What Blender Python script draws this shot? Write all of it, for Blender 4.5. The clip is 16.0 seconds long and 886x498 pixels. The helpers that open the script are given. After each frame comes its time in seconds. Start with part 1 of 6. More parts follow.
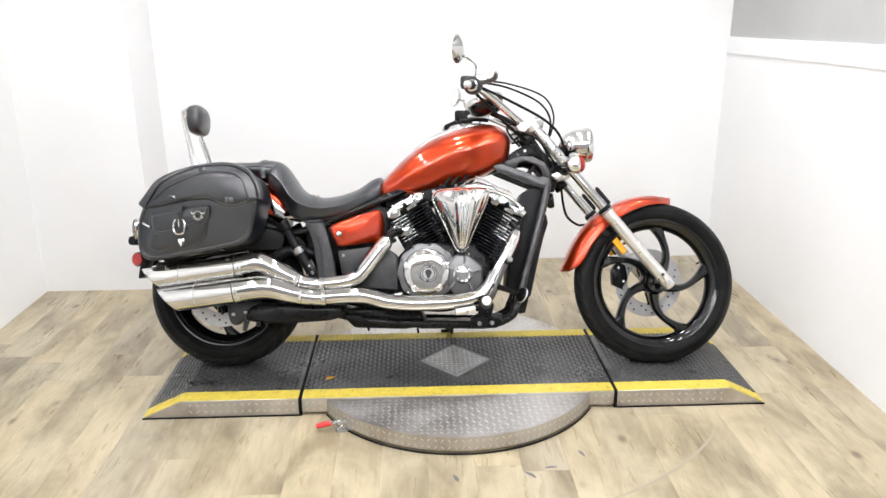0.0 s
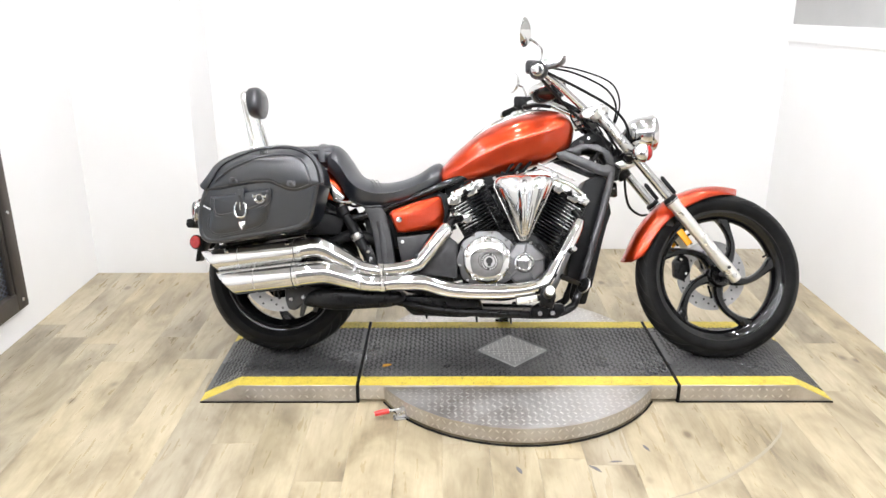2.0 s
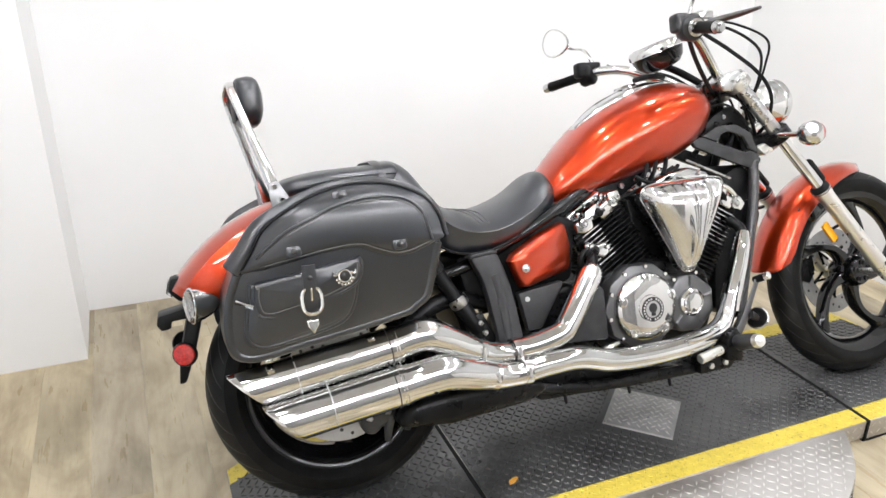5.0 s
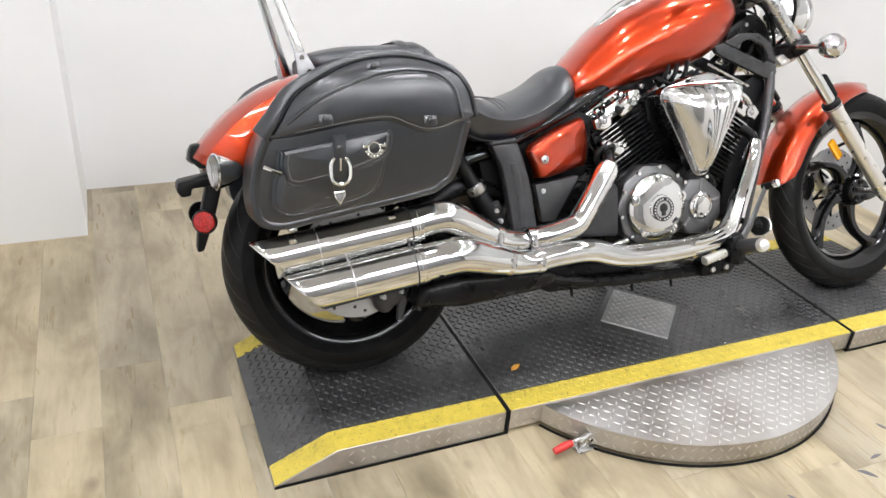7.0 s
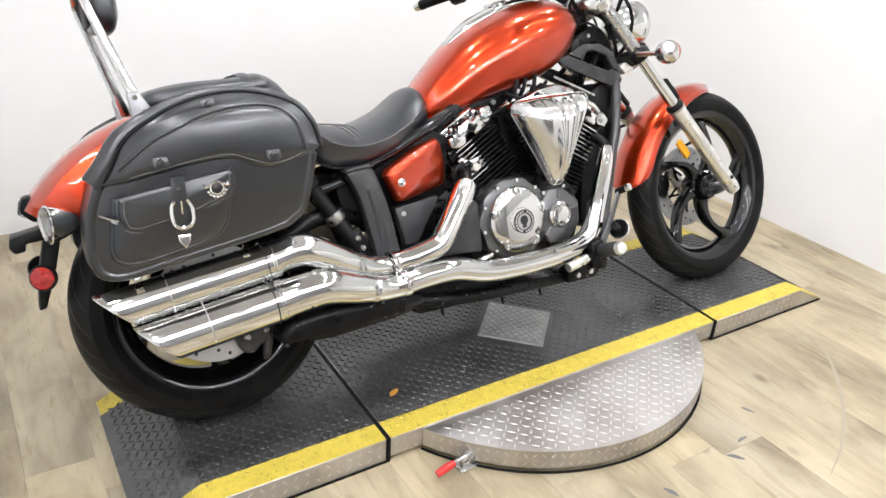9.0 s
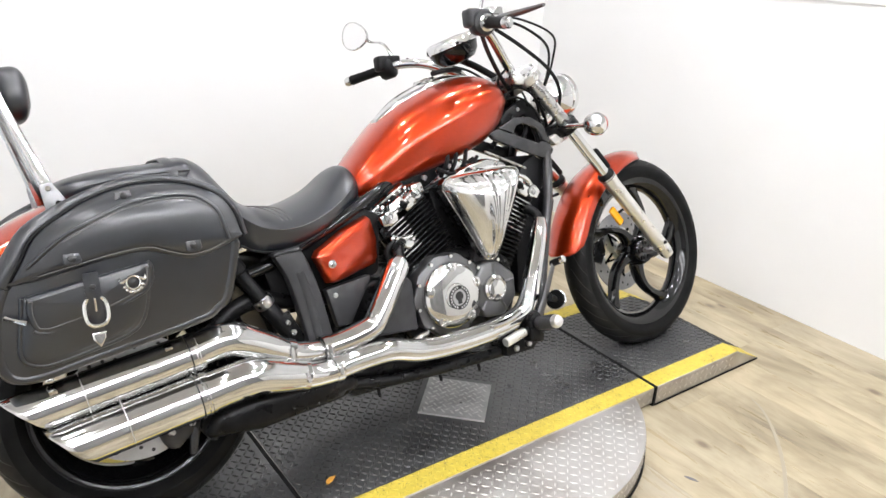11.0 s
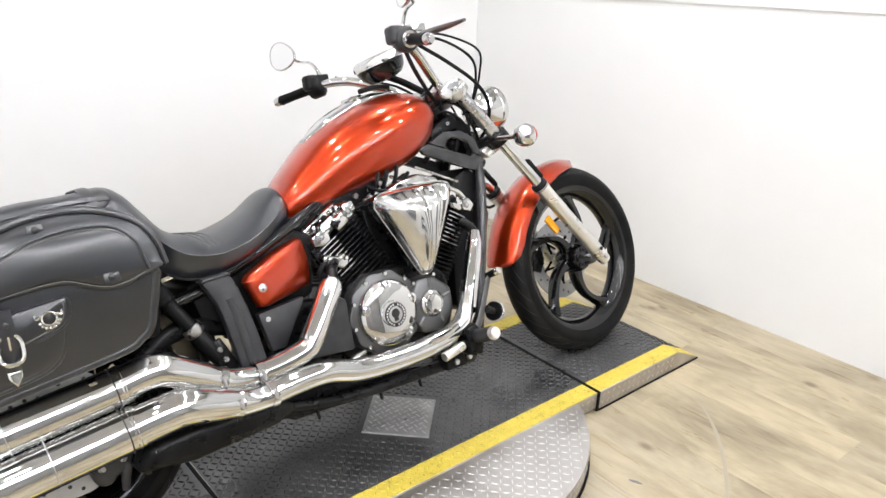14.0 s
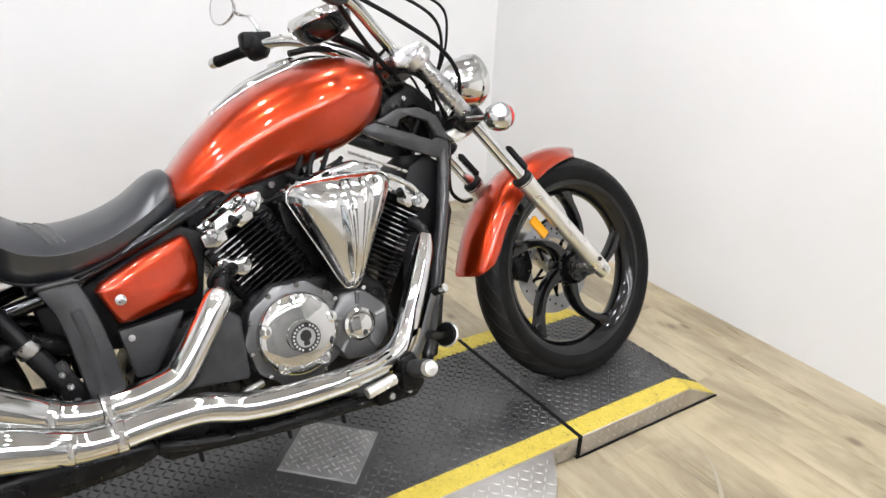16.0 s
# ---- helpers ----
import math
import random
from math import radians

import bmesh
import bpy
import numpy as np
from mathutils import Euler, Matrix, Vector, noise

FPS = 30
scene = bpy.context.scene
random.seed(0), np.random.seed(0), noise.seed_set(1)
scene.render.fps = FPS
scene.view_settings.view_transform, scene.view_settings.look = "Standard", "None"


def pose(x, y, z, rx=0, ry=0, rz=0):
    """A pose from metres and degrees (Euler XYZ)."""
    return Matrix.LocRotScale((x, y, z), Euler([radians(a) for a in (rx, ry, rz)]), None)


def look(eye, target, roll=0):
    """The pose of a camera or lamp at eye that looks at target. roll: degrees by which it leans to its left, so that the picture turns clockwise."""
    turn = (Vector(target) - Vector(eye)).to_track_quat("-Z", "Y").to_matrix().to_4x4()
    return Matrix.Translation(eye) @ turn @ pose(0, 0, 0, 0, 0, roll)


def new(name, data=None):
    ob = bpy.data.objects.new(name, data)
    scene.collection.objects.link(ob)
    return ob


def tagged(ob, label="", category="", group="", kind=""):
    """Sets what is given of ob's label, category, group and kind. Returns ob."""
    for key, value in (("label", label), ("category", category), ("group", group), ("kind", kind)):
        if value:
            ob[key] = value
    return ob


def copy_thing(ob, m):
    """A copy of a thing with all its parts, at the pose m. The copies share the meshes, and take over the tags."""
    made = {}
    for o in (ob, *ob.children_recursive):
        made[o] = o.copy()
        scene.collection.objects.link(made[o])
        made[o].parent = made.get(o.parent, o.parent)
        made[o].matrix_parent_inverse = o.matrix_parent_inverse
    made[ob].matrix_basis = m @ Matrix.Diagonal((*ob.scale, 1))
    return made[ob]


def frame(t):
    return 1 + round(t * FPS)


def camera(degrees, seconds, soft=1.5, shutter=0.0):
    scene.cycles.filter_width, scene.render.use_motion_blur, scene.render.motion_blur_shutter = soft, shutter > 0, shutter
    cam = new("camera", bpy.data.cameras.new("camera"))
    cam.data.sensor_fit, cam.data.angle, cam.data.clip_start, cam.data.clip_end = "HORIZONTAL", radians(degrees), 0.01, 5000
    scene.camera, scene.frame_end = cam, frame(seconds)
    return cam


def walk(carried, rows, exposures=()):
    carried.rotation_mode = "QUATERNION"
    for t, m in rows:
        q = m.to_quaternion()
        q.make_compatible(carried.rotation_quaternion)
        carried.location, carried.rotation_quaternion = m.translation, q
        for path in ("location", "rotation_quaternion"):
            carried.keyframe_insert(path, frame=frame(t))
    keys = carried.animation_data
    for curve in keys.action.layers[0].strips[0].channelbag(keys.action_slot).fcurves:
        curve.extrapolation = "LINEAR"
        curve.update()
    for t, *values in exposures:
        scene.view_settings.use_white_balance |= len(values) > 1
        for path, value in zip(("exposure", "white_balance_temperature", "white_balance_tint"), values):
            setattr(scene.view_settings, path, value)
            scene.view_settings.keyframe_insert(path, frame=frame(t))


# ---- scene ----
cam = camera(60.0, 16.0)
PATH = [
    (0, (-0.159, -2.722, 1.582), (-0.09, -0.823, 0.958), -0.4),
    (0.5, (-0.135, -2.724, 1.574), (-0.111, -0.822, 0.956), -1.4),
    (1, (-0.138, -2.733, 1.579), (-0.196, -0.833, 0.957), -1.2),
    (1.5, (-0.169, -2.72, 1.55), (-0.339, -0.834, 0.907), 0.8),
    (2, (-0.3, -2.673, 1.556), (-0.297, -0.781, 0.908), 0.0),
    (2.5, (-0.476, -2.476, 1.505), (-0.482, -0.585, 0.853), 1.6),
    (3, (-0.648, -2.148, 1.502), (-0.564, -0.258, 0.854), 1.5),
    (3.2, (-0.748, -2.038, 1.51), (-0.578, -0.161, 0.841), 2.4),
    (5.3, (-1.42, -1.324, 1.496), (-0.671, 0.353, 0.703), 1.2),
    (5.5, (-1.451, -1.326, 1.477), (-0.689, 0.338, 0.669), 2.3),
    (6, (-1.49, -1.336, 1.438), (-0.76, 0.296, 0.541), 3.5),
    (6.5, (-1.505, -1.347, 1.407), (-0.798, 0.254, 0.437), 5.1),
    (7, (-1.491, -1.355, 1.413), (-0.752, 0.239, 0.458), 4.7),
    (7.5, (-1.464, -1.362, 1.42), (-0.664, 0.211, 0.479), 4.3),
    (8, (-1.443, -1.362, 1.42), (-0.597, 0.186, 0.478), 3.7),
    (8.5, (-1.423, -1.366, 1.422), (-0.524, 0.163, 0.499), 3.1),
    (9, (-1.391, -1.368, 1.441), (-0.417, 0.123, 0.531), 3.4),
    (11.5, (-1.317, -1.34, 1.501), (-0.197, 0.143, 0.763), 2.7),
    (12, (-1.31, -1.342, 1.509), (-0.172, 0.142, 0.8), 2.2),
    (12.5, (-1.296, -1.346, 1.511), (-0.133, 0.119, 0.806), 2.1),
    (13, (-1.28, -1.354, 1.509), (-0.101, 0.097, 0.798), 1.4),
    (13.5, (-1.271, -1.366, 1.512), (-0.08, 0.07, 0.792), 1.3),
    (14, (-1.266, -1.378, 1.505), (-0.064, 0.036, 0.76), 1.8),
    (14.5, (-1.24, -1.378, 1.498), (-0.014, 0.0, 0.723), 1.4),
    (15, (-1.168, -1.385, 1.483), (0.037, 0.024, 0.733), -0.3),
    (15.5, (-0.954, -1.398, 1.465), (0.156, 0.106, 0.752), 4.4),
    (16, (-0.719, -1.201, 1.428), (0.329, 0.29, 0.604), 3.0),
]
EXPOSURES = [(0, -0.08), (1.5, 0.02), (2.5, 0.06), (3.2, 0.0), (5.3, -0.18), (7.0, -0.24), (9.2, -0.12), (11.3, -0.14), (13.0, -0.18), (15.0, -0.24), (16.0, -0.32)]
walk(cam, [(t, look(eye, target, roll)) for t, eye, target, roll in PATH], EXPOSURES)

# ---- world, lights and exposure ----
world = bpy.data.worlds.new("world")
world.use_nodes = True
world.node_tree.nodes["Background"].inputs[0].default_value = (0.9, 0.93, 1.0, 1)
world.node_tree.nodes["Background"].inputs[1].default_value = 0.3
scene.world = world
scene.view_settings.exposure = 0.0
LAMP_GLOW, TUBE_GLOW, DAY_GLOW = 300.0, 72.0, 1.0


# ---- materials ----
def material(name, colour, rough=0.5, metal=0.0, coat=0.0, spec=0.5):
    m = bpy.data.materials.new(name)
    m.use_nodes = True
    b = m.node_tree.nodes["Principled BSDF"]
    b.inputs["Base Color"].default_value = (*colour, 1)
    b.inputs["Roughness"].default_value = rough
    b.inputs["Metallic"].default_value = metal
    b.inputs["Coat Weight"].default_value = coat
    b.inputs["Coat Roughness"].default_value = 0.03
    b.inputs["Specular IOR Level"].default_value = spec
    return m


def node(m, kind, **inputs):
    n = m.node_tree.nodes.new(kind)
    for k, v in inputs.items():
        n.inputs[k.replace("_", " ")].default_value = v
    return n


def link(m, a, b):
    m.node_tree.links.new(a, b)


def bsdf(m):
    return m.node_tree.nodes["Principled BSDF"]


def coords(m, stretch=(1, 1, 1)):
    c = node(m, "ShaderNodeTexCoord")
    p = node(m, "ShaderNodeMapping")
    p.inputs["Scale"].default_value = stretch
    link(m, c.outputs["Object"], p.inputs[0])
    return p.outputs[0]


def noise_of(m, scale, detail=4, rough=0.55, stretch=(1, 1, 1)):
    n = node(m, "ShaderNodeTexNoise", Scale=scale, Detail=detail, Roughness=rough)
    link(m, coords(m, stretch), n.inputs["Vector"])
    return n.outputs["Fac"]


def ramp(m, fac, stops):
    r = node(m, "ShaderNodeValToRGB")
    link(m, fac, r.inputs[0])
    while len(r.color_ramp.elements) < len(stops):
        r.color_ramp.elements.new(0.5)
    for e, (pos, col) in zip(r.color_ramp.elements, stops):
        e.position = pos
        e.color = (*col, 1) if len(col) == 3 else col
    return r.outputs[0]


def grey(v):
    return (v, v, v)


def mixed(m, fac, a, b):
    """A mix of two colours (sockets or triples) by a socket or a number."""
    n = node(m, "ShaderNodeMix")
    n.data_type = "RGBA"
    for val, sock in ((fac, n.inputs[0]), (a, n.inputs[6]), (b, n.inputs[7])):
        if isinstance(val, (int, float)):
            sock.default_value = val
        elif isinstance(val, tuple):
            sock.default_value = (*val, 1)
        else:
            link(m, val, sock)
    return n.outputs[2]


def bump(m, fac, strength, distance=0.002):
    n = node(m, "ShaderNodeBump", Strength=strength, Distance=distance)
    link(m, fac, n.inputs["Height"])
    link(m, n.outputs[0], bsdf(m).inputs["Normal"])


def bump_over(m, fac, strength, distance):
    """A broader relief under the one that the material has."""
    n = node(m, "ShaderNodeBump", Strength=strength, Distance=distance)
    link(m, fac, n.inputs["Height"])
    top = bsdf(m).inputs["Normal"].links[0].from_node
    link(m, n.outputs[0], top.inputs["Normal"])


def colour_var(m, scale, lo, hi, stretch=(1, 1, 1), detail=4, spread=(0.35, 0.65)):
    link(m, ramp(m, noise_of(m, scale, detail, stretch=stretch), [(spread[0], lo), (spread[1], hi)]), bsdf(m).inputs["Base Color"])


def rough_var(m, scale, lo, hi, detail=4):
    link(m, ramp(m, noise_of(m, scale, detail), [(0.35, grey(lo)), (0.65, grey(hi))]), bsdf(m).inputs["Roughness"])


ORANGE = material("orange_candy_paint", (0.5, 0.045, 0.007), 0.28, 0.85, 1.0)
flake = noise_of(ORANGE, 900, 1)
link(ORANGE, ramp(ORANGE, flake, [(0.3, (0.34, 0.021, 0.0022)), (0.75, (0.60, 0.054, 0.006))]), bsdf(ORANGE).inputs["Base Color"])
bsdf(ORANGE).inputs["Coat IOR"].default_value = 1.46

CHROME = material("chrome", (0.66, 0.66, 0.655), 0.05, 1.0)
rough_var(CHROME, 5, 0.03, 0.05)
SOFT_CHROME = material("soft_chrome", (0.66, 0.66, 0.655), 0.13, 1.0)
rough_var(SOFT_CHROME, 8, 0.10, 0.15)
SATIN = material("satin_silver", (0.74, 0.73, 0.70), 0.33, 0.9)
rough_var(SATIN, 30, 0.26, 0.4)
STEEL = material("brushed_steel", (0.55, 0.55, 0.55), 0.3, 1.0)
rough_var(STEEL, 60, 0.2, 0.42)
ZINC = material("dull_zinc_plate", (0.30, 0.30, 0.305), 0.42, 0.9)
rough_var(ZINC, 40, 0.36, 0.5)
GLOSS_BLACK = material("gloss_black_paint", (0.003, 0.003, 0.0033), 0.1, 0.0, 0.0, 0.45)
rough_var(GLOSS_BLACK, 20, 0.06, 0.14)
SATIN_BLACK = material("satin_black_paint", (0.006, 0.006, 0.0065), 0.34, spec=0.18)
colour_var(SATIN_BLACK, 30, (0.003, 0.003, 0.0032), (0.007, 0.007, 0.0075))
rough_var(SATIN_BLACK, 40, 0.24, 0.38)
FRAME_GREY = material("dark_grey_frame_paint", (0.03, 0.03, 0.032), 0.26, spec=0.6)
colour_var(FRAME_GREY, 25, (0.020, 0.020, 0.0215), (0.034, 0.034, 0.036))
GRAPHITE = material("graphite_plastic", (0.03, 0.03, 0.032), 0.42, spec=0.4)
colour_var(GRAPHITE, 25, (0.020, 0.020, 0.0215), (0.032, 0.032, 0.034))
bump(GRAPHITE, noise_of(GRAPHITE, 700, 2), 0.12, 0.0006)
PLASTIC = material("black_plastic", (0.005, 0.005, 0.0055), 0.45, spec=0.18)
bump(PLASTIC, noise_of(PLASTIC, 500, 2), 0.12, 0.0008)
RUBBER = material("tyre_rubber", (0.006, 0.006, 0.0064), 0.5, spec=0.11)
colour_var(RUBBER, 18, (0.003, 0.003, 0.0032), (0.007, 0.0069, 0.0068))
bump(RUBBER, noise_of(RUBBER, 260, 3), 0.15, 0.001)
LEATHER = material("black_leather", (0.02, 0.02, 0.022), 0.34, spec=1.0)
colour_var(LEATHER, 9, (0.004, 0.0054, 0.0088), (0.008, 0.0102, 0.0152), detail=5)
rough_var(LEATHER, 3, 0.29, 0.32, 2)
bump(LEATHER, noise_of(LEATHER, 420, 2), 0.035, 0.0008)
bump_over(LEATHER, noise_of(LEATHER, 5, 0), 0.05, 0.006)
STITCH = material("grey_thread", (0.12, 0.12, 0.12), 0.8)
AMBER = material("amber_lens", (0.95, 0.42, 0.01), 0.18, 0.0, 0.8)
RED_LENS = material("red_lens", (0.36, 0.010, 0.006), 0.16, 0.0, 0.4, 0.5)
colour_var(RED_LENS, 160, (0.24, 0.006, 0.004), (0.50, 0.016, 0.010))
CLEAR = material("clear_lens", (0.95, 0.95, 0.95), 0.04, 0.0, 0.0)
bsdf(CLEAR).inputs["Transmission Weight"].default_value = 0.96
MIRROR = material("mirror_glass", (0.9, 0.9, 0.9), 0.01, 1.0)
RED_GRIP = material("red_vinyl_grip", (0.62, 0.025, 0.02), 0.35, 0.0, 0.3)
DIAL = material("dial_face", (0.02, 0.02, 0.022), 0.3)
PALE = material("pale_enamel", (0.6, 0.6, 0.6), 0.4, 0.3)
EMBLEM_DARK = material("emblem_black", (0.012, 0.012, 0.012), 0.3)

WALL = material("white_wall_paint", (0.80, 0.80, 0.79), 0.6)
colour_var(WALL, 0.9, (0.80, 0.798, 0.79), (0.84, 0.84, 0.836), detail=6)
bump(WALL, noise_of(WALL, 90, 4), 0.06, 0.002)
UPPER = material("grey_upper_wall", (0.42, 0.42, 0.41), 0.7)
colour_var(UPPER, 1.1, (0.38, 0.38, 0.37), (0.45, 0.45, 0.44), detail=6)
# for the added front wall; kept dark so chrome and leather reflect less light
DARK_WALL = material("grey_wall", (0.33, 0.33, 0.33), 0.7)
colour_var(DARK_WALL, 1.4, (0.20, 0.20, 0.197), (0.26, 0.26, 0.255), detail=6)
TRIM = material("white_gloss_trim", (0.82, 0.82, 0.81), 0.35)
colour_var(TRIM, 4, (0.79, 0.79, 0.78), (0.83, 0.83, 0.82))
CEIL = material("ceiling_grey", (0.3, 0.3, 0.3), 0.8)
colour_var(CEIL, 2, (0.62, 0.62, 0.61), (0.68, 0.68, 0.67))
FRAME_STEEL = material("weathered_dark_steel", (0.05, 0.045, 0.042), 0.55, 0.4)
colour_var(FRAME_STEEL, 7, (0.035, 0.03, 0.027), (0.11, 0.095, 0.08), stretch=(1, 1, 0.2), detail=8)
MESH_STEEL = material("galvanised_mesh", (0.16, 0.18, 0.23), 0.5, 0.4)

ALU = material("aluminium_tread_plate", (0.62, 0.61, 0.59), 0.34, 0.95)
link(ALU, ramp(ALU, noise_of(ALU, 5, 8, 0.65), [(0.28, (0.30, 0.262, 0.232)), (0.42, (0.47, 0.44, 0.41)), (0.55, (0.57, 0.55, 0.525)), (0.8, (0.64, 0.625, 0.605))]), bsdf(ALU).inputs["Base Color"])
rough_var(ALU, 9, 0.36, 0.52, 8)
# paler than ALU: highlights that flat light leaves off the treads, put into colour
LUG = material("pale_treads", (0.74, 0.72, 0.69), 0.4, 0.95)
rough_var(LUG, 30, 0.34, 0.5)
PLATE = material("worn_plate_metal", (0.3, 0.3, 0.29), 0.42, 0.45)
link(PLATE, ramp(PLATE, noise_of(PLATE, 14, 8, 0.65), [(0.3, (0.30, 0.297, 0.29)), (0.7, (0.50, 0.496, 0.488))]), bsdf(PLATE).inputs["Base Color"])
BRIGHT_LUG = material("scuffed_plate_treads", (0.80, 0.79, 0.77), 0.40, 0.4)
colour_var(BRIGHT_LUG, 40, (0.62, 0.61, 0.59), (0.84, 0.83, 0.81))
GRIT = material("black_grip_paint", (0.03, 0.03, 0.031), 0.3, spec=0.85)
link(GRIT, ramp(GRIT, noise_of(GRIT, 4.5, 9, 0.7), [(0.34, (0.022, 0.022, 0.023)), (0.58, (0.056, 0.056, 0.057)), (0.80, (0.135, 0.132, 0.128))]), bsdf(GRIT).inputs["Base Color"])
rough_var(GRIT, 8, 0.26, 0.42, 6)
bump(GRIT, noise_of(GRIT, 160, 4), 0.2, 0.001)
YELLOW = material("yellow_edge_paint", (0.78, 0.52, 0.025), 0.5)
tone = ramp(YELLOW, noise_of(YELLOW, 26, 10, 0.75), [(0.30, (0.16, 0.13, 0.05)), (0.40, (0.58, 0.45, 0.06)), (0.7, (0.73, 0.58, 0.09))])
fleck = ramp(YELLOW, noise_of(YELLOW, 150, 5, 0.7), [(0.33, grey(1)), (0.41, grey(0))])
link(YELLOW, mixed(YELLOW, fleck, tone, (0.10, 0.085, 0.05)), bsdf(YELLOW).inputs["Base Color"])
WORN_LUG = material("worn_black_treads", (0.10, 0.10, 0.10), 0.24, spec=0.65)
colour_var(WORN_LUG, 5, (0.026, 0.026, 0.026), (0.125, 0.123, 0.119), detail=9)
CASE_METAL = material("dark_machined_metal", (0.14, 0.14, 0.142), 0.36, 0.85)
rough_var(CASE_METAL, 30, 0.30, 0.42)
TREAD = material("dusty_tread_rubber", (0.022, 0.022, 0.021), 0.5, spec=0.14)
colour_var(TREAD, 14, (0.006, 0.006, 0.006), (0.016, 0.0158, 0.0153), detail=6)
bump(TREAD, noise_of(TREAD, 240, 3), 0.2, 0.001)
ROTOR = material("dull_rotor_steel", (0.42, 0.42, 0.42), 0.55, 1.0)
rough_var(ROTOR, 60, 0.48, 0.62)
BLACK_SEAM = material("black_rubber_seam", (0.004, 0.004, 0.004), 0.7, spec=0.15)
bump(BLACK_SEAM, noise_of(BLACK_SEAM, 200, 2), 0.1)
SCRAP = material("orange_paper_scrap", (0.75, 0.36, 0.05), 0.8)


def plank_material():
    m = material("grey_oak_laminate", (0.4, 0.34, 0.26), 0.36)
    info = node(m, "ShaderNodeObjectInfo")
    c = node(m, "ShaderNodeTexCoord")
    shift = node(m, "ShaderNodeVectorMath")
    shift.operation = "MULTIPLY_ADD"
    link(m, info.outputs["Random"], shift.inputs[0])
    shift.inputs[1].default_value = (37.0, 53.0, 11.0)
    link(m, c.outputs["Object"], shift.inputs[2])

    def grain(scale, stretch, detail, rough=0.6):
        p = node(m, "ShaderNodeMapping")
        p.inputs["Scale"].default_value = stretch
        link(m, shift.outputs[0], p.inputs[0])
        n = node(m, "ShaderNodeTexNoise", Scale=scale, Detail=detail, Roughness=rough, Distortion=0.4)
        link(m, p.outputs[0], n.inputs["Vector"])
        return n.outputs["Fac"]

    broad = grain(2.6, (2.2, 0.9, 1), 4)
    fine = grain(9, (4.5, 0.5, 1), 6, 0.62)
    base = ramp(m, broad, [(0.26, (0.185, 0.152, 0.102)), (0.41, (0.305, 0.256, 0.172)), (0.53, (0.405, 0.346, 0.238)), (0.70, (0.50, 0.436, 0.312))])
    streak = ramp(m, fine, [(0.24, (0.76, 0.75, 0.73)), (0.40, (0.93, 0.92, 0.905)), (0.54, (1.0, 1.0, 1.0)), (0.8, (1.06, 1.055, 1.04))])
    mult = node(m, "ShaderNodeMix")
    mult.data_type, mult.blend_type = "RGBA", "MULTIPLY"
    mult.inputs[0].default_value = 1.0
    link(m, base, mult.inputs[6])
    link(m, streak, mult.inputs[7])
    tone = ramp(m, info.outputs["Random"], [(0.0, (0.84, 0.84, 0.86)), (0.35, (1.0, 0.99, 0.96)), (0.75, (1.07, 1.04, 0.97)), (1.0, (0.91, 0.91, 0.93))])
    mult2 = node(m, "ShaderNodeMix")
    mult2.data_type, mult2.blend_type = "RGBA", "MULTIPLY"
    mult2.inputs[0].default_value = 1.0
    link(m, mult.outputs[2], mult2.inputs[6])
    link(m, tone, mult2.inputs[7])
    # sparse round knots
    p = node(m, "ShaderNodeMapping")
    p.inputs["Scale"].default_value = (5.0, 3.2, 1)
    link(m, shift.outputs[0], p.inputs[0])
    v = node(m, "ShaderNodeTexVoronoi", Scale=1.0)
    link(m, p.outputs[0], v.inputs["Vector"])
    knot = ramp(m, v.outputs["Distance"], [(0.05, grey(1)), (0.085, grey(0.45)), (0.12, grey(0))])
    col = mixed(m, knot, mult2.outputs[2], (0.17, 0.13, 0.085))
    link(m, col, bsdf(m).inputs["Base Color"])
    link(m, ramp(m, fine, [(0.3, grey(0.38)), (0.7, grey(0.25))]), bsdf(m).inputs["Roughness"])
    bump(m, fine, 0.08, 0.0012)
    return m


PLANK = plank_material()


def glow(name, colour, strength):
    m = bpy.data.materials.new(name)
    m.use_nodes = True
    b = bsdf(m)
    b.inputs["Emission Color"].default_value = (*colour, 1)
    b.inputs["Emission Strength"].default_value = strength
    return m


LAMP_LIGHT = glow("lamp_lens_glow", (0.96, 0.97, 1.02), LAMP_GLOW)
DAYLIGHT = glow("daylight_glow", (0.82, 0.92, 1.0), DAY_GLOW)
TUBE_LIGHT = glow("tube_glow", (0.96, 0.97, 1.02), TUBE_GLOW)


# ---- mesh helpers ----
def finish(name, bm, mat, parent=None, label="", angle=40.0):
    me = bpy.data.meshes.new(name)
    bmesh.ops.recalc_face_normals(bm, faces=bm.faces)
    bm.to_mesh(me)
    bm.free()
    me.polygons.foreach_set("use_smooth", [True] * len(me.polygons))
    me.set_sharp_from_angle(angle=radians(angle))
    if mat:
        me.materials.append(mat)
    ob = new(name, me)
    if parent:
        ob.parent = parent
    if label:
        ob["label"] = label
    return ob


def part(name, bm, mat, parent, label="", angle=40.0):
    return finish(name, bm, mat, parent, label, angle)


def box(x0, x1, y0, y1, z0, z1, bev=0.0, seg=2, bm=None):
    bm = bm or bmesh.new()
    vs = [bm.verts.new((x, y, z)) for z in (z0, z1) for y in (y0, y1) for x in (x0, x1)]
    faces = [bm.faces.new([vs[i] for i in f]) for f in ((0, 2, 3, 1), (4, 5, 7, 6), (0, 1, 5, 4), (2, 6, 7, 3), (0, 4, 6, 2), (1, 3, 7, 5))]
    if bev:
        bmesh.ops.bevel(bm, geom=list({e for f in faces for e in f.edges}), offset=bev, segments=seg, affect="EDGES", profile=0.5)
    return bm


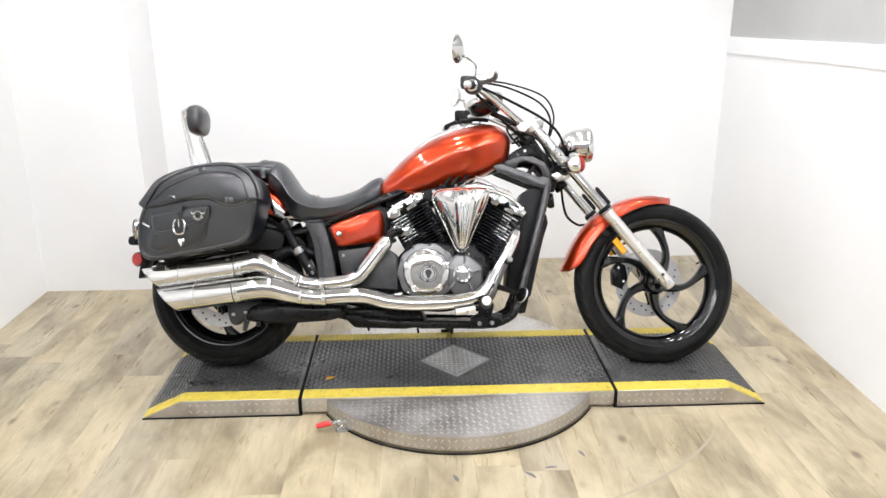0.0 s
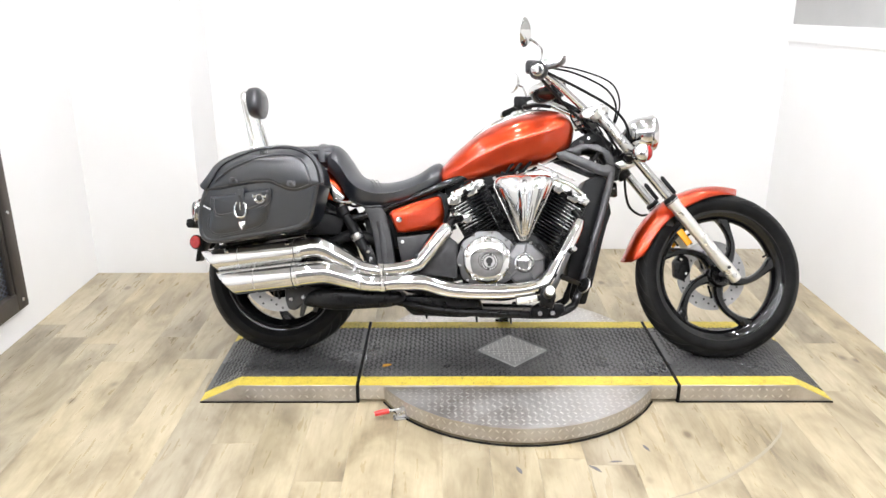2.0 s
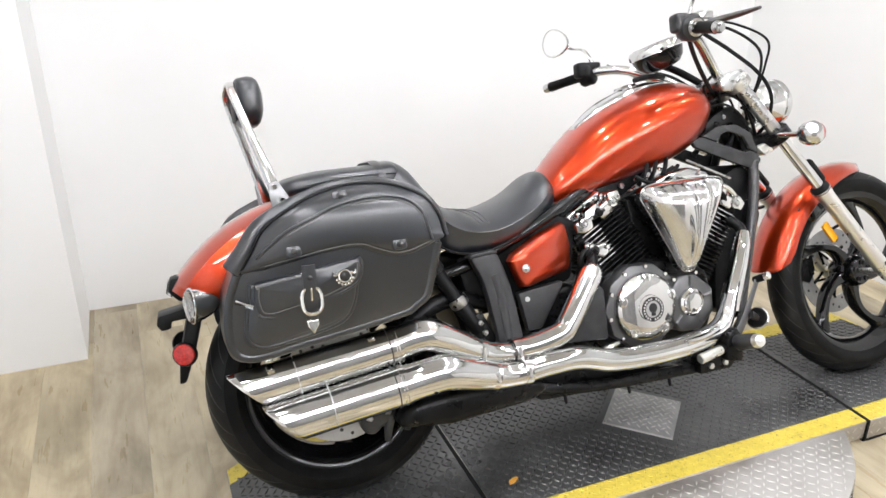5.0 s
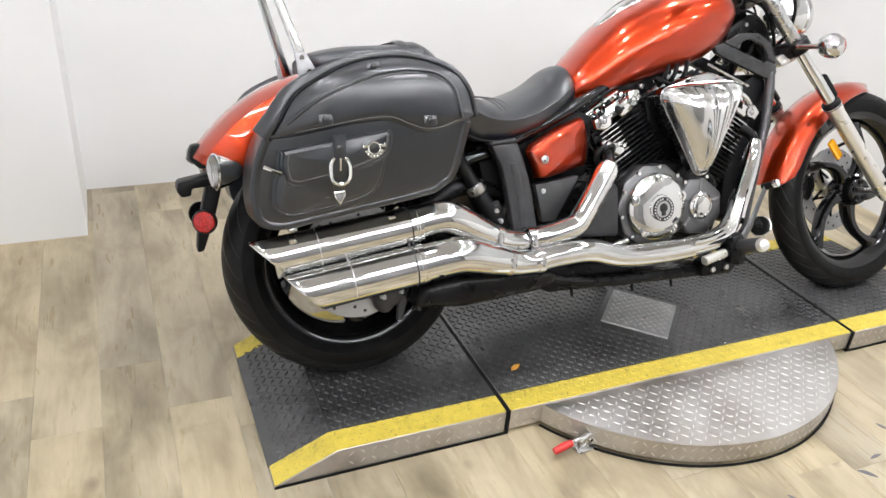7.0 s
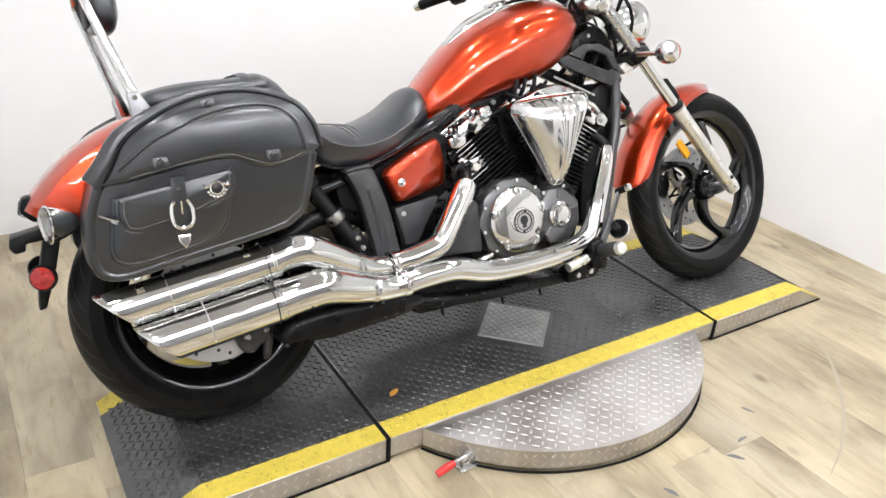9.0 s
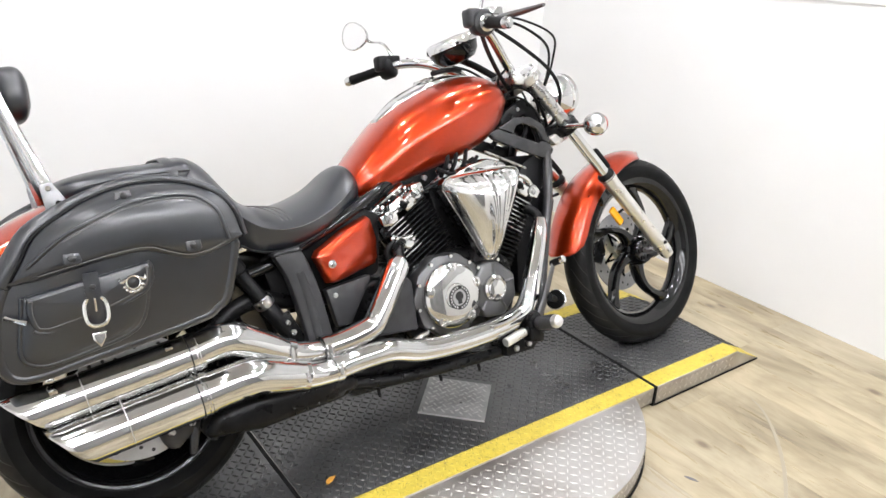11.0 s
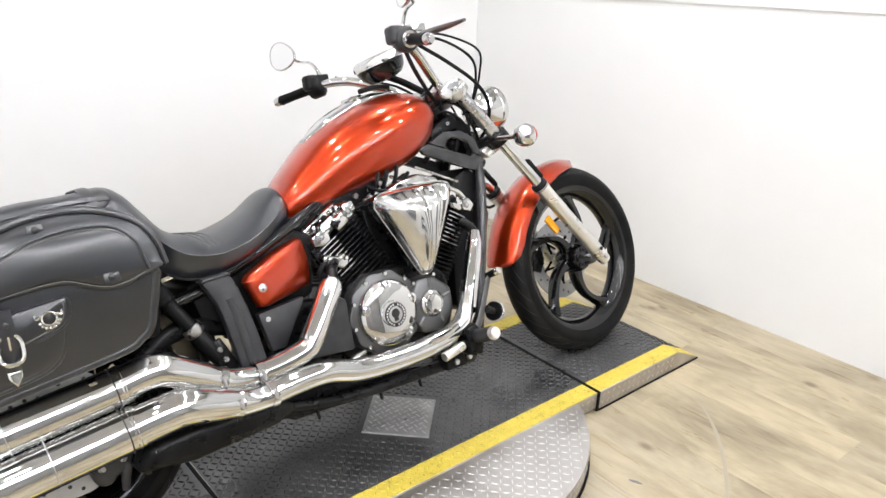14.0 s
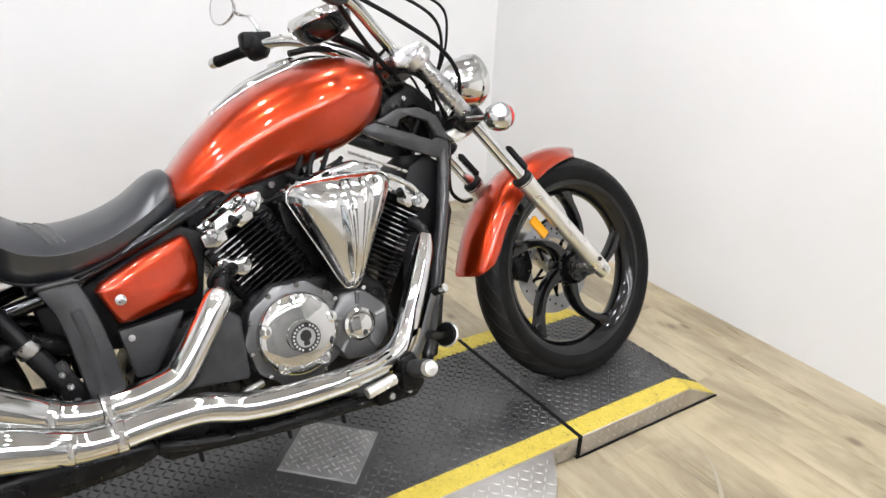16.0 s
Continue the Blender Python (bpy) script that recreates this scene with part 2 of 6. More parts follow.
def prism(outline, y0, y1, bev=0.0, seg=2, bm=None):
    """An outline in x and z, drawn out along y."""
    bm = bm or bmesh.new()
    a = [bm.verts.new((x, y0, z)) for x, z in outline]
    b = [bm.verts.new((x, y1, z)) for x, z in outline]
    faces = [bm.faces.new(a), bm.faces.new(b[::-1])]
    n = len(a)
    faces += [bm.faces.new((a[i], b[i], b[(i + 1) % n], a[(i + 1) % n])) for i in range(n)]
    bmesh.ops.recalc_face_normals(bm, faces=faces)
    if bev:
        bmesh.ops.bevel(bm, geom=list({e for f in faces for e in f.edges}), offset=bev, segments=seg, affect="EDGES", profile=0.5, clamp_overlap=True)
    return bm


def rings(rows, closed=True, cap=True, bm=None):
    """Skin over rows of points, each row a ring."""
    bm = bm or bmesh.new()
    vv = [[bm.verts.new(p) for p in r] for r in rows]
    n = len(vv[0])
    for a, b in zip(vv, vv[1:]):
        for i in range(n if closed else n - 1):
            bm.faces.new((a[i], a[(i + 1) % n], b[(i + 1) % n], b[i]))
    if cap:
        bm.faces.new(vv[0][::-1])
        bm.faces.new(vv[-1])
    return bm


def smooth_path(points, steps=6):
    """A Catmull-Rom curve through the points."""
    p = [Vector(q) for q in points]
    p = [2 * p[0] - p[1]] + p + [2 * p[-1] - p[-2]]
    out = []
    for i in range(1, len(p) - 2):
        for k in range(steps):
            t = k / steps
            a, b, c, d = p[i - 1:i + 3]
            out.append(0.5 * ((2 * b) + (c - a) * t + (2 * a - 5 * b + 4 * c - d) * t * t + (3 * b - a - 3 * c + d) * t ** 3))
    return out + [p[-2]]


def tube(points, radius, sides=12, steps=6, cap=True, bm=None, flat=1.0, smooth=True):
    """A round bar along a curve; radius: one number, or one for each given point."""
    pts = smooth_path(points, steps) if smooth else [Vector(q) for q in points]
    steps = steps if smooth else 1
    if isinstance(radius, (int, float)):
        rad = [radius] * len(pts)
    else:
        rad = [q.x for q in smooth_path([(r, 0, 0) for r in radius], steps)] if smooth else list(radius)
    rows, up = [], None
    for i, p in enumerate(pts):
        d = (pts[min(i + 1, len(pts) - 1)] - pts[max(i - 1, 0)]).normalized()
        if up is None:
            up = d.orthogonal().normalized() if abs(d.y) > 0.95 else (Vector((0, 1, 0)) - d * d.y).normalized()
        up = (up - d * up.dot(d)).normalized()
        side = d.cross(up)
        rows.append([p + rad[i] * (flat * math.cos(a) * up + math.sin(a) * side) for a in (2 * math.pi * k / sides for k in range(sides))])
    return rings(rows, True, cap, bm)


def lathe(profile, centre, axis="y", sides=48, bm=None, cap=False):
    """Turn a profile of (radius, along the axis) about an axis through the centre."""
    c = Vector(centre)
    ax = Vector({"x": (1, 0, 0), "y": (0, 1, 0), "z": (0, 0, 1)}[axis]) if isinstance(axis, str) else Vector(axis).normalized()
    u = ax.orthogonal().normalized() if not isinstance(axis, str) else Vector({"x": (0, 1, 0), "y": (1, 0, 0), "z": (1, 0, 0)}[axis])
    v = ax.cross(u)
    rows = [[c + ax * h + max(r, 0.0002) * (math.cos(a) * u + math.sin(a) * v) for a in (2 * math.pi * k / sides for k in range(sides))] for r, h in profile]
    return rings(rows, True, cap, bm)


def rod(a, b, r, sides=12, bev=0.0, bm=None):
    a, b = Vector(a), Vector(b)
    d = (b - a)
    e = bev or min(r * 0.15, d.length * 0.1)
    return lathe([(r - e, 0), (r, e), (r, d.length - e), (r - e, d.length)], a, d, sides, bm, cap=True)


def bolts(places, axis, r, h, bm=None, sides=6):
    bm = bm or bmesh.new()
    for p in places:
        lathe([(r, 0), (r, h * 0.7), (r * 0.8, h)], p, axis, sides, bm, cap=True)
    return bm


def bolt_parts(name, places, axis, r, h, mat, parent, sides=6, m=None):
    """Every bolt a part of its own."""
    for p in places:
        bm = bolts([p], axis, r, h, sides=sides)
        if m:
            bm.transform(m)
        part(name, bm, mat, parent)


def arc_pts(cx, cz, r, a0, a1, n):
    return [(cx + r * math.cos(radians(a0 + (a1 - a0) * i / (n - 1))), cz + r * math.sin(radians(a0 + (a1 - a0) * i / (n - 1)))) for i in range(n)]


def thing(name, m, label, category, group="", kind=""):
    ob = new(name)
    ob.matrix_basis = m
    return tagged(ob, label, category, group, kind)


# ---- the room ----
X0, X1, Y0, YB, YJ, ZC = -2.27, 1.69, -4.6, 1.87, 1.45, 2.75
XJ = -1.645


def slab(name, x0, x1, y0, y1, z0, z1, mat, label, category, bev=0.0):
    return tagged(finish(name, box(x0, x1, y0, y1, z0, z1, bev), mat), label, category, kind="structure")


floor = slab("floor", X0 - 0.3, X1 + 0.3, Y0 - 0.3, YB + 0.3, -0.12, -0.012, PLANK, "grey-beige oak laminate plank floor", "floor")
slab("wall_back", XJ, X1 + 0.12, YB, YB + 0.12, 0, ZC, WALL, "plain white painted wall behind the motorcycle", "wall")
slab("wall_pier", X0, XJ, YJ, YB + 0.12, 0, ZC, WALL, "white boxed-out pier in the wall corner", "wall")
# wall_front is an unseen addition that closes the room and darkens reflections
slab("wall_front", X0 - 0.12, X1 + 0.12, Y0 - 0.12, Y0, 0, ZC, DARK_WALL, "added plain dark grey wall behind the camera, out of view", "wall")
slab("ceiling", X0 - 0.9, X1 + 0.12, Y0 - 0.12, YB + 0.12, ZC, ZC + 0.1, CEIL, "plain pale grey ceiling", "ceiling")
# side wall: white below, a white ledge, then grey
SAG = 0.026


def leaning(name, x0, x1, z0, z1, lean0, lean1, mat, label, category):
    """A length of the side wall whose lower and upper edges may drop towards the back."""
    ys = (Y0, YB)
    rows = [[(x, y, z0 - SAG * y * lean0) for x in (x0, x1)] + [(x, y, z1 - SAG * y * lean1) for x in (x1, x0)] for y in ys]
    return tagged(finish(name, rings(rows), mat), label, category, kind="structure")


leaning("wall_right", X1, X1 + 0.12, 0, 1.308, 0, 1, WALL, "white painted wainscot wall beside the platform", "wall")
leaning("trim", X1 - 0.008, X1 + 0.12, 1.308, 1.400, 1, 1, TRIM, "white painted ledge board along the wall", "trim")
leaning("wall_right_upper", X1 + 0.01, X1 + 0.12, 1.400, ZC, 1, 0, UPPER, "light grey painted upper wall", "wall")

# side wall with a meshed opening
OY0, OY1, OZ0, OZ1 = -0.75, 0.580, 0.225, 1.315
wl = bmesh.new()
WY1 = OY1 + 0.078
for a in ((X0 - 0.05, X0, WY1, YB + 0.12, 0, ZC), (X0 - 0.05, X0, Y0, OY0, 0, ZC), (X0 - 0.05, X0, OY0, WY1, 0, OZ0 - 0.06), (X0 - 0.05, X0, OY0, WY1, OZ1 + 0.06, ZC)):
    box(*a, bm=wl)
tagged(finish("wall_left", wl, WALL), "white painted wall with a meshed opening", "wall", kind="structure")
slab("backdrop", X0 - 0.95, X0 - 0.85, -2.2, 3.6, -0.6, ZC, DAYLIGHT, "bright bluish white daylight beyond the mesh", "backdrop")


def mesh_window():
    w = thing("window_1", pose(X0, 0, 0), "weathered dark steel frame with expanded metal mesh in the white wall", "mesh window", kind="structure")
    f = 0.085
    x = (-0.02, 0.028)
    for a in ((OY1, OY1 + f, OZ0 - f, OZ1 + f), (OY0 - f, OY0, OZ0 - f, OZ1 + f)):
        part("frame_upright", box(*x, *a, 0.004), FRAME_STEEL, w)
    for a in ((OZ0 - f, OZ0), (OZ1, OZ1 + f)):
        part("frame_rail", box(*x, OY0, OY1, *a, 0.004), FRAME_STEEL, w)
    g = 0.048
    for a in ((OY1 - g, OY1 - 0.002, OZ0, OZ1), (OY0 + 0.002, OY0 + g, OZ0, OZ1)):
        part("inner_upright", box(-0.05, -0.008, *a, 0.003), FRAME_STEEL, w)
    for a in ((OZ0, OZ0 + g), (OZ1 - g, OZ1 - 0.006)):
        part("inner_rail", box(-0.05, -0.008, OY0 + g, OY1 - g, *a, 0.003), FRAME_STEEL, w)
    part("inner_strip", box(0.0, 0.022, OY1 - 0.022, OY1 - 0.003, OZ0, OZ1, 0.003), FRAME_STEEL, w)
    part("inner_strip", box(0.0, 0.022, OY0, OY1 - 0.025, OZ1 - 0.022, OZ1 - 0.003, 0.003), STEEL, w)
    spots = [(0.028, OY1 + f / 2, z) for z in (OZ0 - f / 2, 0.6, 0.98, OZ1 + f / 2)] + [(0.028, y, OZ0 - f / 2) for y in (0.25, -0.15)]
    for p in spots:
        part("bolt", bolts([p], "x", 0.009, 0.006, sides=8), STEEL, w)
    bm = bmesh.new()
    dy, dz, t = 0.034, 0.0140, 0.0024
    rows, cols = int((OZ1 - OZ0) / dz), int((OY1 - OY0) / dy)
    verts, faces = [], []
    for r in range(rows):
        for c in range(cols + 1):
            y, z = OY0 + (c + 0.5 * (r % 2)) * dy, OZ0 + r * dz
            for sgn in (-1, 1):
                y2, z2 = y + sgn * dy / 2, z + dz
                if y2 < OY0 or y2 > OY1 or y > OY1 or z2 > OZ1:
                    continue
                k = len(verts)
                verts += [(-0.006, y, z - t), (-0.006, y, z + t), (0.0, y2, z2 + t), (0.0, y2, z2 - t)]
                faces.append((k, k + 1, k + 2, k + 3))
    me = bpy.data.meshes.new("wire_mesh")
    me.from_pydata(verts, [], faces)
    me.materials.append(MESH_STEEL)
    ob = new("wire_mesh", me)
    ob.parent = w
    tagged(ob, "galvanised expanded metal mesh", kind="stuff")


mesh_window()


def ceiling_lamp():
    lamp = thing("ceiling_lamp", pose(0, 0, ZC), "round white recessed ceiling lamp, switched on", "ceiling lamp", "ceiling lamps")
    part("housing", lathe([(0.064, 0.02), (0.086, 0.0), (0.084, -0.012), (0.064, -0.016), (0.062, 0.0)], (0, 0, 0), "z", 24), TRIM, lamp)
    part("lens", lathe([(0.0, -0.006), (0.060, -0.006)], (0, 0, 0), "z", 24), LAMP_LIGHT, lamp, "glowing lamp lens")
    return lamp


first = ceiling_lamp()
spots = [(x, y) for x in (-1.5, -0.5, 0.5, 1.25) for y in (-1.2, -0.1, 0.9)]
first.matrix_basis = pose(*spots[0], ZC)
for x, y in spots[1:]:
    copy_thing(first, pose(x, y, ZC))


def tube_lamp():
    lamp = thing("tube_lamp", pose(0, 0, ZC), "white fluorescent batten lamp on the ceiling, switched on", "ceiling lamp", "batten lamps")
    part("body", box(-0.6, 0.6, -0.05, 0.05, -0.035, 0.0, 0.006), TRIM, lamp)
    for y in (-0.025, 0.025):
        part("tube", rod((-0.58, y, -0.05), (0.58, y, -0.05), 0.013), TUBE_LIGHT, lamp, "glowing white tube")
    return lamp


batten = tube_lamp()
places = [(x, y) for y in (-3.5, -2.35) for x in (-1.55, -0.3, 0.95)]
batten.matrix_basis = pose(*places[0], ZC)
for x, y in places[1:]:
    copy_thing(batten, pose(x, y, ZC))


# ---- the turntable platform ----
PW, PH, PE, PJ = 0.60, 0.075, 1.245, 0.632
PC = (0.0, 0.30)


def lug_field(inside, x0, x1, y0, y1, z, step, mat, parent, length=0.021, width=0.0062, high=0.0016, turn=45.0):
    """Raised treads in a basket weave over a level plate."""
    verts, faces = [], []
    nx, ny = int((x1 - x0) / step), int((y1 - y0) / step)
    for i in range(nx + 1):
        for j in range(ny + 1):
            x, y = x0 + (i + 0.5) * step, y0 + (j + 0.5) * step
            if not inside(x, y):
                continue
            a = radians(turn if (i + j) % 2 else turn - 90)
            c, s = math.cos(a), math.sin(a)
            k = len(verts)
            for u, v, h in ((-1, 0, 0), (0, -1, 0), (1, 0, 0), (0, 1, 0), (-0.62, 0, 1), (0.62, 0, 1)):
                du, dv = u * length / 2, v * width / 2
                px = x + c * du - s * dv
                verts.append((px, y + s * du + c * dv, (z(px) if callable(z) else z) + h * high))
            faces += [(k, k + 1, k + 5, k + 4), (k + 1, k + 2, k + 5), (k + 2, k + 3, k + 4, k + 5), (k + 3, k, k + 4)]
    me = bpy.data.meshes.new("tread")
    me.from_pydata(verts, [], faces)
    me.polygons.foreach_set("use_smooth", [True] * len(me.polygons))
    me.materials.append(mat)
    ob = new("tread", me)
    ob.parent = parent
    return tagged(ob, kind="stuff")


def face_lugs(parent, path, z0, z1, mat, step=0.03):
    """Treads on an upright face that follows a path in the plan."""
    verts, faces = [], []
    for n, (x, y, nx, ny) in enumerate(path):
        for r in range(max(1, int((z1 - z0) / step))):
            z = z0 + (r + 0.5) * step
            a = radians(45 if (n + r) % 2 else -45)
            c, s = math.cos(a), math.sin(a)
            k = len(verts)
            for u, v, h in ((-1, 0, 0), (0, -1, 0), (1, 0, 0), (0, 1, 0), (-0.62, 0, 1), (0.62, 0, 1)):
                du, dv = u * 0.0105, v * 0.0031
                along, up = c * du - s * dv, s * du + c * dv
                verts.append((x - ny * along + nx * h * 0.0024, y + nx * along + ny * h * 0.0024, z + up))
            faces += [(k, k + 1, k + 5, k + 4), (k + 1, k + 2, k + 5), (k + 2, k + 3, k + 4, k + 5), (k + 3, k, k + 4)]
    me = bpy.data.meshes.new("face_tread")
    me.from_pydata(verts, [], faces)
    me.polygons.foreach_set("use_smooth", [True] * len(me.polygons))
    me.materials.append(mat)
    ob = new("face_tread", me)
    ob.parent = parent
    return tagged(ob, kind="stuff")


def stripe(parent, x0, x1, y0, y1, z=PH):
    part("yellow_stripe", box(x0, x1, y0, y1, z - 0.002, z + 0.0022, 0.001, 1), YELLOW, parent, "worn yellow painted edge stripe")


def slope_stripe(parent, xa, za, xb, zb, y0, y1):
    o = [(xa, za - 0.002), (xb, zb - 0.002), (xb, zb + 0.0024), (xa, za + 0.0024)]
    part("yellow_stripe", prism(o, y0, y1), YELLOW, parent, "worn yellow painted edge stripe")


def centre_section():
    p = thing("turntable", pose(0, 0, 0), "motorcycle turntable of aluminium tread plate with a black grip top", "turntable")
    e = PJ - 0.006
    part("deck", box(-e, e, 0, PW, 0.012, PH, 0.003), ALU, p)
    part("grip_top", box(-e + 0.003, e - 0.003, 0.07, PW - 0.07, PH - 0.002, PH + 0.0012), GRIT, p, "black painted tread plate top")
    stripe(p, -e + 0.002, e - 0.002, 0.002, 0.07)
    stripe(p, -e + 0.002, e - 0.002, PW - 0.07, PW - 0.002)
    for y0 in (0.004, PW - 0.068):
        lug_field(lambda x, y: True, -e + 0.005, e - 0.03, y0, y0 + 0.05, PH + 0.0022, 0.0235, YELLOW, p, 0.0235, 0.0070, 0.0016)
    # the disc shows before and behind the deck
    r, n = 0.606, 72
    top = PH - 0.004
    for sgn, nm in ((-1, "disc_front"), (1, "disc_back")):
        edge = 0.0 - 0.001 if sgn < 0 else PW + 0.001
        a0 = math.asin(0.30 / r)
        pts = [(r * math.cos(a), sgn * r * math.sin(a)) for a in (a0 + (math.pi - 2 * a0) * i / n for i in range(n + 1))]
        outline = [(x, PC[1] + y) for x, y in pts]
        outline[0], outline[-1] = (outline[0][0], edge), (outline[-1][0], edge)
        bm = bmesh.new()
        lo = [bm.verts.new((x, y, 0.014)) for x, y in outline]
        hi = [bm.verts.new((x, y, top)) for x, y in outline]
        bm.faces.new(lo)
        bm.faces.new(hi)
        for i in range(len(lo)):
            bm.faces.new((lo[i], lo[(i + 1) % len(lo)], hi[(i + 1) % len(lo)], hi[i]))
        d = part(nm, bm, ALU, p, "", 30)
        lug_field(lambda x, y: x * x + (y - PC[1]) ** 2 < (r - 0.012) ** 2 and (y < -0.012 if sgn < 0 else y > PW + 0.012),
                  -r, r, -0.31 if sgn < 0 else PW, 0.0 if sgn < 0 else PW + 0.31, top, 0.0245, LUG, d, 0.024, 0.0056, 0.0015)
        if sgn < 0:
            face_lugs(d, [(x * 1.0005, PC[1] + y * 1.0005, x / r, y / r) for x, y in ((r * math.cos(a), -r * math.sin(a)) for a in (a0 + 0.02 + 0.0415 * i for i in range(int((math.pi - 2 * a0) / 0.0415))))], 0.012, top, LUG, 0.029)
        seam = [(x * 1.006, PC[1] + (y * 1.006)) for x, y in pts]
        part("rubber_skirt", tube([(x, y, 0.003) for x, y in seam], 0.0035, 8, 1, smooth=False), BLACK_SEAM, p, "black rubber skirt at the floor")
    face_lugs(p, [(x, -0.0005, 0, -1) for x in (-0.605, -0.578, -0.551, 0.551, 0.578, 0.605)], 0.012, PH - 0.004, LUG, 0.029)
    lug_field(lambda x, y: abs(x) + abs(y - PC[1]) > 0.17, -e + 0.005, e - 0.005, 0.072, PW - 0.072, PH + 0.0012, 0.0195, WORN_LUG, p, 0.0230, 0.0068, 0.0032)
    # bright square plate set cornerwise
    h = 0.150
    bm = bmesh.new()
    sq = [(h, 0), (0, h), (-h, 0), (0, -h)]
    lo = [bm.verts.new((x, PC[1] + y, PH + 0.001)) for x, y in sq]
    hi = [bm.verts.new((x * 0.985, PC[1] + y * 0.985, PH + 0.006)) for x, y in sq]
    bm.faces.new(hi)
    for i in range(4):
        bm.faces.new((lo[i], lo[(i + 1) % 4], hi[(i + 1) % 4], hi[i]))
    plate = part("cover_plate", bm, PLATE, p, "bare aluminium tread plate cover")
    lug_field(lambda x, y: abs(x) + abs(y - PC[1]) < h - 0.016, -h, h, PC[1] - h, PC[1] + h, PH + 0.006, 0.0205, BRIGHT_LUG, plate, 0.024, 0.0060, 0.0018, 0.0)
    bolt_parts("screw", [(h * 0.9, PC[1], PH + 0.006), (-h * 0.9, PC[1], PH + 0.006)], "z", 0.005, 0.002, STEEL, p)
    for x in (-PJ, PJ):
        part("joint_seam", box(x - 0.006, x + 0.006, -0.004, PW, 0.0, PH + 0.003, 0.002), BLACK_SEAM, p, "black rubber joint strip")
    return p


def ramp_section(sgn):
    p = thing("ramp", pose(0, 0, 0), "black and yellow tread plate ramp butted against the turntable", "ramp", "platform ramps")
    e, k, end = PJ + 0.006, 1.10, PE if sgn > 0 else PE + 0.010
    o = [(sgn * e, 0.0), (sgn * end, 0.0), (sgn * end, 0.004), (sgn * k, PH), (sgn * e, PH)]
    part("deck", prism(o, 0, PW, 0.0015, 1), ALU, p)
    part("grip_top", box(min(sgn * e, sgn * k), max(sgn * e, sgn * k), 0.07, PW - 0.07, PH - 0.002, PH + 0.0012), GRIT, p, "black painted tread plate top")
    s = [(sgn * k, PH - 0.002), (sgn * (end + 0.001), 0.001), (sgn * (end + 0.001), 0.0063), (sgn * k, PH + 0.0012)]
    part("slope_top", prism(s, 0.07, PW - 0.07), GRIT, p, "black painted slope")
    slope = lambda x: PH + 0.0014 - max(0, abs(x) - k) * (PH - 0.0051) / (end + 0.001 - k)
    lug_field(lambda x, y: e + 0.01 < abs(x) < end - 0.012, min(sgn * e, sgn * end), max(sgn * e, sgn * end), 0.072, PW - 0.072, slope, 0.0195, WORN_LUG, p, 0.0230, 0.0068, 0.0032)
    for y0, y1 in ((0.002, 0.07), (PW - 0.07, PW - 0.002)):
        stripe(p, min(sgn * e, sgn * k), max(sgn * e, sgn * k), y0, y1)
        slope_stripe(p, sgn * k, PH, sgn * (end - 0.002), 0.005, y0, y1)
    for y0 in (0.004, PW - 0.068):
        lug_field(lambda x, y: e + 0.01 < abs(x) < end - 0.012, min(sgn * e, sgn * end), max(sgn * e, sgn * end), y0, y0 + 0.05, lambda x: slope(x) + 0.0012, 0.0235, YELLOW, p, 0.0235, 0.0070, 0.0016)
    xs = [e + 0.02 + 0.029 * i for i in range(int((k - e) / 0.029))]
    face_lugs(p, [(sgn * x, -0.0005, 0, -1) for x in xs], 0.012, PH - 0.004, LUG, 0.029)
    part("rubber_skirt", box(min(sgn * e, sgn * end), max(sgn * e, sgn * end), -0.004, 0.0, 0.0, 0.005), BLACK_SEAM, p, "thin black edge at the floor")
    return p


centre_section()
ramp_section(-1)
ramp_section(1)


def toggle_clamp():
    c = thing("toggle_clamp", pose(-0.475, -0.115, 0, 0, 0, 6), "steel toggle clamp with a red vinyl grip, lying against the turntable", "toggle clamp")
    part("base_plate", box(-0.01, 0.05, -0.02, 0.02, 0.0, 0.006, 0.002), STEEL, c)
    part("bracket", prism([(0.0, 0.006), (0.045, 0.006), (0.05, 0.035), (0.025, 0.048), (0.0, 0.03)], -0.008, 0.008, 0.002), STEEL, c)
    part("lever", tube([(0.03, 0, 0.035), (-0.01, 0, 0.034), (-0.04, 0, 0.03)], 0.005, 8), STEEL, c)
    part("grip", tube([(-0.025, 0, 0.031), (-0.05, 0, 0.028), (-0.08, 0, 0.022)], [0.009, 0.011, 0.009], 12), RED_GRIP, c, "red vinyl grip")
    part("hook", tube([(0.045, 0, 0.03), (0.055, 0.01, 0.05), (0.05, 0.03, 0.06), (0.035, 0.035, 0.045)], 0.004, 8), CHROME, c)
    bolt_parts("pivot_bolt", [(0.03, -0.009, 0.03), (0.015, -0.009, 0.02)], (0, -1, 0), 0.006, 0.005, CHROME, c)


toggle_clamp()


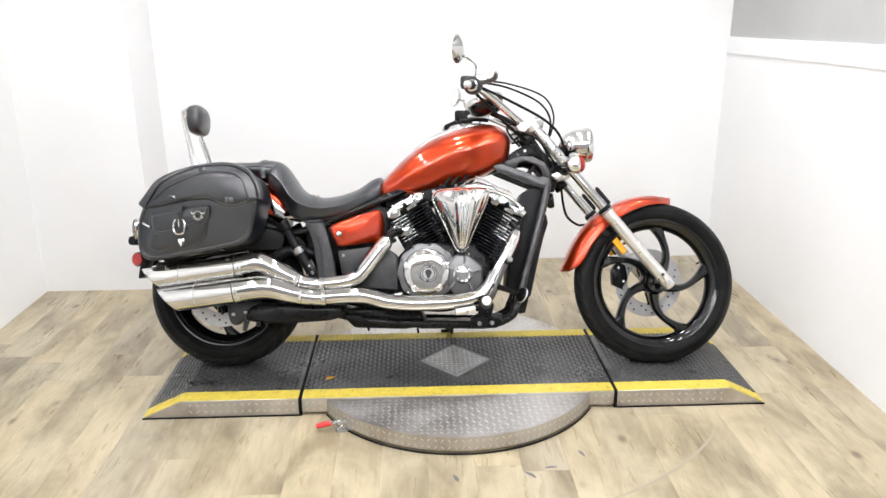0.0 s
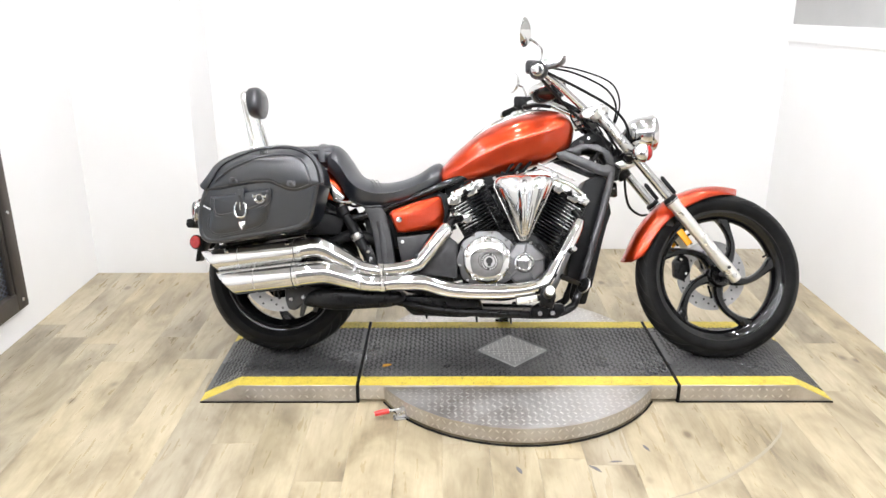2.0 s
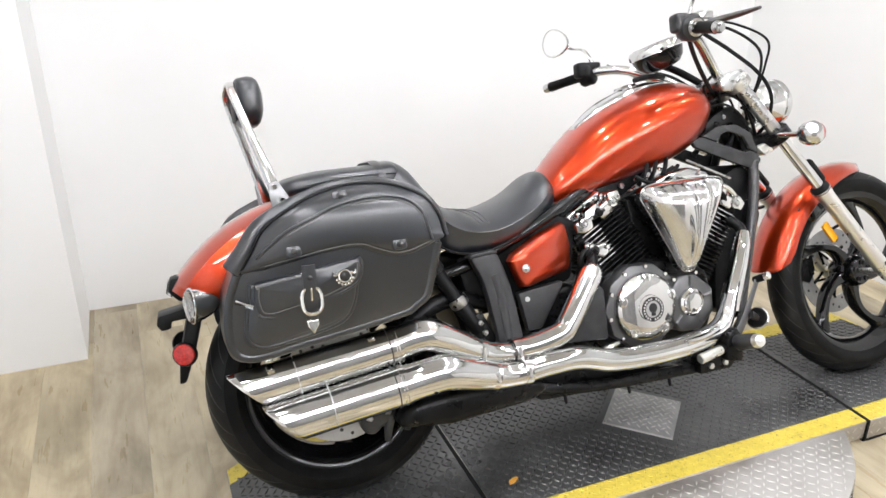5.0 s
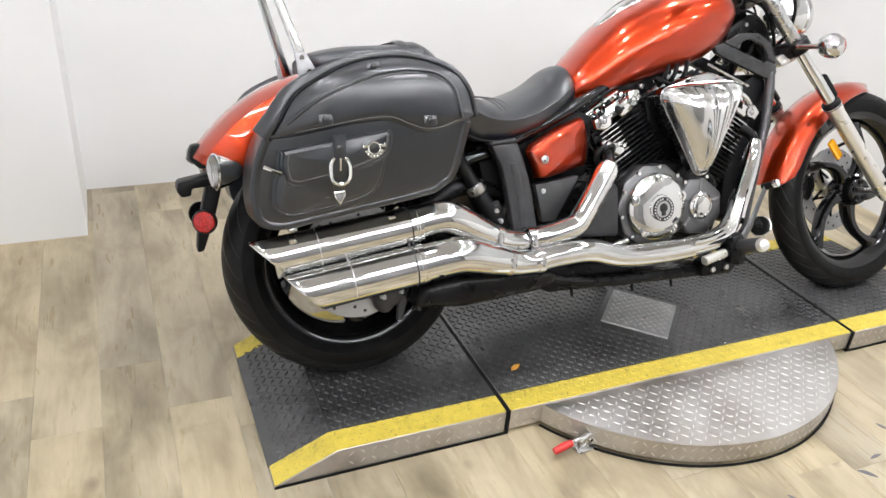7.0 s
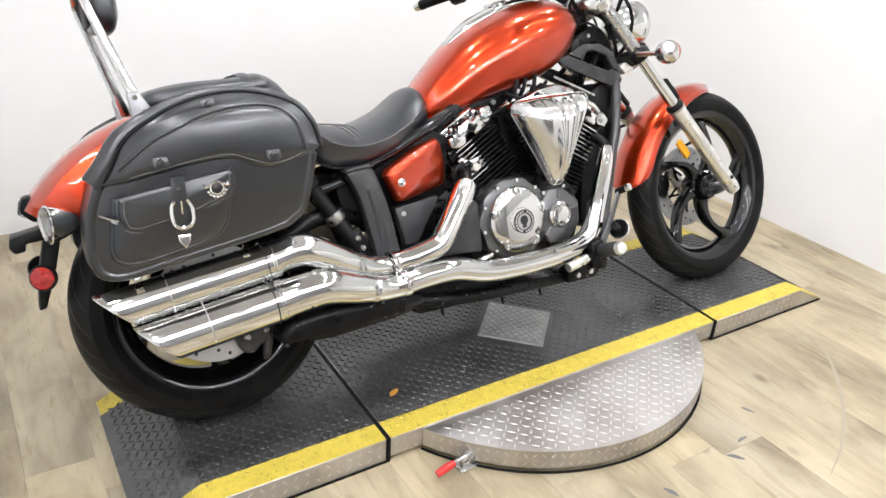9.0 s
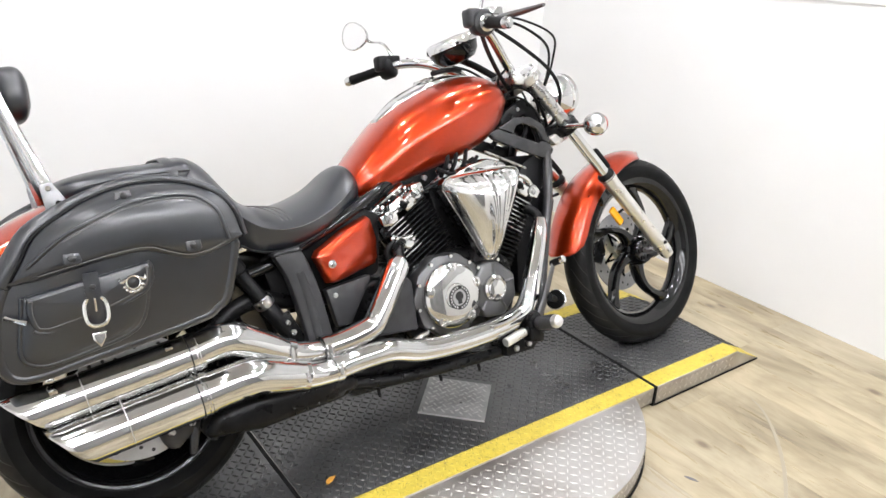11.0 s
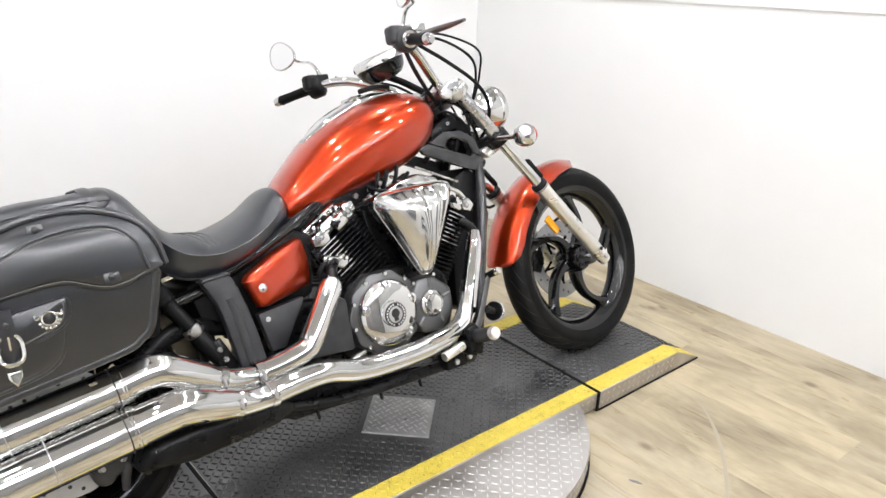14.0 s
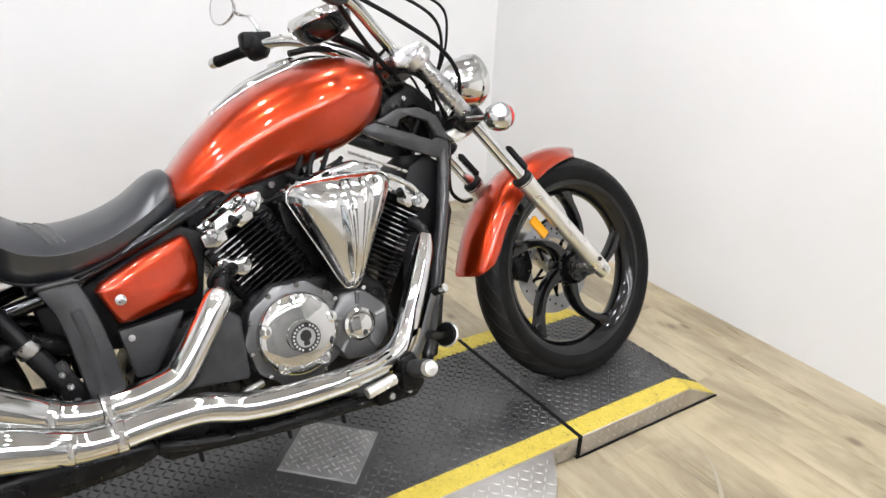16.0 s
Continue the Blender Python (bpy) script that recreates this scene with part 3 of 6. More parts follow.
def paper_scrap():
    bm = bmesh.new()
    o = [(-0.022, -0.004), (-0.005, -0.008), (0.012, -0.003), (0.022, 0.004), (0.004, 0.009), (-0.014, 0.006)]
    lo = [bm.verts.new((x, y, 0.0)) for x, y in o]
    hi = [bm.verts.new((x, y, 0.0015 + 0.002 * ((i * 7) % 3))) for i, (x, y) in enumerate(o)]
    bm.faces.new(lo)
    bm.faces.new(hi)
    for i in range(6):
        bm.faces.new((lo[i], lo[(i + 1) % 6], hi[(i + 1) % 6], hi[i]))
    ob = finish("paper_scrap", bm, SCRAP)
    ob.matrix_basis = pose(-0.526, 0.164, PH + 0.0015, 0, 0, 20)
    tagged(ob, "small torn orange paper scrap on the black deck", "scrap")


paper_scrap()



# ---- the motorcycle: its own x runs forward, y to its left, z up along its leaning middle plane ----
bike = thing("motorcycle", pose(0, 0.27, PH, -18.5, 0, -1.6), "orange and chrome cruiser motorcycle with black saddlebags on its stand", "motorcycle")
FW, FR = Vector((0.878, 0, 0.343)), 0.347
RW, RR = Vector((-0.970, 0, 0.331)), 0.324


def tyre_mesh(c, r, rim, half, bm=None):
    """A tyre with a round crown; half: half its width."""
    prof = []
    side = r - rim
    for i in range(25):
        a = math.pi * (i / 24) - math.pi / 2
        y = half * math.sin(a)
        depth = side * (1 - abs(math.cos(a)) ** 0.75)
        prof.append((r - depth if abs(y) < half * 0.999 else rim + side * 0.35, y))
    prof = [(rim, -half * 0.72), (rim + side * 0.25, -half * 0.93)] + prof[3:-3] + [(rim + side * 0.25, half * 0.93), (rim, half * 0.72)]
    return lathe(prof, c, "y", 96, bm)


def tread_band(c, r, rim, half, parent):
    """The dusty running surface of a tyre."""
    side = r - rim
    prof = [(r - side * (1 - math.cos(a) ** 0.75) + 0.0008, half * math.sin(a)) for a in (radians(-62 + 124 * i / 20) for i in range(21))]
    return part("tread_band", lathe(prof, c, "y", 96), TREAD, parent, "dusty grey running surface")


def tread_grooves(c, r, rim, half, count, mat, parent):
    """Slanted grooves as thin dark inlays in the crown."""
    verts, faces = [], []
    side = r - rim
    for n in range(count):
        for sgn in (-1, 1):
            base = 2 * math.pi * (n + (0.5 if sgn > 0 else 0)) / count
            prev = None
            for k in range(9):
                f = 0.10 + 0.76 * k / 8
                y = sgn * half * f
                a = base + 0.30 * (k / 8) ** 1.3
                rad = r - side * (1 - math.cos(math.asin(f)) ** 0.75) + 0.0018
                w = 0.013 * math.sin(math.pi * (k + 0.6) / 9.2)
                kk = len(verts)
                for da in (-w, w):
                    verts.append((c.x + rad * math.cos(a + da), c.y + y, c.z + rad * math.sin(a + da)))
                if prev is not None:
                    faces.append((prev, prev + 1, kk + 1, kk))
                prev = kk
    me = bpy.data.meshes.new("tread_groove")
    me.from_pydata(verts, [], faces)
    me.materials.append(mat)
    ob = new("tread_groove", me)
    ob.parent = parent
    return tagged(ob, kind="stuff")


def curved_spoke(c, r0, r1, a, bend, w0, w1, y0, y1):
    """A cast spoke from hub to rim that swings round as it goes out, broad at both ends."""
    rows = []
    for i in range(13):
        f = i / 12
        r = r0 + (r1 - r0) * f
        ang = a + bend * math.sin(f * math.pi * 0.5) ** 1.4 - 0.25 * bend * math.sin(f * math.pi)
        w = (w0 * (1 - f) + w1 * f) * (1 - 0.35 * math.sin(math.pi * f)) + 0.012 * max(0, f - 0.8) * 5
        m = Vector((c.x + r * math.cos(ang), 0, c.z + r * math.sin(ang)))
        t = Vector((-math.sin(ang), 0, math.cos(ang)))
        ya, yb = y0 * (1 - 0.25 * f), y1 * (1 - 0.25 * f)
        ym = (ya + yb) / 2
        ring = []
        for u, v in ((-1, 0.55), (-0.55, 1), (0.55, 1), (1, 0.55), (1, -0.55), (0.55, -1), (-0.55, -1), (-1, -0.55)):
            ring.append(m + t * (w / 2 * u) + Vector((0, ym + (yb - ya) / 2 * v, 0)))
        rows.append(ring)
    return rings(rows)


def brake_disc(c, y, r, parent, label):
    bm = lathe([(r * 0.62, y - 0.0025), (r, y - 0.0025), (r, y + 0.0025), (r * 0.62, y + 0.0025), (r * 0.62, y - 0.0025)], c, "y", 48)
    d = part("brake_disc", bm, ROTOR, parent, label)
    bm = bmesh.new()
    for n in range(30):
        a = 2 * math.pi * n / 30
        rr = r * (0.72 + 0.09 * (n % 3))
        lathe([(0.0, 0), (0.0048, 0)], (c.x + rr * math.cos(a), y - 0.0028, c.z + rr * math.sin(a)), "y", 8, bm)
        lathe([(0.0, 0), (0.0048, 0)], (c.x + rr * math.cos(a), y + 0.0028, c.z + rr * math.sin(a)), "y", 8, bm)
    tagged(part("drilled_hole", bm, EMBLEM_DARK, d), kind="stuff")
    bm = bmesh.new()
    for n in range(10):
        a = 2 * math.pi * n / 10
        b = a + (0.35 if n % 2 else -0.35)
        rod((c.x + r * 0.3 * math.cos(a), y, c.z + r * 0.3 * math.sin(a)), (c.x + r * 0.66 * math.cos(b), y, c.z + r * 0.66 * math.sin(b)), 0.005, 6, bm=bm)
    part("carrier", bm, GLOSS_BLACK, d)


def wheel(name, c, r, rim, half, label, hub_half, turn):
    w = new(name)
    w.parent = bike
    w["label"] = label
    part("tyre", tyre_mesh(c, r, rim, half), RUBBER, w, "worn black rubber tyre")
    tread_band(c, r, rim, half, w)
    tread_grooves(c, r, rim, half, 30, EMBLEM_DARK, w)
    hw = half * 0.74
    prof = [(rim + 0.004, -hw), (rim + 0.006, -hw + 0.006), (rim - 0.012, -hw + 0.012), (rim - 0.028, -hw * 0.45), (rim - 0.032, 0), (rim - 0.028, hw * 0.45), (rim - 0.012, hw - 0.012), (rim + 0.006, hw - 0.006), (rim + 0.004, hw),
            (rim - 0.004, hw), (rim - 0.018, hw - 0.01), (rim - 0.038, hw * 0.4), (rim - 0.042, 0), (rim - 0.038, -hw * 0.4), (rim - 0.018, -hw + 0.01), (rim - 0.004, -hw), (rim + 0.004, -hw)]
    part("rim", lathe(prof, c, "y", 96), GLOSS_BLACK, w, "gloss black cast rim")
    for n in range(5):
        part("spoke", curved_spoke(c, 0.045, rim - 0.034, radians(turn + 72 * n), 0.58, 0.046, 0.050, -0.028, 0.022), GLOSS_BLACK, w)
    h = hub_half
    part("hub", lathe([(0.012, -h), (0.042, -h), (0.049, -h * 0.8), (0.054, -h * 0.3), (0.054, h * 0.3), (0.046, h * 0.7), (0.034, h), (0.012, h)], c, "y", 32, cap=True), GLOSS_BLACK, w)
    for n in range(5):
        a = radians(turn + 36 + 72 * n)
        part("hub_hole", lathe([(0, 0), (0.008, 0), (0.008, 0.004)], (c.x + 0.030 * math.cos(a), -h - 0.001, c.z + 0.030 * math.sin(a)), (0, -1, 0), 10), EMBLEM_DARK, w)
    a = radians(turn - 30)
    part("valve_stem", rod((c.x + (rim - 0.04) * math.cos(a), -0.01, c.z + (rim - 0.04) * math.sin(a)), (c.x + (rim - 0.07) * math.cos(a), -0.025, c.z + (rim - 0.07) * math.sin(a)), 0.004, 8), RUBBER, w)
    return w


front = wheel("front_wheel", FW, FR, 0.272, 0.060, "gloss black five-spoke front wheel", 0.055, 53)
brake_disc(FW, 0.066, 0.150, front, "drilled steel front brake disc")
rear = wheel("rear_wheel", RW, RR, 0.232, 0.100, "gloss black five-spoke rear wheel with a wide tyre", 0.085, 27)
brake_disc(RW, -0.115, 0.149, rear, "drilled steel rear brake disc")


pul = part("drive_pulley", lathe([(0.030, 0.112), (0.060, 0.108), (0.118, 0.104), (0.128, 0.098), (0.128, 0.130), (0.118, 0.126), (0.060, 0.122), (0.030, 0.124)], RW, "y", 64, cap=True), GLOSS_BLACK, rear, "gloss black belt pulley")
bolt_parts("pulley_bolt", [(RW.x + 0.05 * math.cos(a), 0.106, RW.z + 0.05 * math.sin(a)) for a in (2 * math.pi * k / 5 for k in range(5))], (0, -1, 0), 0.007, 0.006, STEEL, pul)

# ---- front end ----
AX, TOP = Vector((0.878, 0, 0.345)), Vector((0.322, 0, 1.008))
DIR = (TOP - AX).normalized()


def along(f, y=0.0, off=0.0):
    """A place f of the way up the fork, off metres ahead of its line."""
    n = Vector((DIR.z, 0, -DIR.x))
    return AX + (TOP - AX) * f + Vector((0, y, 0)) + n * off


for s in (-1, 1):
    y = 0.117 * s
    leg = part("fork_slider", lathe([(0.012, -0.03), (0.022, -0.026), (0.0255, 0.0), (0.0265, 0.06), (0.0245, 0.12), (0.0255, 0.36), (0.0275, 0.372), (0.0275, 0.385), (0.022, 0.390)], along(0, y), DIR, 24, cap=True), SATIN, bike, "satin silver fork slider")
    part("dust_seal", lathe([(0.026, 0.384), (0.0295, 0.386), (0.0295, 0.403), (0.024, 0.409), (0.020, 0.410)], along(0, y), DIR, 24), PLASTIC, leg, "black dust seal")
    part("seal_clip", lathe([(0.0285, 0.388), (0.0302, 0.389), (0.0302, 0.392), (0.0285, 0.393)], along(0, y), DIR, 24), STEEL, leg, "steel retaining ring")
    bolt_parts("axle_bolt", [along(0, y + s * 0.026, -0.004)], (0, s, 0), 0.011, 0.006, STEEL, leg)
    part("pinch_hole", lathe([(0, 0), (0.007, 0), (0.007, 0.003)], along(0.045, y + s * 0.0275), (0, s, 0), 12), EMBLEM_DARK, leg)
    part("fork_tube", rod(along(0.45, y), along(0.73, y), 0.0190, 20), CHROME, bike, "chrome fork tube")
    part("fork_cover", lathe([(0.020, 0), (0.0215, 0.004), (0.0215, 0.24), (0.018, 0.25)], along(0.72, y), DIR, 24, cap=True), STEEL, bike, "brushed silver fork cover")
    g = part("fork_guard", prism([(0.0, -0.008), (0.006, -0.012), (0.085, -0.012), (0.095, -0.002), (0.085, 0.004), (0.006, 0.004)], -0.008, 0.008, 0.003), PLASTIC, bike, "black plastic stay behind the fork")
    m = Matrix(((DIR.x, 0, DIR.z, 0), (0, 1, 0, 0), (DIR.z, 0, -DIR.x, 0), (0, 0, 0, 1)))
    g.matrix_basis = Matrix.Translation(along(0.462, y * 0.98, 0.036)) @ m
part("axle", rod((AX.x - 0.005, -0.13, AX.z + 0.003), (AX.x - 0.005, 0.13, AX.z + 0.003), 0.009, 12), STEEL, bike)


def clamp_plate(f, drop, thick, mat, label):
    bm = bmesh.new()
    for y in (-0.117, 0.117):
        lathe([(0.034, -thick / 2), (0.038, -thick / 2 + 0.004), (0.038, thick / 2 - 0.004), (0.034, thick / 2)], along(f, y), DIR, 24, bm, cap=True)
    pts = [along(f, -0.117, -drop * 0.0), along(f, -0.05, -drop), along(f, 0.05, -drop), along(f, 0.117, -drop * 0.0)]
    tube(pts, [0.026, 0.034, 0.034, 0.026], 12, 4, bm=bm, flat=0.8)
    part("fork_clamp", bm, mat, bike, label)


clamp_plate(0.735, 0.04, 0.036, SATIN_BLACK, "satin black lower fork clamp")
part("clamp_cover", prism([(0.40, 0.800), (0.47, 0.828), (0.50, 0.812), (0.49, 0.792), (0.43, 0.772)], -0.10, 0.10, 0.008), SATIN, bike, "satin silver cover under the clamp")
clamp_plate(0.985, 0.03, 0.030, SATIN, "satin silver upper fork clamp")
part("steering_stem", rod(along(0.66, 0, -0.05), along(1.0, 0, -0.035), 0.030, 20), SATIN_BLACK, bike)

# front mudguard: an arched shell with skirts
def mudguard(c, spans, half, skirt, thick, bm=None):
    """spans: (angle, radius, half-width factor, skirt factor) rows along the arch."""
    rows = []
    for a, r, hf, sf in spans:
        ca, sa = math.cos(radians(a)), math.sin(radians(a))
        h, sk = half * hf, skirt * sf
        prof = [(-h, -sk), (-h * 1.0, -sk * 0.45), (-h * 0.93, 0.0), (-h * 0.6, 0.022), (0, 0.03), (h * 0.6, 0.022), (h * 0.93, 0.0), (h, -sk * 0.45), (h, -sk)]
        inner = [(y * 0.955, d - thick) for y, d in prof[::-1]]
        rows.append([(c.x + (r + d - 0.03) * ca, y, c.z + (r + d - 0.03) * sa) for y, d in prof + inner])
    return rings(rows, bm=bm)


def spread(rows, n):
    src = np.array(rows, float)
    t = np.linspace(0, len(rows) - 1, n)
    return [tuple(np.interp(k, range(len(rows)), src[:, j]) for j in range(4)) for k in t]


part("front_mudguard", mudguard(FW, spread([(172.5, 0.418, 0.55, 0.08), (171, 0.413, 0.85, 0.2), (167, 0.404, 0.98, 0.75), (160, 0.398, 1.02, 1.0), (145, 0.393, 1.03, 1.0), (128, 0.388, 1.03, 1.0), (110, 0.384, 1.0, 0.8), (96, 0.382, 0.92, 0.45), (86, 0.380, 0.72, 0.2), (80, 0.379, 0.45, 0.08), (77, 0.378, 0.2, 0.02)], 36), 0.078, 0.034, 0.004), ORANGE, bike, "orange painted front mudguard")
for s in (-1, 1):
    part("mudguard_bracket", prism([(0.60, 0.585), (0.66, 0.62), (0.70, 0.575), (0.665, 0.54), (0.61, 0.55)], s * 0.068 - 0.003, s * 0.068 + 0.003, 0.003), GLOSS_BLACK, bike)
    bm = box(-0.036, 0.036, -0.006, 0.006, -0.0135, 0.0135, 0.003)
    r = part("side_reflector", bm, AMBER, bike, "amber side reflector")
    r.matrix_basis = Matrix.Translation((0.708, s * 0.088, 0.498)) @ pose(0, 0, 0, 0, 52, 0)
    part("reflector_stay", tube([(0.74, s * 0.085, 0.47), (0.72, s * 0.08, 0.5), (0.745, s * 0.1, 0.52)], 0.005, 8), PLASTIC, bike)
cal = part("brake_caliper", prism([(0.715, 0.335), (0.755, 0.315), (0.785, 0.36), (0.775, 0.42), (0.74, 0.44), (0.712, 0.40)], 0.05, 0.095, 0.008), SATIN_BLACK, bike, "black front brake caliper")
bolt_parts("caliper_bolt", [(0.74, 0.045, 0.41), (0.76, 0.045, 0.35)], (0, -1, 0), 0.007, 0.005, CHROME, cal)

# headlamp
hl = Vector((0.482, 0, 0.938))
ha = Vector((0.985, 0, 0.06))
lamp = part("headlamp", lathe([(0.010, -0.022), (0.034, -0.014), (0.053, 0.006), (0.065, 0.036), (0.070, 0.068), (0.071, 0.086), (0.075, 0.090), (0.0755, 0.105), (0.071, 0.112), (0.066, 0.108)], hl, ha, 40, cap=False), SOFT_CHROME, bike, "chrome headlamp shell")
part("lens", lathe([(0.0, 0.124), (0.03, 0.121), (0.055, 0.114), (0.067, 0.106), (0.067, 0.09)], hl, ha, 32), CLEAR, lamp, "clear headlamp lens")
part("reflector_bowl", lathe([(0.0, 0.02), (0.03, 0.03), (0.055, 0.065), (0.066, 0.102)], hl, ha, 32), CHROME, lamp)
part("bracket", tube([(0.47, 0, 0.86), (0.50, 0, 0.875), (0.535, 0, 0.872)], [0.018, 0.022, 0.016], 12), CHROME, lamp)


def blinker(at, ax, parent, label, lens_mat, stalk_to):
    b = part("turn_signal", lathe([(0.004, -0.034), (0.012, -0.0325), (0.0215, -0.028), (0.029, -0.020), (0.034, -0.009), (0.0365, 0.004), (0.0370, 0.016), (0.034, 0.020)], at, ax, 36, cap=True), SOFT_CHROME, parent, label, 75)
    part("lens", lathe([(0.033, 0.021), (0.03, 0.032), (0.02, 0.041), (0.0, 0.045)], at, ax, 24), lens_mat, b)
    part("stalk", tube([at, tuple((Vector(at) + Vector(stalk_to)) / 2), stalk_to], 0.008, 10), CHROME, b)


# the front end is steered a little to the left
STEER = Matrix.Translation(along(0.8, 0, -0.043)) @ Matrix.Rotation(radians(4.2), 4, DIR) @ Matrix.Translation(-along(0.8, 0, -0.043))
for ob in list(bike.children):
    if ob is not rear:
        near = ob.name.startswith(("front_wheel", "front_mudguard", "mudguard_bracket", "side_reflector", "reflector_stay", "axle", "brake_caliper"))
        ob.matrix_basis = Matrix.Translation((-0.014, 0.012, 0) if near else (0, 0, 0)) @ STEER @ ob.matrix_basis

for s in (-1, 1):
    blinker((0.480, s * 0.235, 0.830), (1, 0.05, 0.03), bike, "chrome front turn signal", RED_LENS, (0.450, s * 0.14, 0.835))

# handlebar, turned with it
GL, GR = Vector((-0.028, 0.405, 1.085)), Vector((0.048, -0.392, 1.122))


def bar_path(g, s):
    inner = Vector((0.078, 0.262, 1.112)) if s > 0 else Vector((0.078, -0.235, 1.153))
    return [Vector((0.326, 0.0, 1.0)), Vector((0.322, s * 0.05, 1.0)), Vector((0.300, s * 0.085, 1.012)), Vector((0.235, s * 0.130, 1.056)), Vector((0.148, s * 0.190, 1.102 if s > 0 else 1.118)), inner, inner + (g - inner) * 0.5, g]


for s, g in ((-1, GR), (1, GL)):
    pth = bar_path(g, s)
    part("handlebar", tube(pth[:7], 0.0150, 16), CHROME, bike, "chrome handlebar")
    inner, end = pth[5], g
    d = (end - inner).normalized()
    grip = part("grip", lathe([(0.012, 0), (0.017, 0.002), (0.0165, 0.01), (0.0155, 0.06), (0.0165, 0.108), (0.0175, 0.112), (0.013, 0.115)], end - d * 0.125, d, 20), RUBBER, bike, "black rubber grip")
    part("end_weight", lathe([(0.013, 0.114), (0.016, 0.116), (0.016, 0.13), (0.012, 0.137), (0.0, 0.138)], end - d * 0.125, d, 18), CHROME if s > 0 else STEEL, grip, "metal bar end")
    if s < 0:
        part("grip_ring", lathe([(0.017, -0.004), (0.024, -0.002), (0.024, 0.003), (0.017, 0.005)], end - d * 0.118, d, 24), CHROME, grip, "chrome ring")
    sw = part("switch_housing", lathe([(0.016, 0), (0.032, 0.004), (0.038, 0.012), (0.038, 0.044), (0.033, 0.052), (0.016, 0.056)], end - d * 0.180, d, 14), PLASTIC if s > 0 else GRAPHITE, bike, "dark switch housing")
    pod = part("switch_pod", box(-0.026, 0.022, -0.022, 0.022, -0.040, 0.012, 0.012, 3), PLASTIC if s > 0 else GRAPHITE, sw)
    pod.matrix_basis = Matrix.Translation(end - d * 0.152 + Vector((0.014, 0, -0.008)))
    part("switch_button", box(-0.008, 0.008, -0.005, 0.005, -0.006, 0.006, 0.002), RED_GRIP if s < 0 else PLASTIC, sw, "red stop switch" if s < 0 else "")
    sw.children[1].matrix_basis = Matrix.Translation(end - d * 0.16 + Vector((-0.026, 0, 0.026)))
    # reservoir and lever
    if s < 0:
        part("brake_reservoir", box(0.085, 0.135, -0.275, -0.215, 1.160, 1.190, 0.006), CHROME, bike, "chrome brake fluid reservoir")
    else:
        part("clutch_perch", box(0.05, 0.10, 0.255, 0.30, 1.115, 1.145, 0.006), PLASTIC, bike)
    f0 = inner + (end - inner) * 0.15 + Vector((0.03, 0, 0.008))
    part("lever", tube([f0, f0 + Vector((0.045, s * 0.03, 0.006)), f0 + Vector((0.055, s * 0.09, 0.006)), f0 + Vector((0.050, s * 0.165, 0.004))], [0.009, 0.0095, 0.008, 0.0045], 10, flat=1.3), CASE_METAL, bike, "dark metal hand lever")
    # mirror
    root = inner + Vector((0.0, 0, 0.018))
    mc = Vector((0.014, -0.372, 1.260)) if s < 0 else Vector((0.025, 0.412, 1.237))
    arm = [root, root + Vector((0.010 if s < 0 else -0.02, s * 0.02, 0.055)), mc + Vector((0.045, -s * 0.035, -0.028)), mc + Vector((0.012, -s * 0.02, -0.012))]
    mir = part("mirror", tube(arm, [0.006, 0.0055, 0.005, 0.006], 10), CHROME, bike, "chrome teardrop mirror")
    face = Vector((-0.93, 0.30 if s < 0 else -0.25, 0.18)).normalized()
    u = Vector((0, 1, 0)) - face * face.y
    u.normalize()
    v = face.cross(u)
    if v.z < 0:
        v = -v

    def shell(scale, off, s=s, mc=mc, face=face, u=u, v=v):
        out = []
        for k in range(28):
            a = 2 * math.pi * k / 28
            egg = 1 + 0.22 * math.cos(a)
            out.append(mc + u * (s * 0.068 * scale * math.cos(a)) + v * (0.050 * scale * math.sin(a) * egg + 0.010 * math.cos(a) * scale) + face * off)
        return out
    part("shell", rings([shell(0.15, -0.022), shell(0.6, -0.017), shell(0.92, -0.006), shell(1.0, 0.003), shell(0.97, 0.006), shell(0.90, 0.004)], cap=True), CHROME, mir, "chrome mirror shell")
    bm = bmesh.new()
    bm.faces.new([bm.verts.new(p) for p in shell(0.90, 0.0048)])
    part("glass", bm, MIRROR, mir, "mirror glass")

cc = part("clamp_cover", prism([(0.252, 1.004), (0.300, 1.030), (0.345, 1.040), (0.372, 1.022), (0.366, 0.990), (0.318, 0.972), (0.262, 0.976)], -0.128, 0.128, 0.008, 3), STEEL, bike, "brushed silver cover over the upper fork clamp")
cc.matrix_basis = STEER @ cc.matrix_basis
for y in (-0.045, 0.045):
    part("bar_riser", lathe([(0.02, -0.04), (0.022, -0.03), (0.02, 0.0), (0.024, 0.012), (0.022, 0.026)], (0.325, y, 1.012), DIR, 18, cap=True), SATIN, bike, "satin bar clamp")

# speedometer pod over the bars
SPC, SPN = (0.140, 0.0, 1.124), (-0.30, 0.02, 0.953)
sp = part("speedometer", lathe([(0.030, -0.052), (0.056, -0.046), (0.072, -0.028), (0.079, -0.004), (0.079, 0.004)], SPC, SPN, 40, cap=True), GLOSS_BLACK, bike, "black speedometer pod with a chrome ring", 60)
part("bezel", lathe([(0.079, 0.000), (0.086, 0.004), (0.085, 0.016), (0.078, 0.027), (0.069, 0.028), (0.067, 0.014)], SPC, SPN, 40), CHROME, sp, "chrome ring", 60)
part("dial", lathe([(0.0, 0.011), (0.070, 0.011)], SPC, SPN, 32), DIAL, sp)
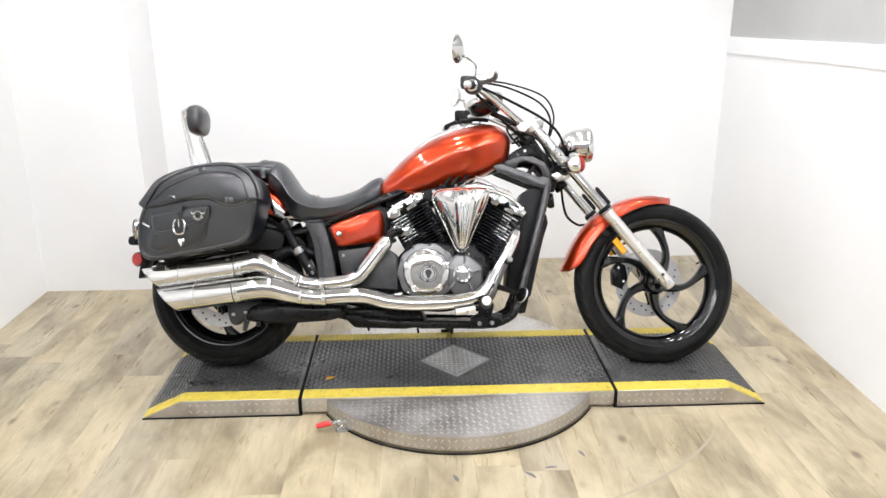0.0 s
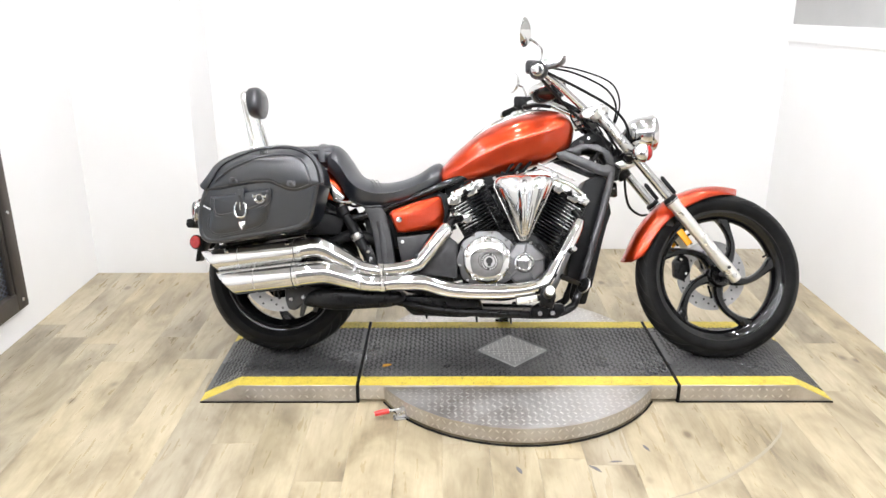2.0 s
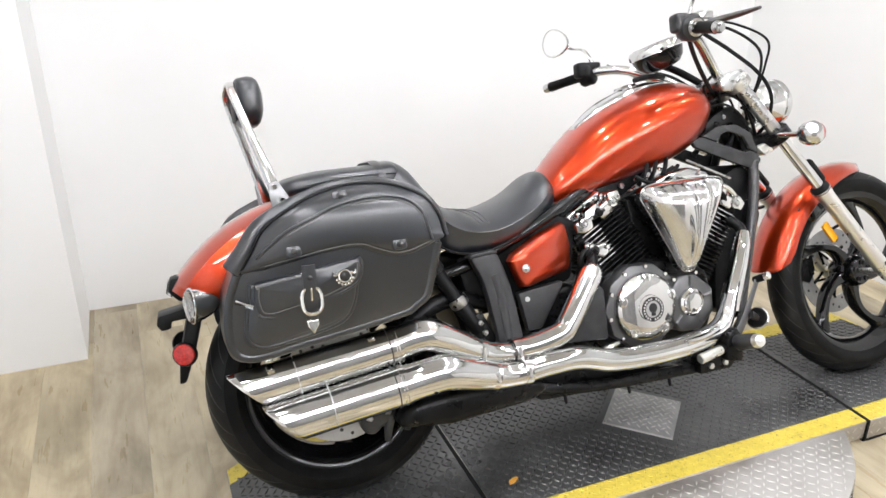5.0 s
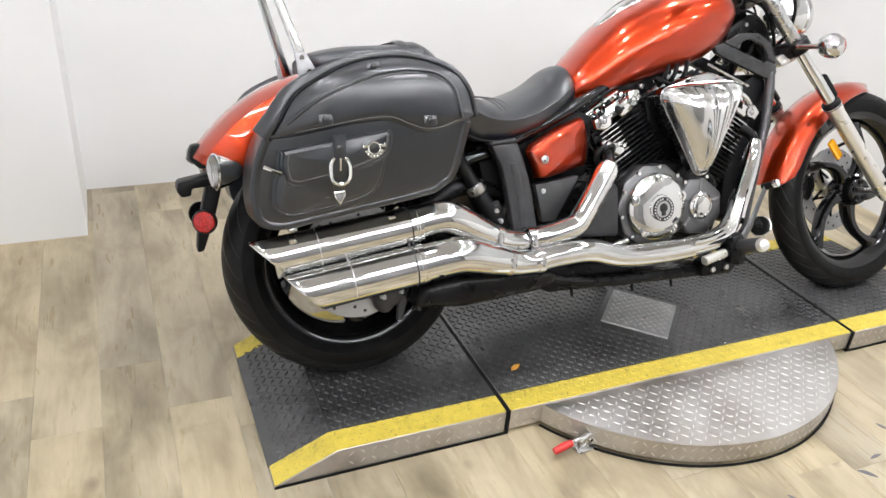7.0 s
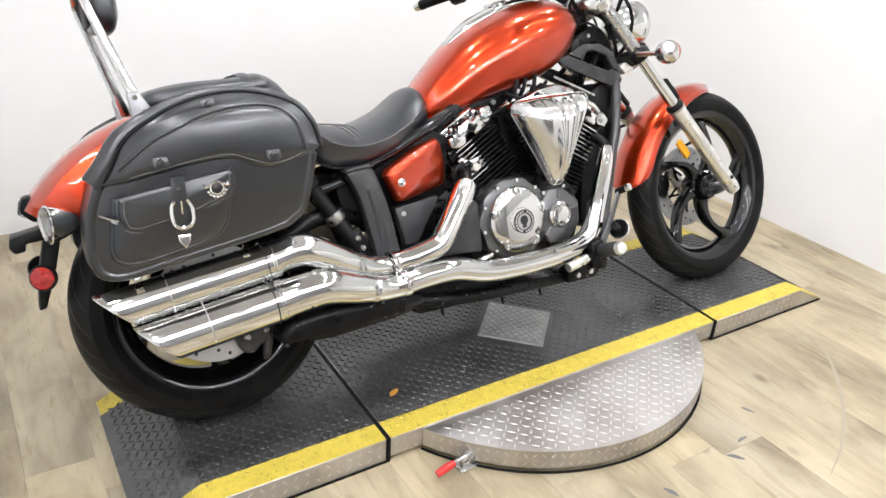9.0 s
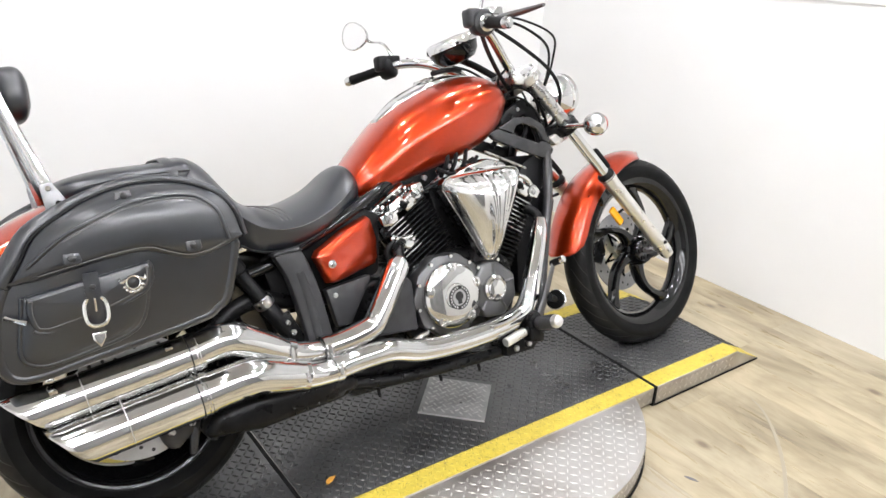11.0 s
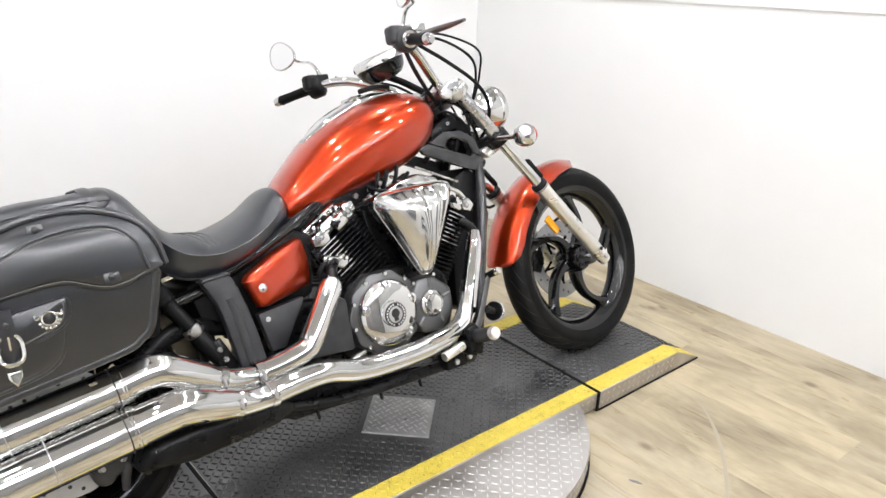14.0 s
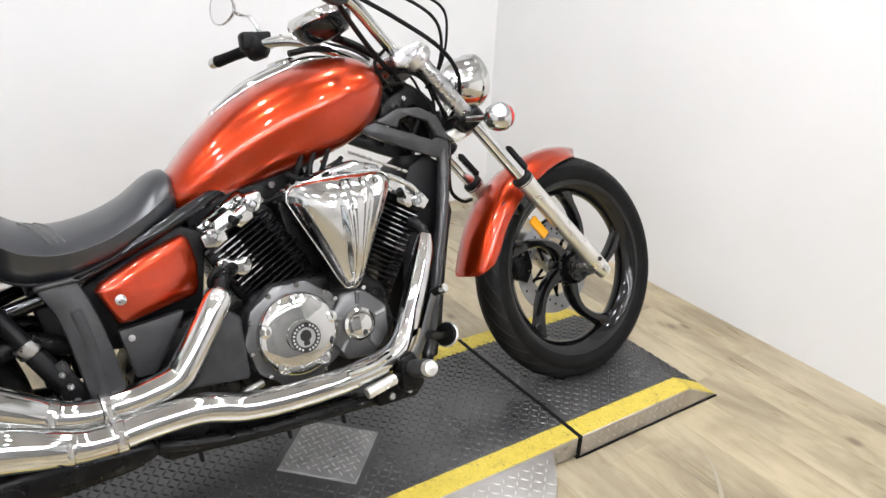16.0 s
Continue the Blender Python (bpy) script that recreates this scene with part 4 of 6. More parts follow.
part("dial_glass", lathe([(0.0, 0.031), (0.03, 0.0305), (0.055, 0.028), (0.068, 0.024)], SPC, SPN, 32), CLEAR, sp)
part("mount", tube([(0.165, 0, 1.082), (0.22, 0, 1.060), (0.300, 0, 1.018)], 0.011, 12), SATIN_BLACK, sp)

# cables and hoses
for pts, r in (
    ([(0.12, -0.23, 1.165), (0.22, -0.24, 1.14), (0.345, -0.2, 1.09), (0.40, -0.14, 1.03), (0.395, -0.10, 0.955), (0.38, -0.07, 0.93)], 0.0042),
    ([(0.12, -0.24, 1.172), (0.23, -0.25, 1.152), (0.36, -0.22, 1.11), (0.412, -0.15, 1.05), (0.408, -0.11, 0.98), (0.39, -0.08, 0.945)], 0.0035),
    ([(0.11, -0.235, 1.145), (0.25, -0.20, 1.085), (0.38, -0.16, 1.02), (0.445, -0.13, 0.955), (0.462, -0.09, 0.885), (0.45, -0.05, 0.84)], 0.0058),
    ([(0.11, 0.24, 1.12), (0.2, 0.2, 1.10), (0.28, 0.12, 1.06), (0.33, 0.05, 0.98), (0.33, 0.03, 0.90)], 0.0045),
    ([(0.12, 0.25, 1.13), (0.22, 0.23, 1.08), (0.30, 0.15, 1.03), (0.36, 0.06, 0.95), (0.36, 0.03, 0.88)], 0.004),
    ([(0.46, -0.03, 0.78), (0.475, 0.02, 0.70), (0.50, 0.06, 0.635), (0.55, 0.085, 0.60), (0.585, 0.088, 0.60)], 0.0055),
    ([(0.085, -0.225, 1.125), (0.15, -0.165, 1.075), (0.235, -0.105, 1.005), (0.30, -0.07, 0.955), (0.335, -0.04, 0.915)], 0.0065),
    ([(0.255, -0.085, 0.955), (0.30, -0.098, 0.975), (0.355, -0.100, 0.950), (0.39, -0.080, 0.905), (0.405, -0.055, 0.86)], 0.0045),
    ([(0.245, -0.080, 0.940), (0.29, -0.100, 0.945), (0.34, -0.105, 0.915), (0.372, -0.100, 0.870), (0.40, -0.075, 0.83)], 0.0040),
    ([(0.33, -0.085, 0.985), (0.37, -0.095, 0.950), (0.395, -0.090, 0.900), (0.425, -0.070, 0.860), (0.445, -0.05, 0.82)], 0.0055),
    ([(0.235, -0.060, 0.975), (0.275, -0.070, 0.985), (0.33, -0.075, 0.965), (0.365, -0.060, 0.925)], 0.0035),
    ([(0.30, -0.10, 1.02), (0.27, -0.11, 0.99), (0.285, -0.09, 0.955), (0.31, -0.05, 0.93)], 0.004),
    ([(0.26, -0.09, 1.03), (0.225, -0.10, 1.005), (0.235, -0.09, 0.975), (0.28, -0.06, 0.93)], 0.0045),
):
    part("cable", tube(pts, r, 8, 8), PLASTIC, bike, "black control cable")


# ---- tank, seat and body panels ----
def loft(stations, n=28, power=2.4, belly=0):
    """Closed sections along x. Each: x, z at the bottom, z at the top, half-width, where the widest point lies (0 to 1), half-width at the bottom."""
    rows = []
    for x, zb, zt, w, mid, wb in stations:
        zm = zb + (zt - zb) * mid
        row = []
        for k in range(n):
            a = 2 * math.pi * k / n - math.pi / 2
            c, s = math.cos(a), math.sin(a)
            sx = math.copysign(abs(c) ** (2 / power), c)
            sz = math.copysign(abs(s) ** (2 / power), s)
            if s < 0 and belly:
                sx, sz = math.copysign(abs(c) ** (2 / belly), c), -abs(s) ** (2 / belly)
            if sz >= 0:
                row.append((x, w * sx, zm + (zt - zm) * sz))
            else:
                ww = w + (wb - w) * min(1, -sz)
                row.append((x, ww * (sx if abs(sx) > 0 else 0), zm + (zm - zb) * sz))
        rows.append(row)
    return rings(rows)


def fair(rows, n):
    """More stations, smoothly between the given ones."""
    out = []
    p = [rows[0]] + list(rows) + [rows[-1]]
    per = max(1, n // (len(rows) - 1))
    for i in range(1, len(p) - 2):
        for k in range(per):
            t = k / per
            out.append(tuple(0.5 * ((2 * b) + (c - a) * t + (2 * a - 5 * b + 4 * c - d) * t * t + (3 * b - a - 3 * c + d) * t ** 3) for a, b, c, d in zip(*p[i - 1:i + 3])))
    return out + [p[-2]]


tank = part("fuel_tank", loft(fair([
    (-0.330, 0.722, 0.745, 0.050, 0.5, 0.046), (-0.305, 0.712, 0.790, 0.092, 0.35, 0.085), (-0.240, 0.716, 0.860, 0.118, 0.36, 0.105), (-0.150, 0.736, 0.935, 0.140, 0.42, 0.118),
    (-0.050, 0.757, 0.988, 0.157, 0.46, 0.124), (0.050, 0.782, 1.019, 0.166, 0.48, 0.124), (0.130, 0.808, 1.031, 0.163, 0.50, 0.116), (0.185, 0.838, 1.024, 0.153, 0.50, 0.106),
    (0.222, 0.868, 0.998, 0.127, 0.5, 0.092), (0.239, 0.905, 0.966, 0.082, 0.5, 0.06)], 54), 48, 2.25, 5.0), ORANGE, bike, "glossy orange candy-painted fuel tank", 60)
part("tank_lip", tube([(-0.255, -0.098, 0.716), (-0.300, -0.082, 0.711), (-0.326, -0.045, 0.717), (-0.331, 0.0, 0.719), (-0.326, 0.045, 0.717), (-0.300, 0.082, 0.711), (-0.255, 0.098, 0.716)], 0.0045, 8), ORANGE, tank)
con = part("tank_console", loft(fair([(-0.175, 0.910, 0.926, 0.016, 0.5, 0.016), (-0.10, 0.955, 0.980, 0.038, 0.4, 0.040), (-0.02, 0.985, 1.014, 0.048, 0.4, 0.051), (0.06, 1.01, 1.036, 0.046, 0.4, 0.050), (0.12, 1.02, 1.038, 0.034, 0.4, 0.038), (0.15, 1.025, 1.034, 0.018, 0.5, 0.018)], 20), 20, 2.2), CHROME, bike, "chrome console along the top of the tank")
part("filler_cap", lathe([(0.036, 0.0), (0.036, 0.010), (0.030, 0.016), (0.0, 0.018)], (0.02, 0.0, 1.016), (-0.2, 0, 0.98), 28), CHROME, con, "chrome filler cap")
part("console_trim", tube([(0.03, -0.03, 1.043), (0.09, -0.025, 1.052), (0.15, -0.01, 1.05)], 0.008, 8), PLASTIC, con)

def saddle(stations):
    """A seat with an upright skirt, a sharp seam line and a domed top. Each: x, z at the bottom, z at the top, half-width at the seam, the seam's height (0 to 1), half-width at the bottom."""
    rows = []
    for x, zb, zt, w, mid, wb in stations:
        zc = zb + (zt - zb) * mid
        half = [(wb * 0.93, zb), (wb, zb + 0.005), (wb + (w - wb) * 0.5 + 0.003, (zb + zc) / 2)]
        half += [(w * (1 - k / 9), zc + (zt - zc) * (1 - (1 - k / 9) ** 2.5)) for k in range(9)]
        rows.append([(x, y, z) for y, z in half] + [(x, 0.0, zt)] + [(x, -y, z) for y, z in half[::-1]])
    return rings(rows)


SEAT = fair([
    (-0.300, 0.735, 0.795, 0.080, 0.45, 0.080), (-0.316, 0.706, 0.808, 0.108, 0.42, 0.106), (-0.350, 0.690, 0.797, 0.130, 0.42, 0.124), (-0.410, 0.658, 0.757, 0.155, 0.44, 0.146), (-0.490, 0.628, 0.729, 0.177, 0.46, 0.164),
    (-0.570, 0.612, 0.724, 0.190, 0.50, 0.172), (-0.640, 0.620, 0.752, 0.190, 0.52, 0.166), (-0.685, 0.648, 0.812, 0.176, 0.5, 0.148), (-0.718, 0.700, 0.858, 0.158, 0.5, 0.13), (-0.750, 0.740, 0.879, 0.140, 0.5, 0.12), (-0.775, 0.765, 0.875, 0.120, 0.5, 0.105)], 50)
seat = part("rider_seat", saddle(SEAT), LEATHER, bike, "black leather rider seat", 50)
for s in (-1, 1):
    part("seat_seam", tube([(x, s * w, zb + (zt - zb) * mid) for x, zb, zt, w, mid, wb in SEAT[4::5]], 0.0015, 6), LEATHER, seat)
    part("seat_welt", tube([(x, s * wb, zb + 0.003) for x, zb, zt, w, mid, wb in SEAT[4:-12:5]], 0.0038, 6), PLASTIC, seat)
for k in range(3):
    part("seat_stitch", tube([(-0.545 - 0.012 * k, -0.178, 0.692), (-0.560 - 0.014 * k, -0.150, 0.717), (-0.575 - 0.016 * k, -0.095, 0.7275 + 0.002 * k), (-0.585 - 0.017 * k, -0.03, 0.7295 + 0.003 * k)], 0.0016, 6), STITCH, seat)
pil = part("pillion_seat", loft(fair([(-0.745, 0.79, 0.862, 0.09, 0.5, 0.09), (-0.765, 0.78, 0.881, 0.112, 0.5, 0.105), (-0.84, 0.80, 0.874, 0.118, 0.5, 0.11), (-0.95, 0.80, 0.872, 0.112, 0.5, 0.105), (-1.03, 0.80, 0.860, 0.098, 0.5, 0.09), (-1.06, 0.805, 0.845, 0.07, 0.5, 0.07)], 30), 32, 2.8), LEATHER, bike, "black leather pillion pad", 70)
part("pillion_strap", tube([(-0.80, -0.116, 0.80), (-0.802, -0.114, 0.850), (-0.805, -0.060, 0.8785), (-0.805, 0.0, 0.8805), (-0.805, 0.060, 0.8785), (-0.802, 0.114, 0.850), (-0.80, 0.116, 0.80)], 0.014, 10, flat=0.22), LEATHER, pil, "black leather strap over the seat")
part("pillion_welt", tube([(-0.76, -0.112, 0.845), (-0.85, -0.119, 0.848), (-0.95, -0.114, 0.842), (-1.04, -0.09, 0.832)], 0.003, 6), LEATHER, pil)

part("rear_mudguard", mudguard(RW, spread([(52, 0.462, 0.85, 0.5), (60, 0.478, 0.95, 0.9), (90, 0.492, 1.0, 1.0), (115, 0.486, 1.0, 1.1), (130, 0.480, 1.0, 1.25), (138, 0.477, 0.95, 1.0), (142, 0.475, 0.75, 0.5)], 34), 0.118, 0.085, 0.005), ORANGE, bike, "orange painted rear mudguard")
for s in (-1, 1):
    part("mudguard_strut", prism([(-0.70, 0.655), (-0.76, 0.72), (-0.79, 0.72), (-0.745, 0.64), (-0.72, 0.628)], s * 0.128 - 0.008, s * 0.128 + 0.008, 0.005), CHROME, bike, "chrome mudguard strut")
    part("seat_bracket", tube([(-0.66, s * 0.15, 0.637), (-0.70, s * 0.15, 0.632), (-0.745, s * 0.14, 0.645)], 0.007, 8), CHROME, bike)

part("belly_pan", prism([(-0.50, 0.25), (-0.15, 0.25), (-0.12, 0.19), (-0.2, 0.165), (-0.42, 0.172)], -0.13, 0.13, 0.012), SATIN_BLACK, bike, "black pan under the gearbox")
part("coil_cover", prism([(-0.29, 0.655), (-0.15, 0.665), (0.02, 0.71), (0.035, 0.788), (-0.15, 0.75), (-0.29, 0.725)], -0.085, 0.085, 0.01), PLASTIC, bike, "black coil cover under the tank")
part("electrics_box", prism([(-0.60, 0.46), (-0.63, 0.60), (-0.56, 0.635), (-0.33, 0.69), (-0.26, 0.66), (-0.29, 0.50), (-0.45, 0.44)], -0.125, 0.125, 0.012), PLASTIC, bike, "black plastic electrics box under the seat")
part("inner_mudguard", prism(arc_pts(RW.x, RW.z, 0.365, 10, 62, 9) + arc_pts(RW.x, RW.z, 0.352, 62, 10, 9), -0.105, 0.105), PLASTIC, bike, "black inner mudguard")
# side covers
for s in (-1, 1):
    o = [(-0.512, 0.585), (-0.500, 0.600), (-0.40, 0.640), (-0.318, 0.664), (-0.303, 0.655), (-0.290, 0.600), (-0.296, 0.545), (-0.306, 0.528), (-0.455, 0.508), (-0.480, 0.512)]
    bm = bmesh.new()
    cx, cz = sum(p[0] for p in o) / len(o), sum(p[1] for p in o) / len(o)
    rows = [[(cx + (x - cx) * k, s * (y - 0.36 * (cx + (x - cx) * k + 0.47)), cz + (z - cz) * k) for x, z in o] for k, y in ((1.0, 0.170), (1.0, 0.188), (0.97, 0.200), (0.88, 0.211), (0.62, 0.217), (0.3, 0.220))]
    rings(rows, bm=bm)
    c = part("side_cover", bm, ORANGE, bike, "orange painted side cover", 50)
    part("side_bolt", lathe([(0.011, 0), (0.011, 0.004), (0.008, 0.006), (0.0, 0.006)], (-0.470, s * 0.214, 0.562), (0, s, 0), 14), STEEL, c, "steel bolt")
    c = part("lower_panel", prism([(-0.482, 0.494), (-0.345, 0.508), (-0.352, 0.490), (-0.422, 0.388), (-0.462, 0.388)], s * 0.150, s * 0.180, 0.006), GRAPHITE, bike, "dark grey plastic side panel")
    part("panel_bolt", lathe([(0.007, 0), (0.007, 0.003), (0.0, 0.004)], (-0.458, s * 0.179, 0.474), (0, s, 0), 12), STEEL, c)
    o = [(-0.614, 0.606), (-0.600, 0.580), (-0.586, 0.548), (-0.576, 0.505), (-0.569, 0.460), (-0.560, 0.405), (-0.552, 0.335), (-0.484, 0.335), (-0.487, 0.385), (-0.496, 0.455), (-0.508, 0.520), (-0.522, 0.570), (-0.538, 0.611), (-0.575, 0.612)]
    st = part("frame_strut", prism(o, s * 0.160, s * 0.196, 0.007), GRAPHITE, bike, "dark grey cast frame strut")
    part("strut_rib", tube([(-0.553, s * 0.1945, 0.556), (-0.541, s * 0.1955, 0.505), (-0.533, s * 0.1955, 0.44), (-0.527, s * 0.1955, 0.37)], [0.011, 0.012, 0.012, 0.011], 10, flat=0.45), GRAPHITE, st)
    part("strut_cap", prism([(-0.617, 0.607), (-0.538, 0.612), (-0.545, 0.621), (-0.610, 0.616)], s * 0.156, s * 0.200, 0.003), GRAPHITE, st)
    part("seat_rail", tube([(-0.70, s * 0.130, 0.560), (-0.60, s * 0.140, 0.584), (-0.53, s * 0.142, 0.608), (-0.40, s * 0.140, 0.664), (-0.28, s * 0.120, 0.714), (-0.2, s * 0.09, 0.748)], 0.0165, 14), GLOSS_BLACK, bike, "black frame rail")
    sh = part("shock_absorber", lathe([(0.012, -0.01), (0.020, 0.0), (0.022, 0.01), (0.022, 0.085), (0.018, 0.092), (0.018, 0.20), (0.024, 0.205), (0.024, 0.24)], (-0.592, s * 0.155, 0.405), (-0.50, 0, 0.86), 18, cap=True), PLASTIC, bike, "black shock absorber")
    part("adjuster", lathe([(0.023, 0.09), (0.026, 0.094), (0.026, 0.115), (0.023, 0.118)], (-0.592, s * 0.155, 0.405), (-0.50, 0, 0.86), 14), STEEL, sh)
    part("linkage_plate", prism([(-0.610, 0.455), (-0.588, 0.462), (-0.556, 0.39), (-0.560, 0.35), (-0.590, 0.345), (-0.604, 0.38)], s * 0.168 - 0.006, s * 0.168 + 0.006, 0.004), SATIN_BLACK, bike)
    bolt_parts("linkage_bolt", [(-0.596, s * 0.175, 0.432), (-0.586, s * 0.175, 0.405), (-0.578, s * 0.175, 0.372)], (0, s, 0), 0.008, 0.006, STEEL, bike)
    part("swingarm", tube([(-0.50, s * 0.12, 0.30), (-0.66, s * 0.135, 0.31), (-0.82, s * 0.135, 0.315), (-0.965, s * 0.125, 0.33)], [0.032, 0.036, 0.034, 0.028], 12, flat=0.7), SATIN_BLACK, bike, "satin black swingarm")
    part("upper_swingarm", tube([(-0.55, s * 0.12, 0.47), (-0.66, s * 0.13, 0.50), (-0.76, s * 0.13, 0.46), (-0.90, s * 0.125, 0.35)], [0.018, 0.024, 0.020, 0.018], 12, flat=0.7), SATIN_BLACK, bike)
    part("bag_bracket", tube([(-0.72, s * 0.14, 0.585), (-0.80, s * 0.15, 0.60), (-0.95, s * 0.155, 0.60), (-1.08, s * 0.15, 0.62)], 0.009, 8), SATIN_BLACK, bike)
    part("inner_guard", prism([(-1.16, 0.60), (-0.78, 0.62), (-0.70, 0.57), (-0.72, 0.50), (-0.90, 0.50), (-1.14, 0.46)], s * 0.128 - 0.01, s * 0.128 + 0.01, 0.005), PLASTIC, bike, "black inner guard")


# ---- saddlebags ----
def saddlebag(s):
    def yo(x, z=0.69):
        return 0.396 + (x + 0.86) * 0.13 - 0.20 * max(0.0, 0.69 - z) - 0.9 * max(0.0, z - 0.765) ** 2 / 0.07

    def inset(o, d):
        """The closed outline drawn in by d metres."""
        n = len(o)
        area = sum(o[i][0] * o[(i + 1) % n][1] - o[(i + 1) % n][0] * o[i][1] for i in range(n))
        turn = 1 if area > 0 else -1
        out = []
        for i in range(n):
            (xa, za), (xb, zb) = o[i - 1], o[(i + 1) % n]
            tx, tz = xb - xa, zb - za
            ln = math.hypot(tx, tz) or 1
            out.append((o[i][0] - turn * tz / ln * d, o[i][1] + turn * tx / ln * d))
        return out

    def pad_height(o, x, z, puff):
        """How far a padded face stands out at a place."""
        xs, zs = [p[0] for p in o], [p[1] for p in o]
        u = (2 * x - min(xs) - max(xs)) / (max(xs) - min(xs)) / 1.12
        v = (2 * z - min(zs) - max(zs)) / (max(zs) - min(zs)) / 1.12
        return puff * max(0.0, 1 - u * u) * max(0.0, 1 - v * v)

    def shell(o, d_out, d_in, puff=0.006):
        """An outline raised from the inner to the outer face, rounded at the outer edge."""
        rows = [[(x, s * d_in, z) for x, z in o]]
        for d, f in ((0.0, -0.010), (0.0012, -0.005), (0.004, -0.0012), (0.008, 0.0)):
            rows.append([(x, s * (yo(x, z) + d_out + f), z) for x, z in inset(o, d)])
        inner = inset(o, 0.008)
        cx, cz = sum(p[0] for p in inner) / len(inner), sum(p[1] for p in inner) / len(inner)
        for k in (0.97, 0.93, 0.87, 0.78, 0.68, 0.57, 0.46, 0.36, 0.27, 0.19, 0.12, 0.06, 0.015):
            row = [(cx + (x - cx) * k, cz + (z - cz) * k) for x, z in inner]
            rows.append([(x, s * (yo(x, z) + d_out + pad_height(o, x, z, puff) * (1 - k ** 12)), z) for x, z in row])
        return rings(rows)

    def curve(o, closed_steps=5):
        pts = smooth_path([(x, 0, z) for x, z in o], closed_steps)
        return [(p.x, p.z) for p in pts]

    def line(o, off, r, mat, name, parent, flat=1.0, label="", over=None, puff=0.0):
        part(name, tube([(x, s * (yo(x, z) + off + (pad_height(over, x, z, puff) if over else 0)), z) for x, z in o], r, 10, 4, flat=flat), mat, parent, label, 70)

    rim = [(-1.212, 0.662), (-1.230, 0.618), (-1.240, 0.569), (-1.242, 0.520), (-1.236, 0.485), (-1.215, 0.466), (-1.174, 0.463), (-1.074, 0.479), (-0.948, 0.500), (-0.845, 0.519), (-0.811, 0.534), (-0.788, 0.562), (-0.771, 0.621), (-0.758, 0.680)]
    body = curve(rim) + curve([(-0.765, 0.74), (-0.80, 0.775), (-1.08, 0.775), (-1.17, 0.72)], 2)
    bag = part("saddlebag", shell(body, -0.004, 0.165, 0.008), LEATHER, bike, "black leather saddlebag with chrome buckle", 60)
    line([(x + 0.009 * (1 if x < -1.15 else -1 if x > -0.83 else 0), z + (0.010 if z < 0.54 else 0.0)) for x, z in rim], -0.008, 0.0105, LEATHER, "edge_binding", bag, 0.8, "rolled leather edge")
    arc = [(-1.198, 0.664), (-1.172, 0.702), (-1.139, 0.752), (-1.081, 0.788), (-1.03, 0.810), (-0.973, 0.824), (-0.91, 0.828), (-0.852, 0.818), (-0.796, 0.790), (-0.764, 0.745), (-0.752, 0.690)]
    hem = [(-0.792, 0.675), (-0.829, 0.662), (-0.867, 0.660), (-0.905, 0.673), (-0.945, 0.689), (-1.003, 0.688), (-1.075, 0.677), (-1.146, 0.666)]
    lid = curve(arc) + curve(hem)
    ld = part("lid", shell(lid, 0.007, 0.155, 0.020), LEATHER, bag, "black leather lid flap", 60)
    # rolled gusset along the lid's upper edge
    band = []
    for i, (x, z) in enumerate(arc):
        (xa, za), (xb, zb) = arc[max(i - 1, 0)], arc[min(i + 1, len(arc) - 1)]
        ln = math.hypot(xb - xa, zb - za)
        off = max(0.005, 0.014 - 0.0025 * i)
        band.append((x - (zb - za) / ln * off, z + (xb - xa) / ln * off))
    line(band, -0.016, [0.025, 0.023, 0.019, 0.015, 0.012, 0.011, 0.011, 0.011, 0.011, 0.011, 0.011], LEATHER, "lid_gusset", ld, 1.0, "rolled leather border of the lid")
    line([(x + (bx - x) * 0.15, z + (bz - z) * 0.15) for (x, z), (bx, bz) in zip(arc, band)], 0.001, 0.0045, PLASTIC, "lid_groove", ld)
    seam = [(-1.163, 0.695), (-1.095, 0.743), (-1.035, 0.768), (-0.974, 0.789), (-0.902, 0.797), (-0.841, 0.789), (-0.804, 0.758), (-0.793, 0.722), (-0.785, 0.690)]
    line(seam, 0.0068, 0.0040, LEATHER, "raised_seam", ld, over=lid, puff=0.020)
    line([(x * 0.988 - 0.0115, z - 0.0075) for x, z in seam[1:-1]], 0.0073, 0.0011, STITCH, "stitching", ld, over=lid, puff=0.020)
    line([(x, z + 0.010) for x, z in hem], 0.0072, 0.0011, STITCH, "stitching", ld, over=lid, puff=0.020)
    # front pocket
    pk = curve([(-1.178, 0.640), (-1.184, 0.600), (-1.192, 0.560), (-1.196, 0.525), (-1.184, 0.505), (-1.151, 0.496), (-1.077, 0.508), (-1.002, 0.526), (-0.970, 0.552), (-0.955, 0.599), (-0.950, 0.655)])
    pocket = part("pocket", shell(pk, 0.009, 0.28, 0.010), LEATHER, bag, "black leather front pocket", 60)
    line(pk, -0.0005, 0.0062, LEATHER, "piping", pocket)
    fl = curve([(-1.172, 0.640), (-1.176, 0.605), (-1.168, 0.572), (-1.150, 0.563), (-1.126, 0.564), (-1.041, 0.582), (-0.972, 0.606), (-0.950, 0.624), (-0.944, 0.655), (-0.950, 0.670)], 4)
    flap = part("pocket_flap", shell(fl, 0.018, 0.28, 0.009), LEATHER, pocket, "", 60)
    line(inset(fl, 0.010), 0.0183, 0.0012, STITCH, "stitching", pocket, over=fl, puff=0.009)
    line(fl[8:], 0.012, 0.005, LEATHER, "flap_edge", pocket)
    xb = -1.058
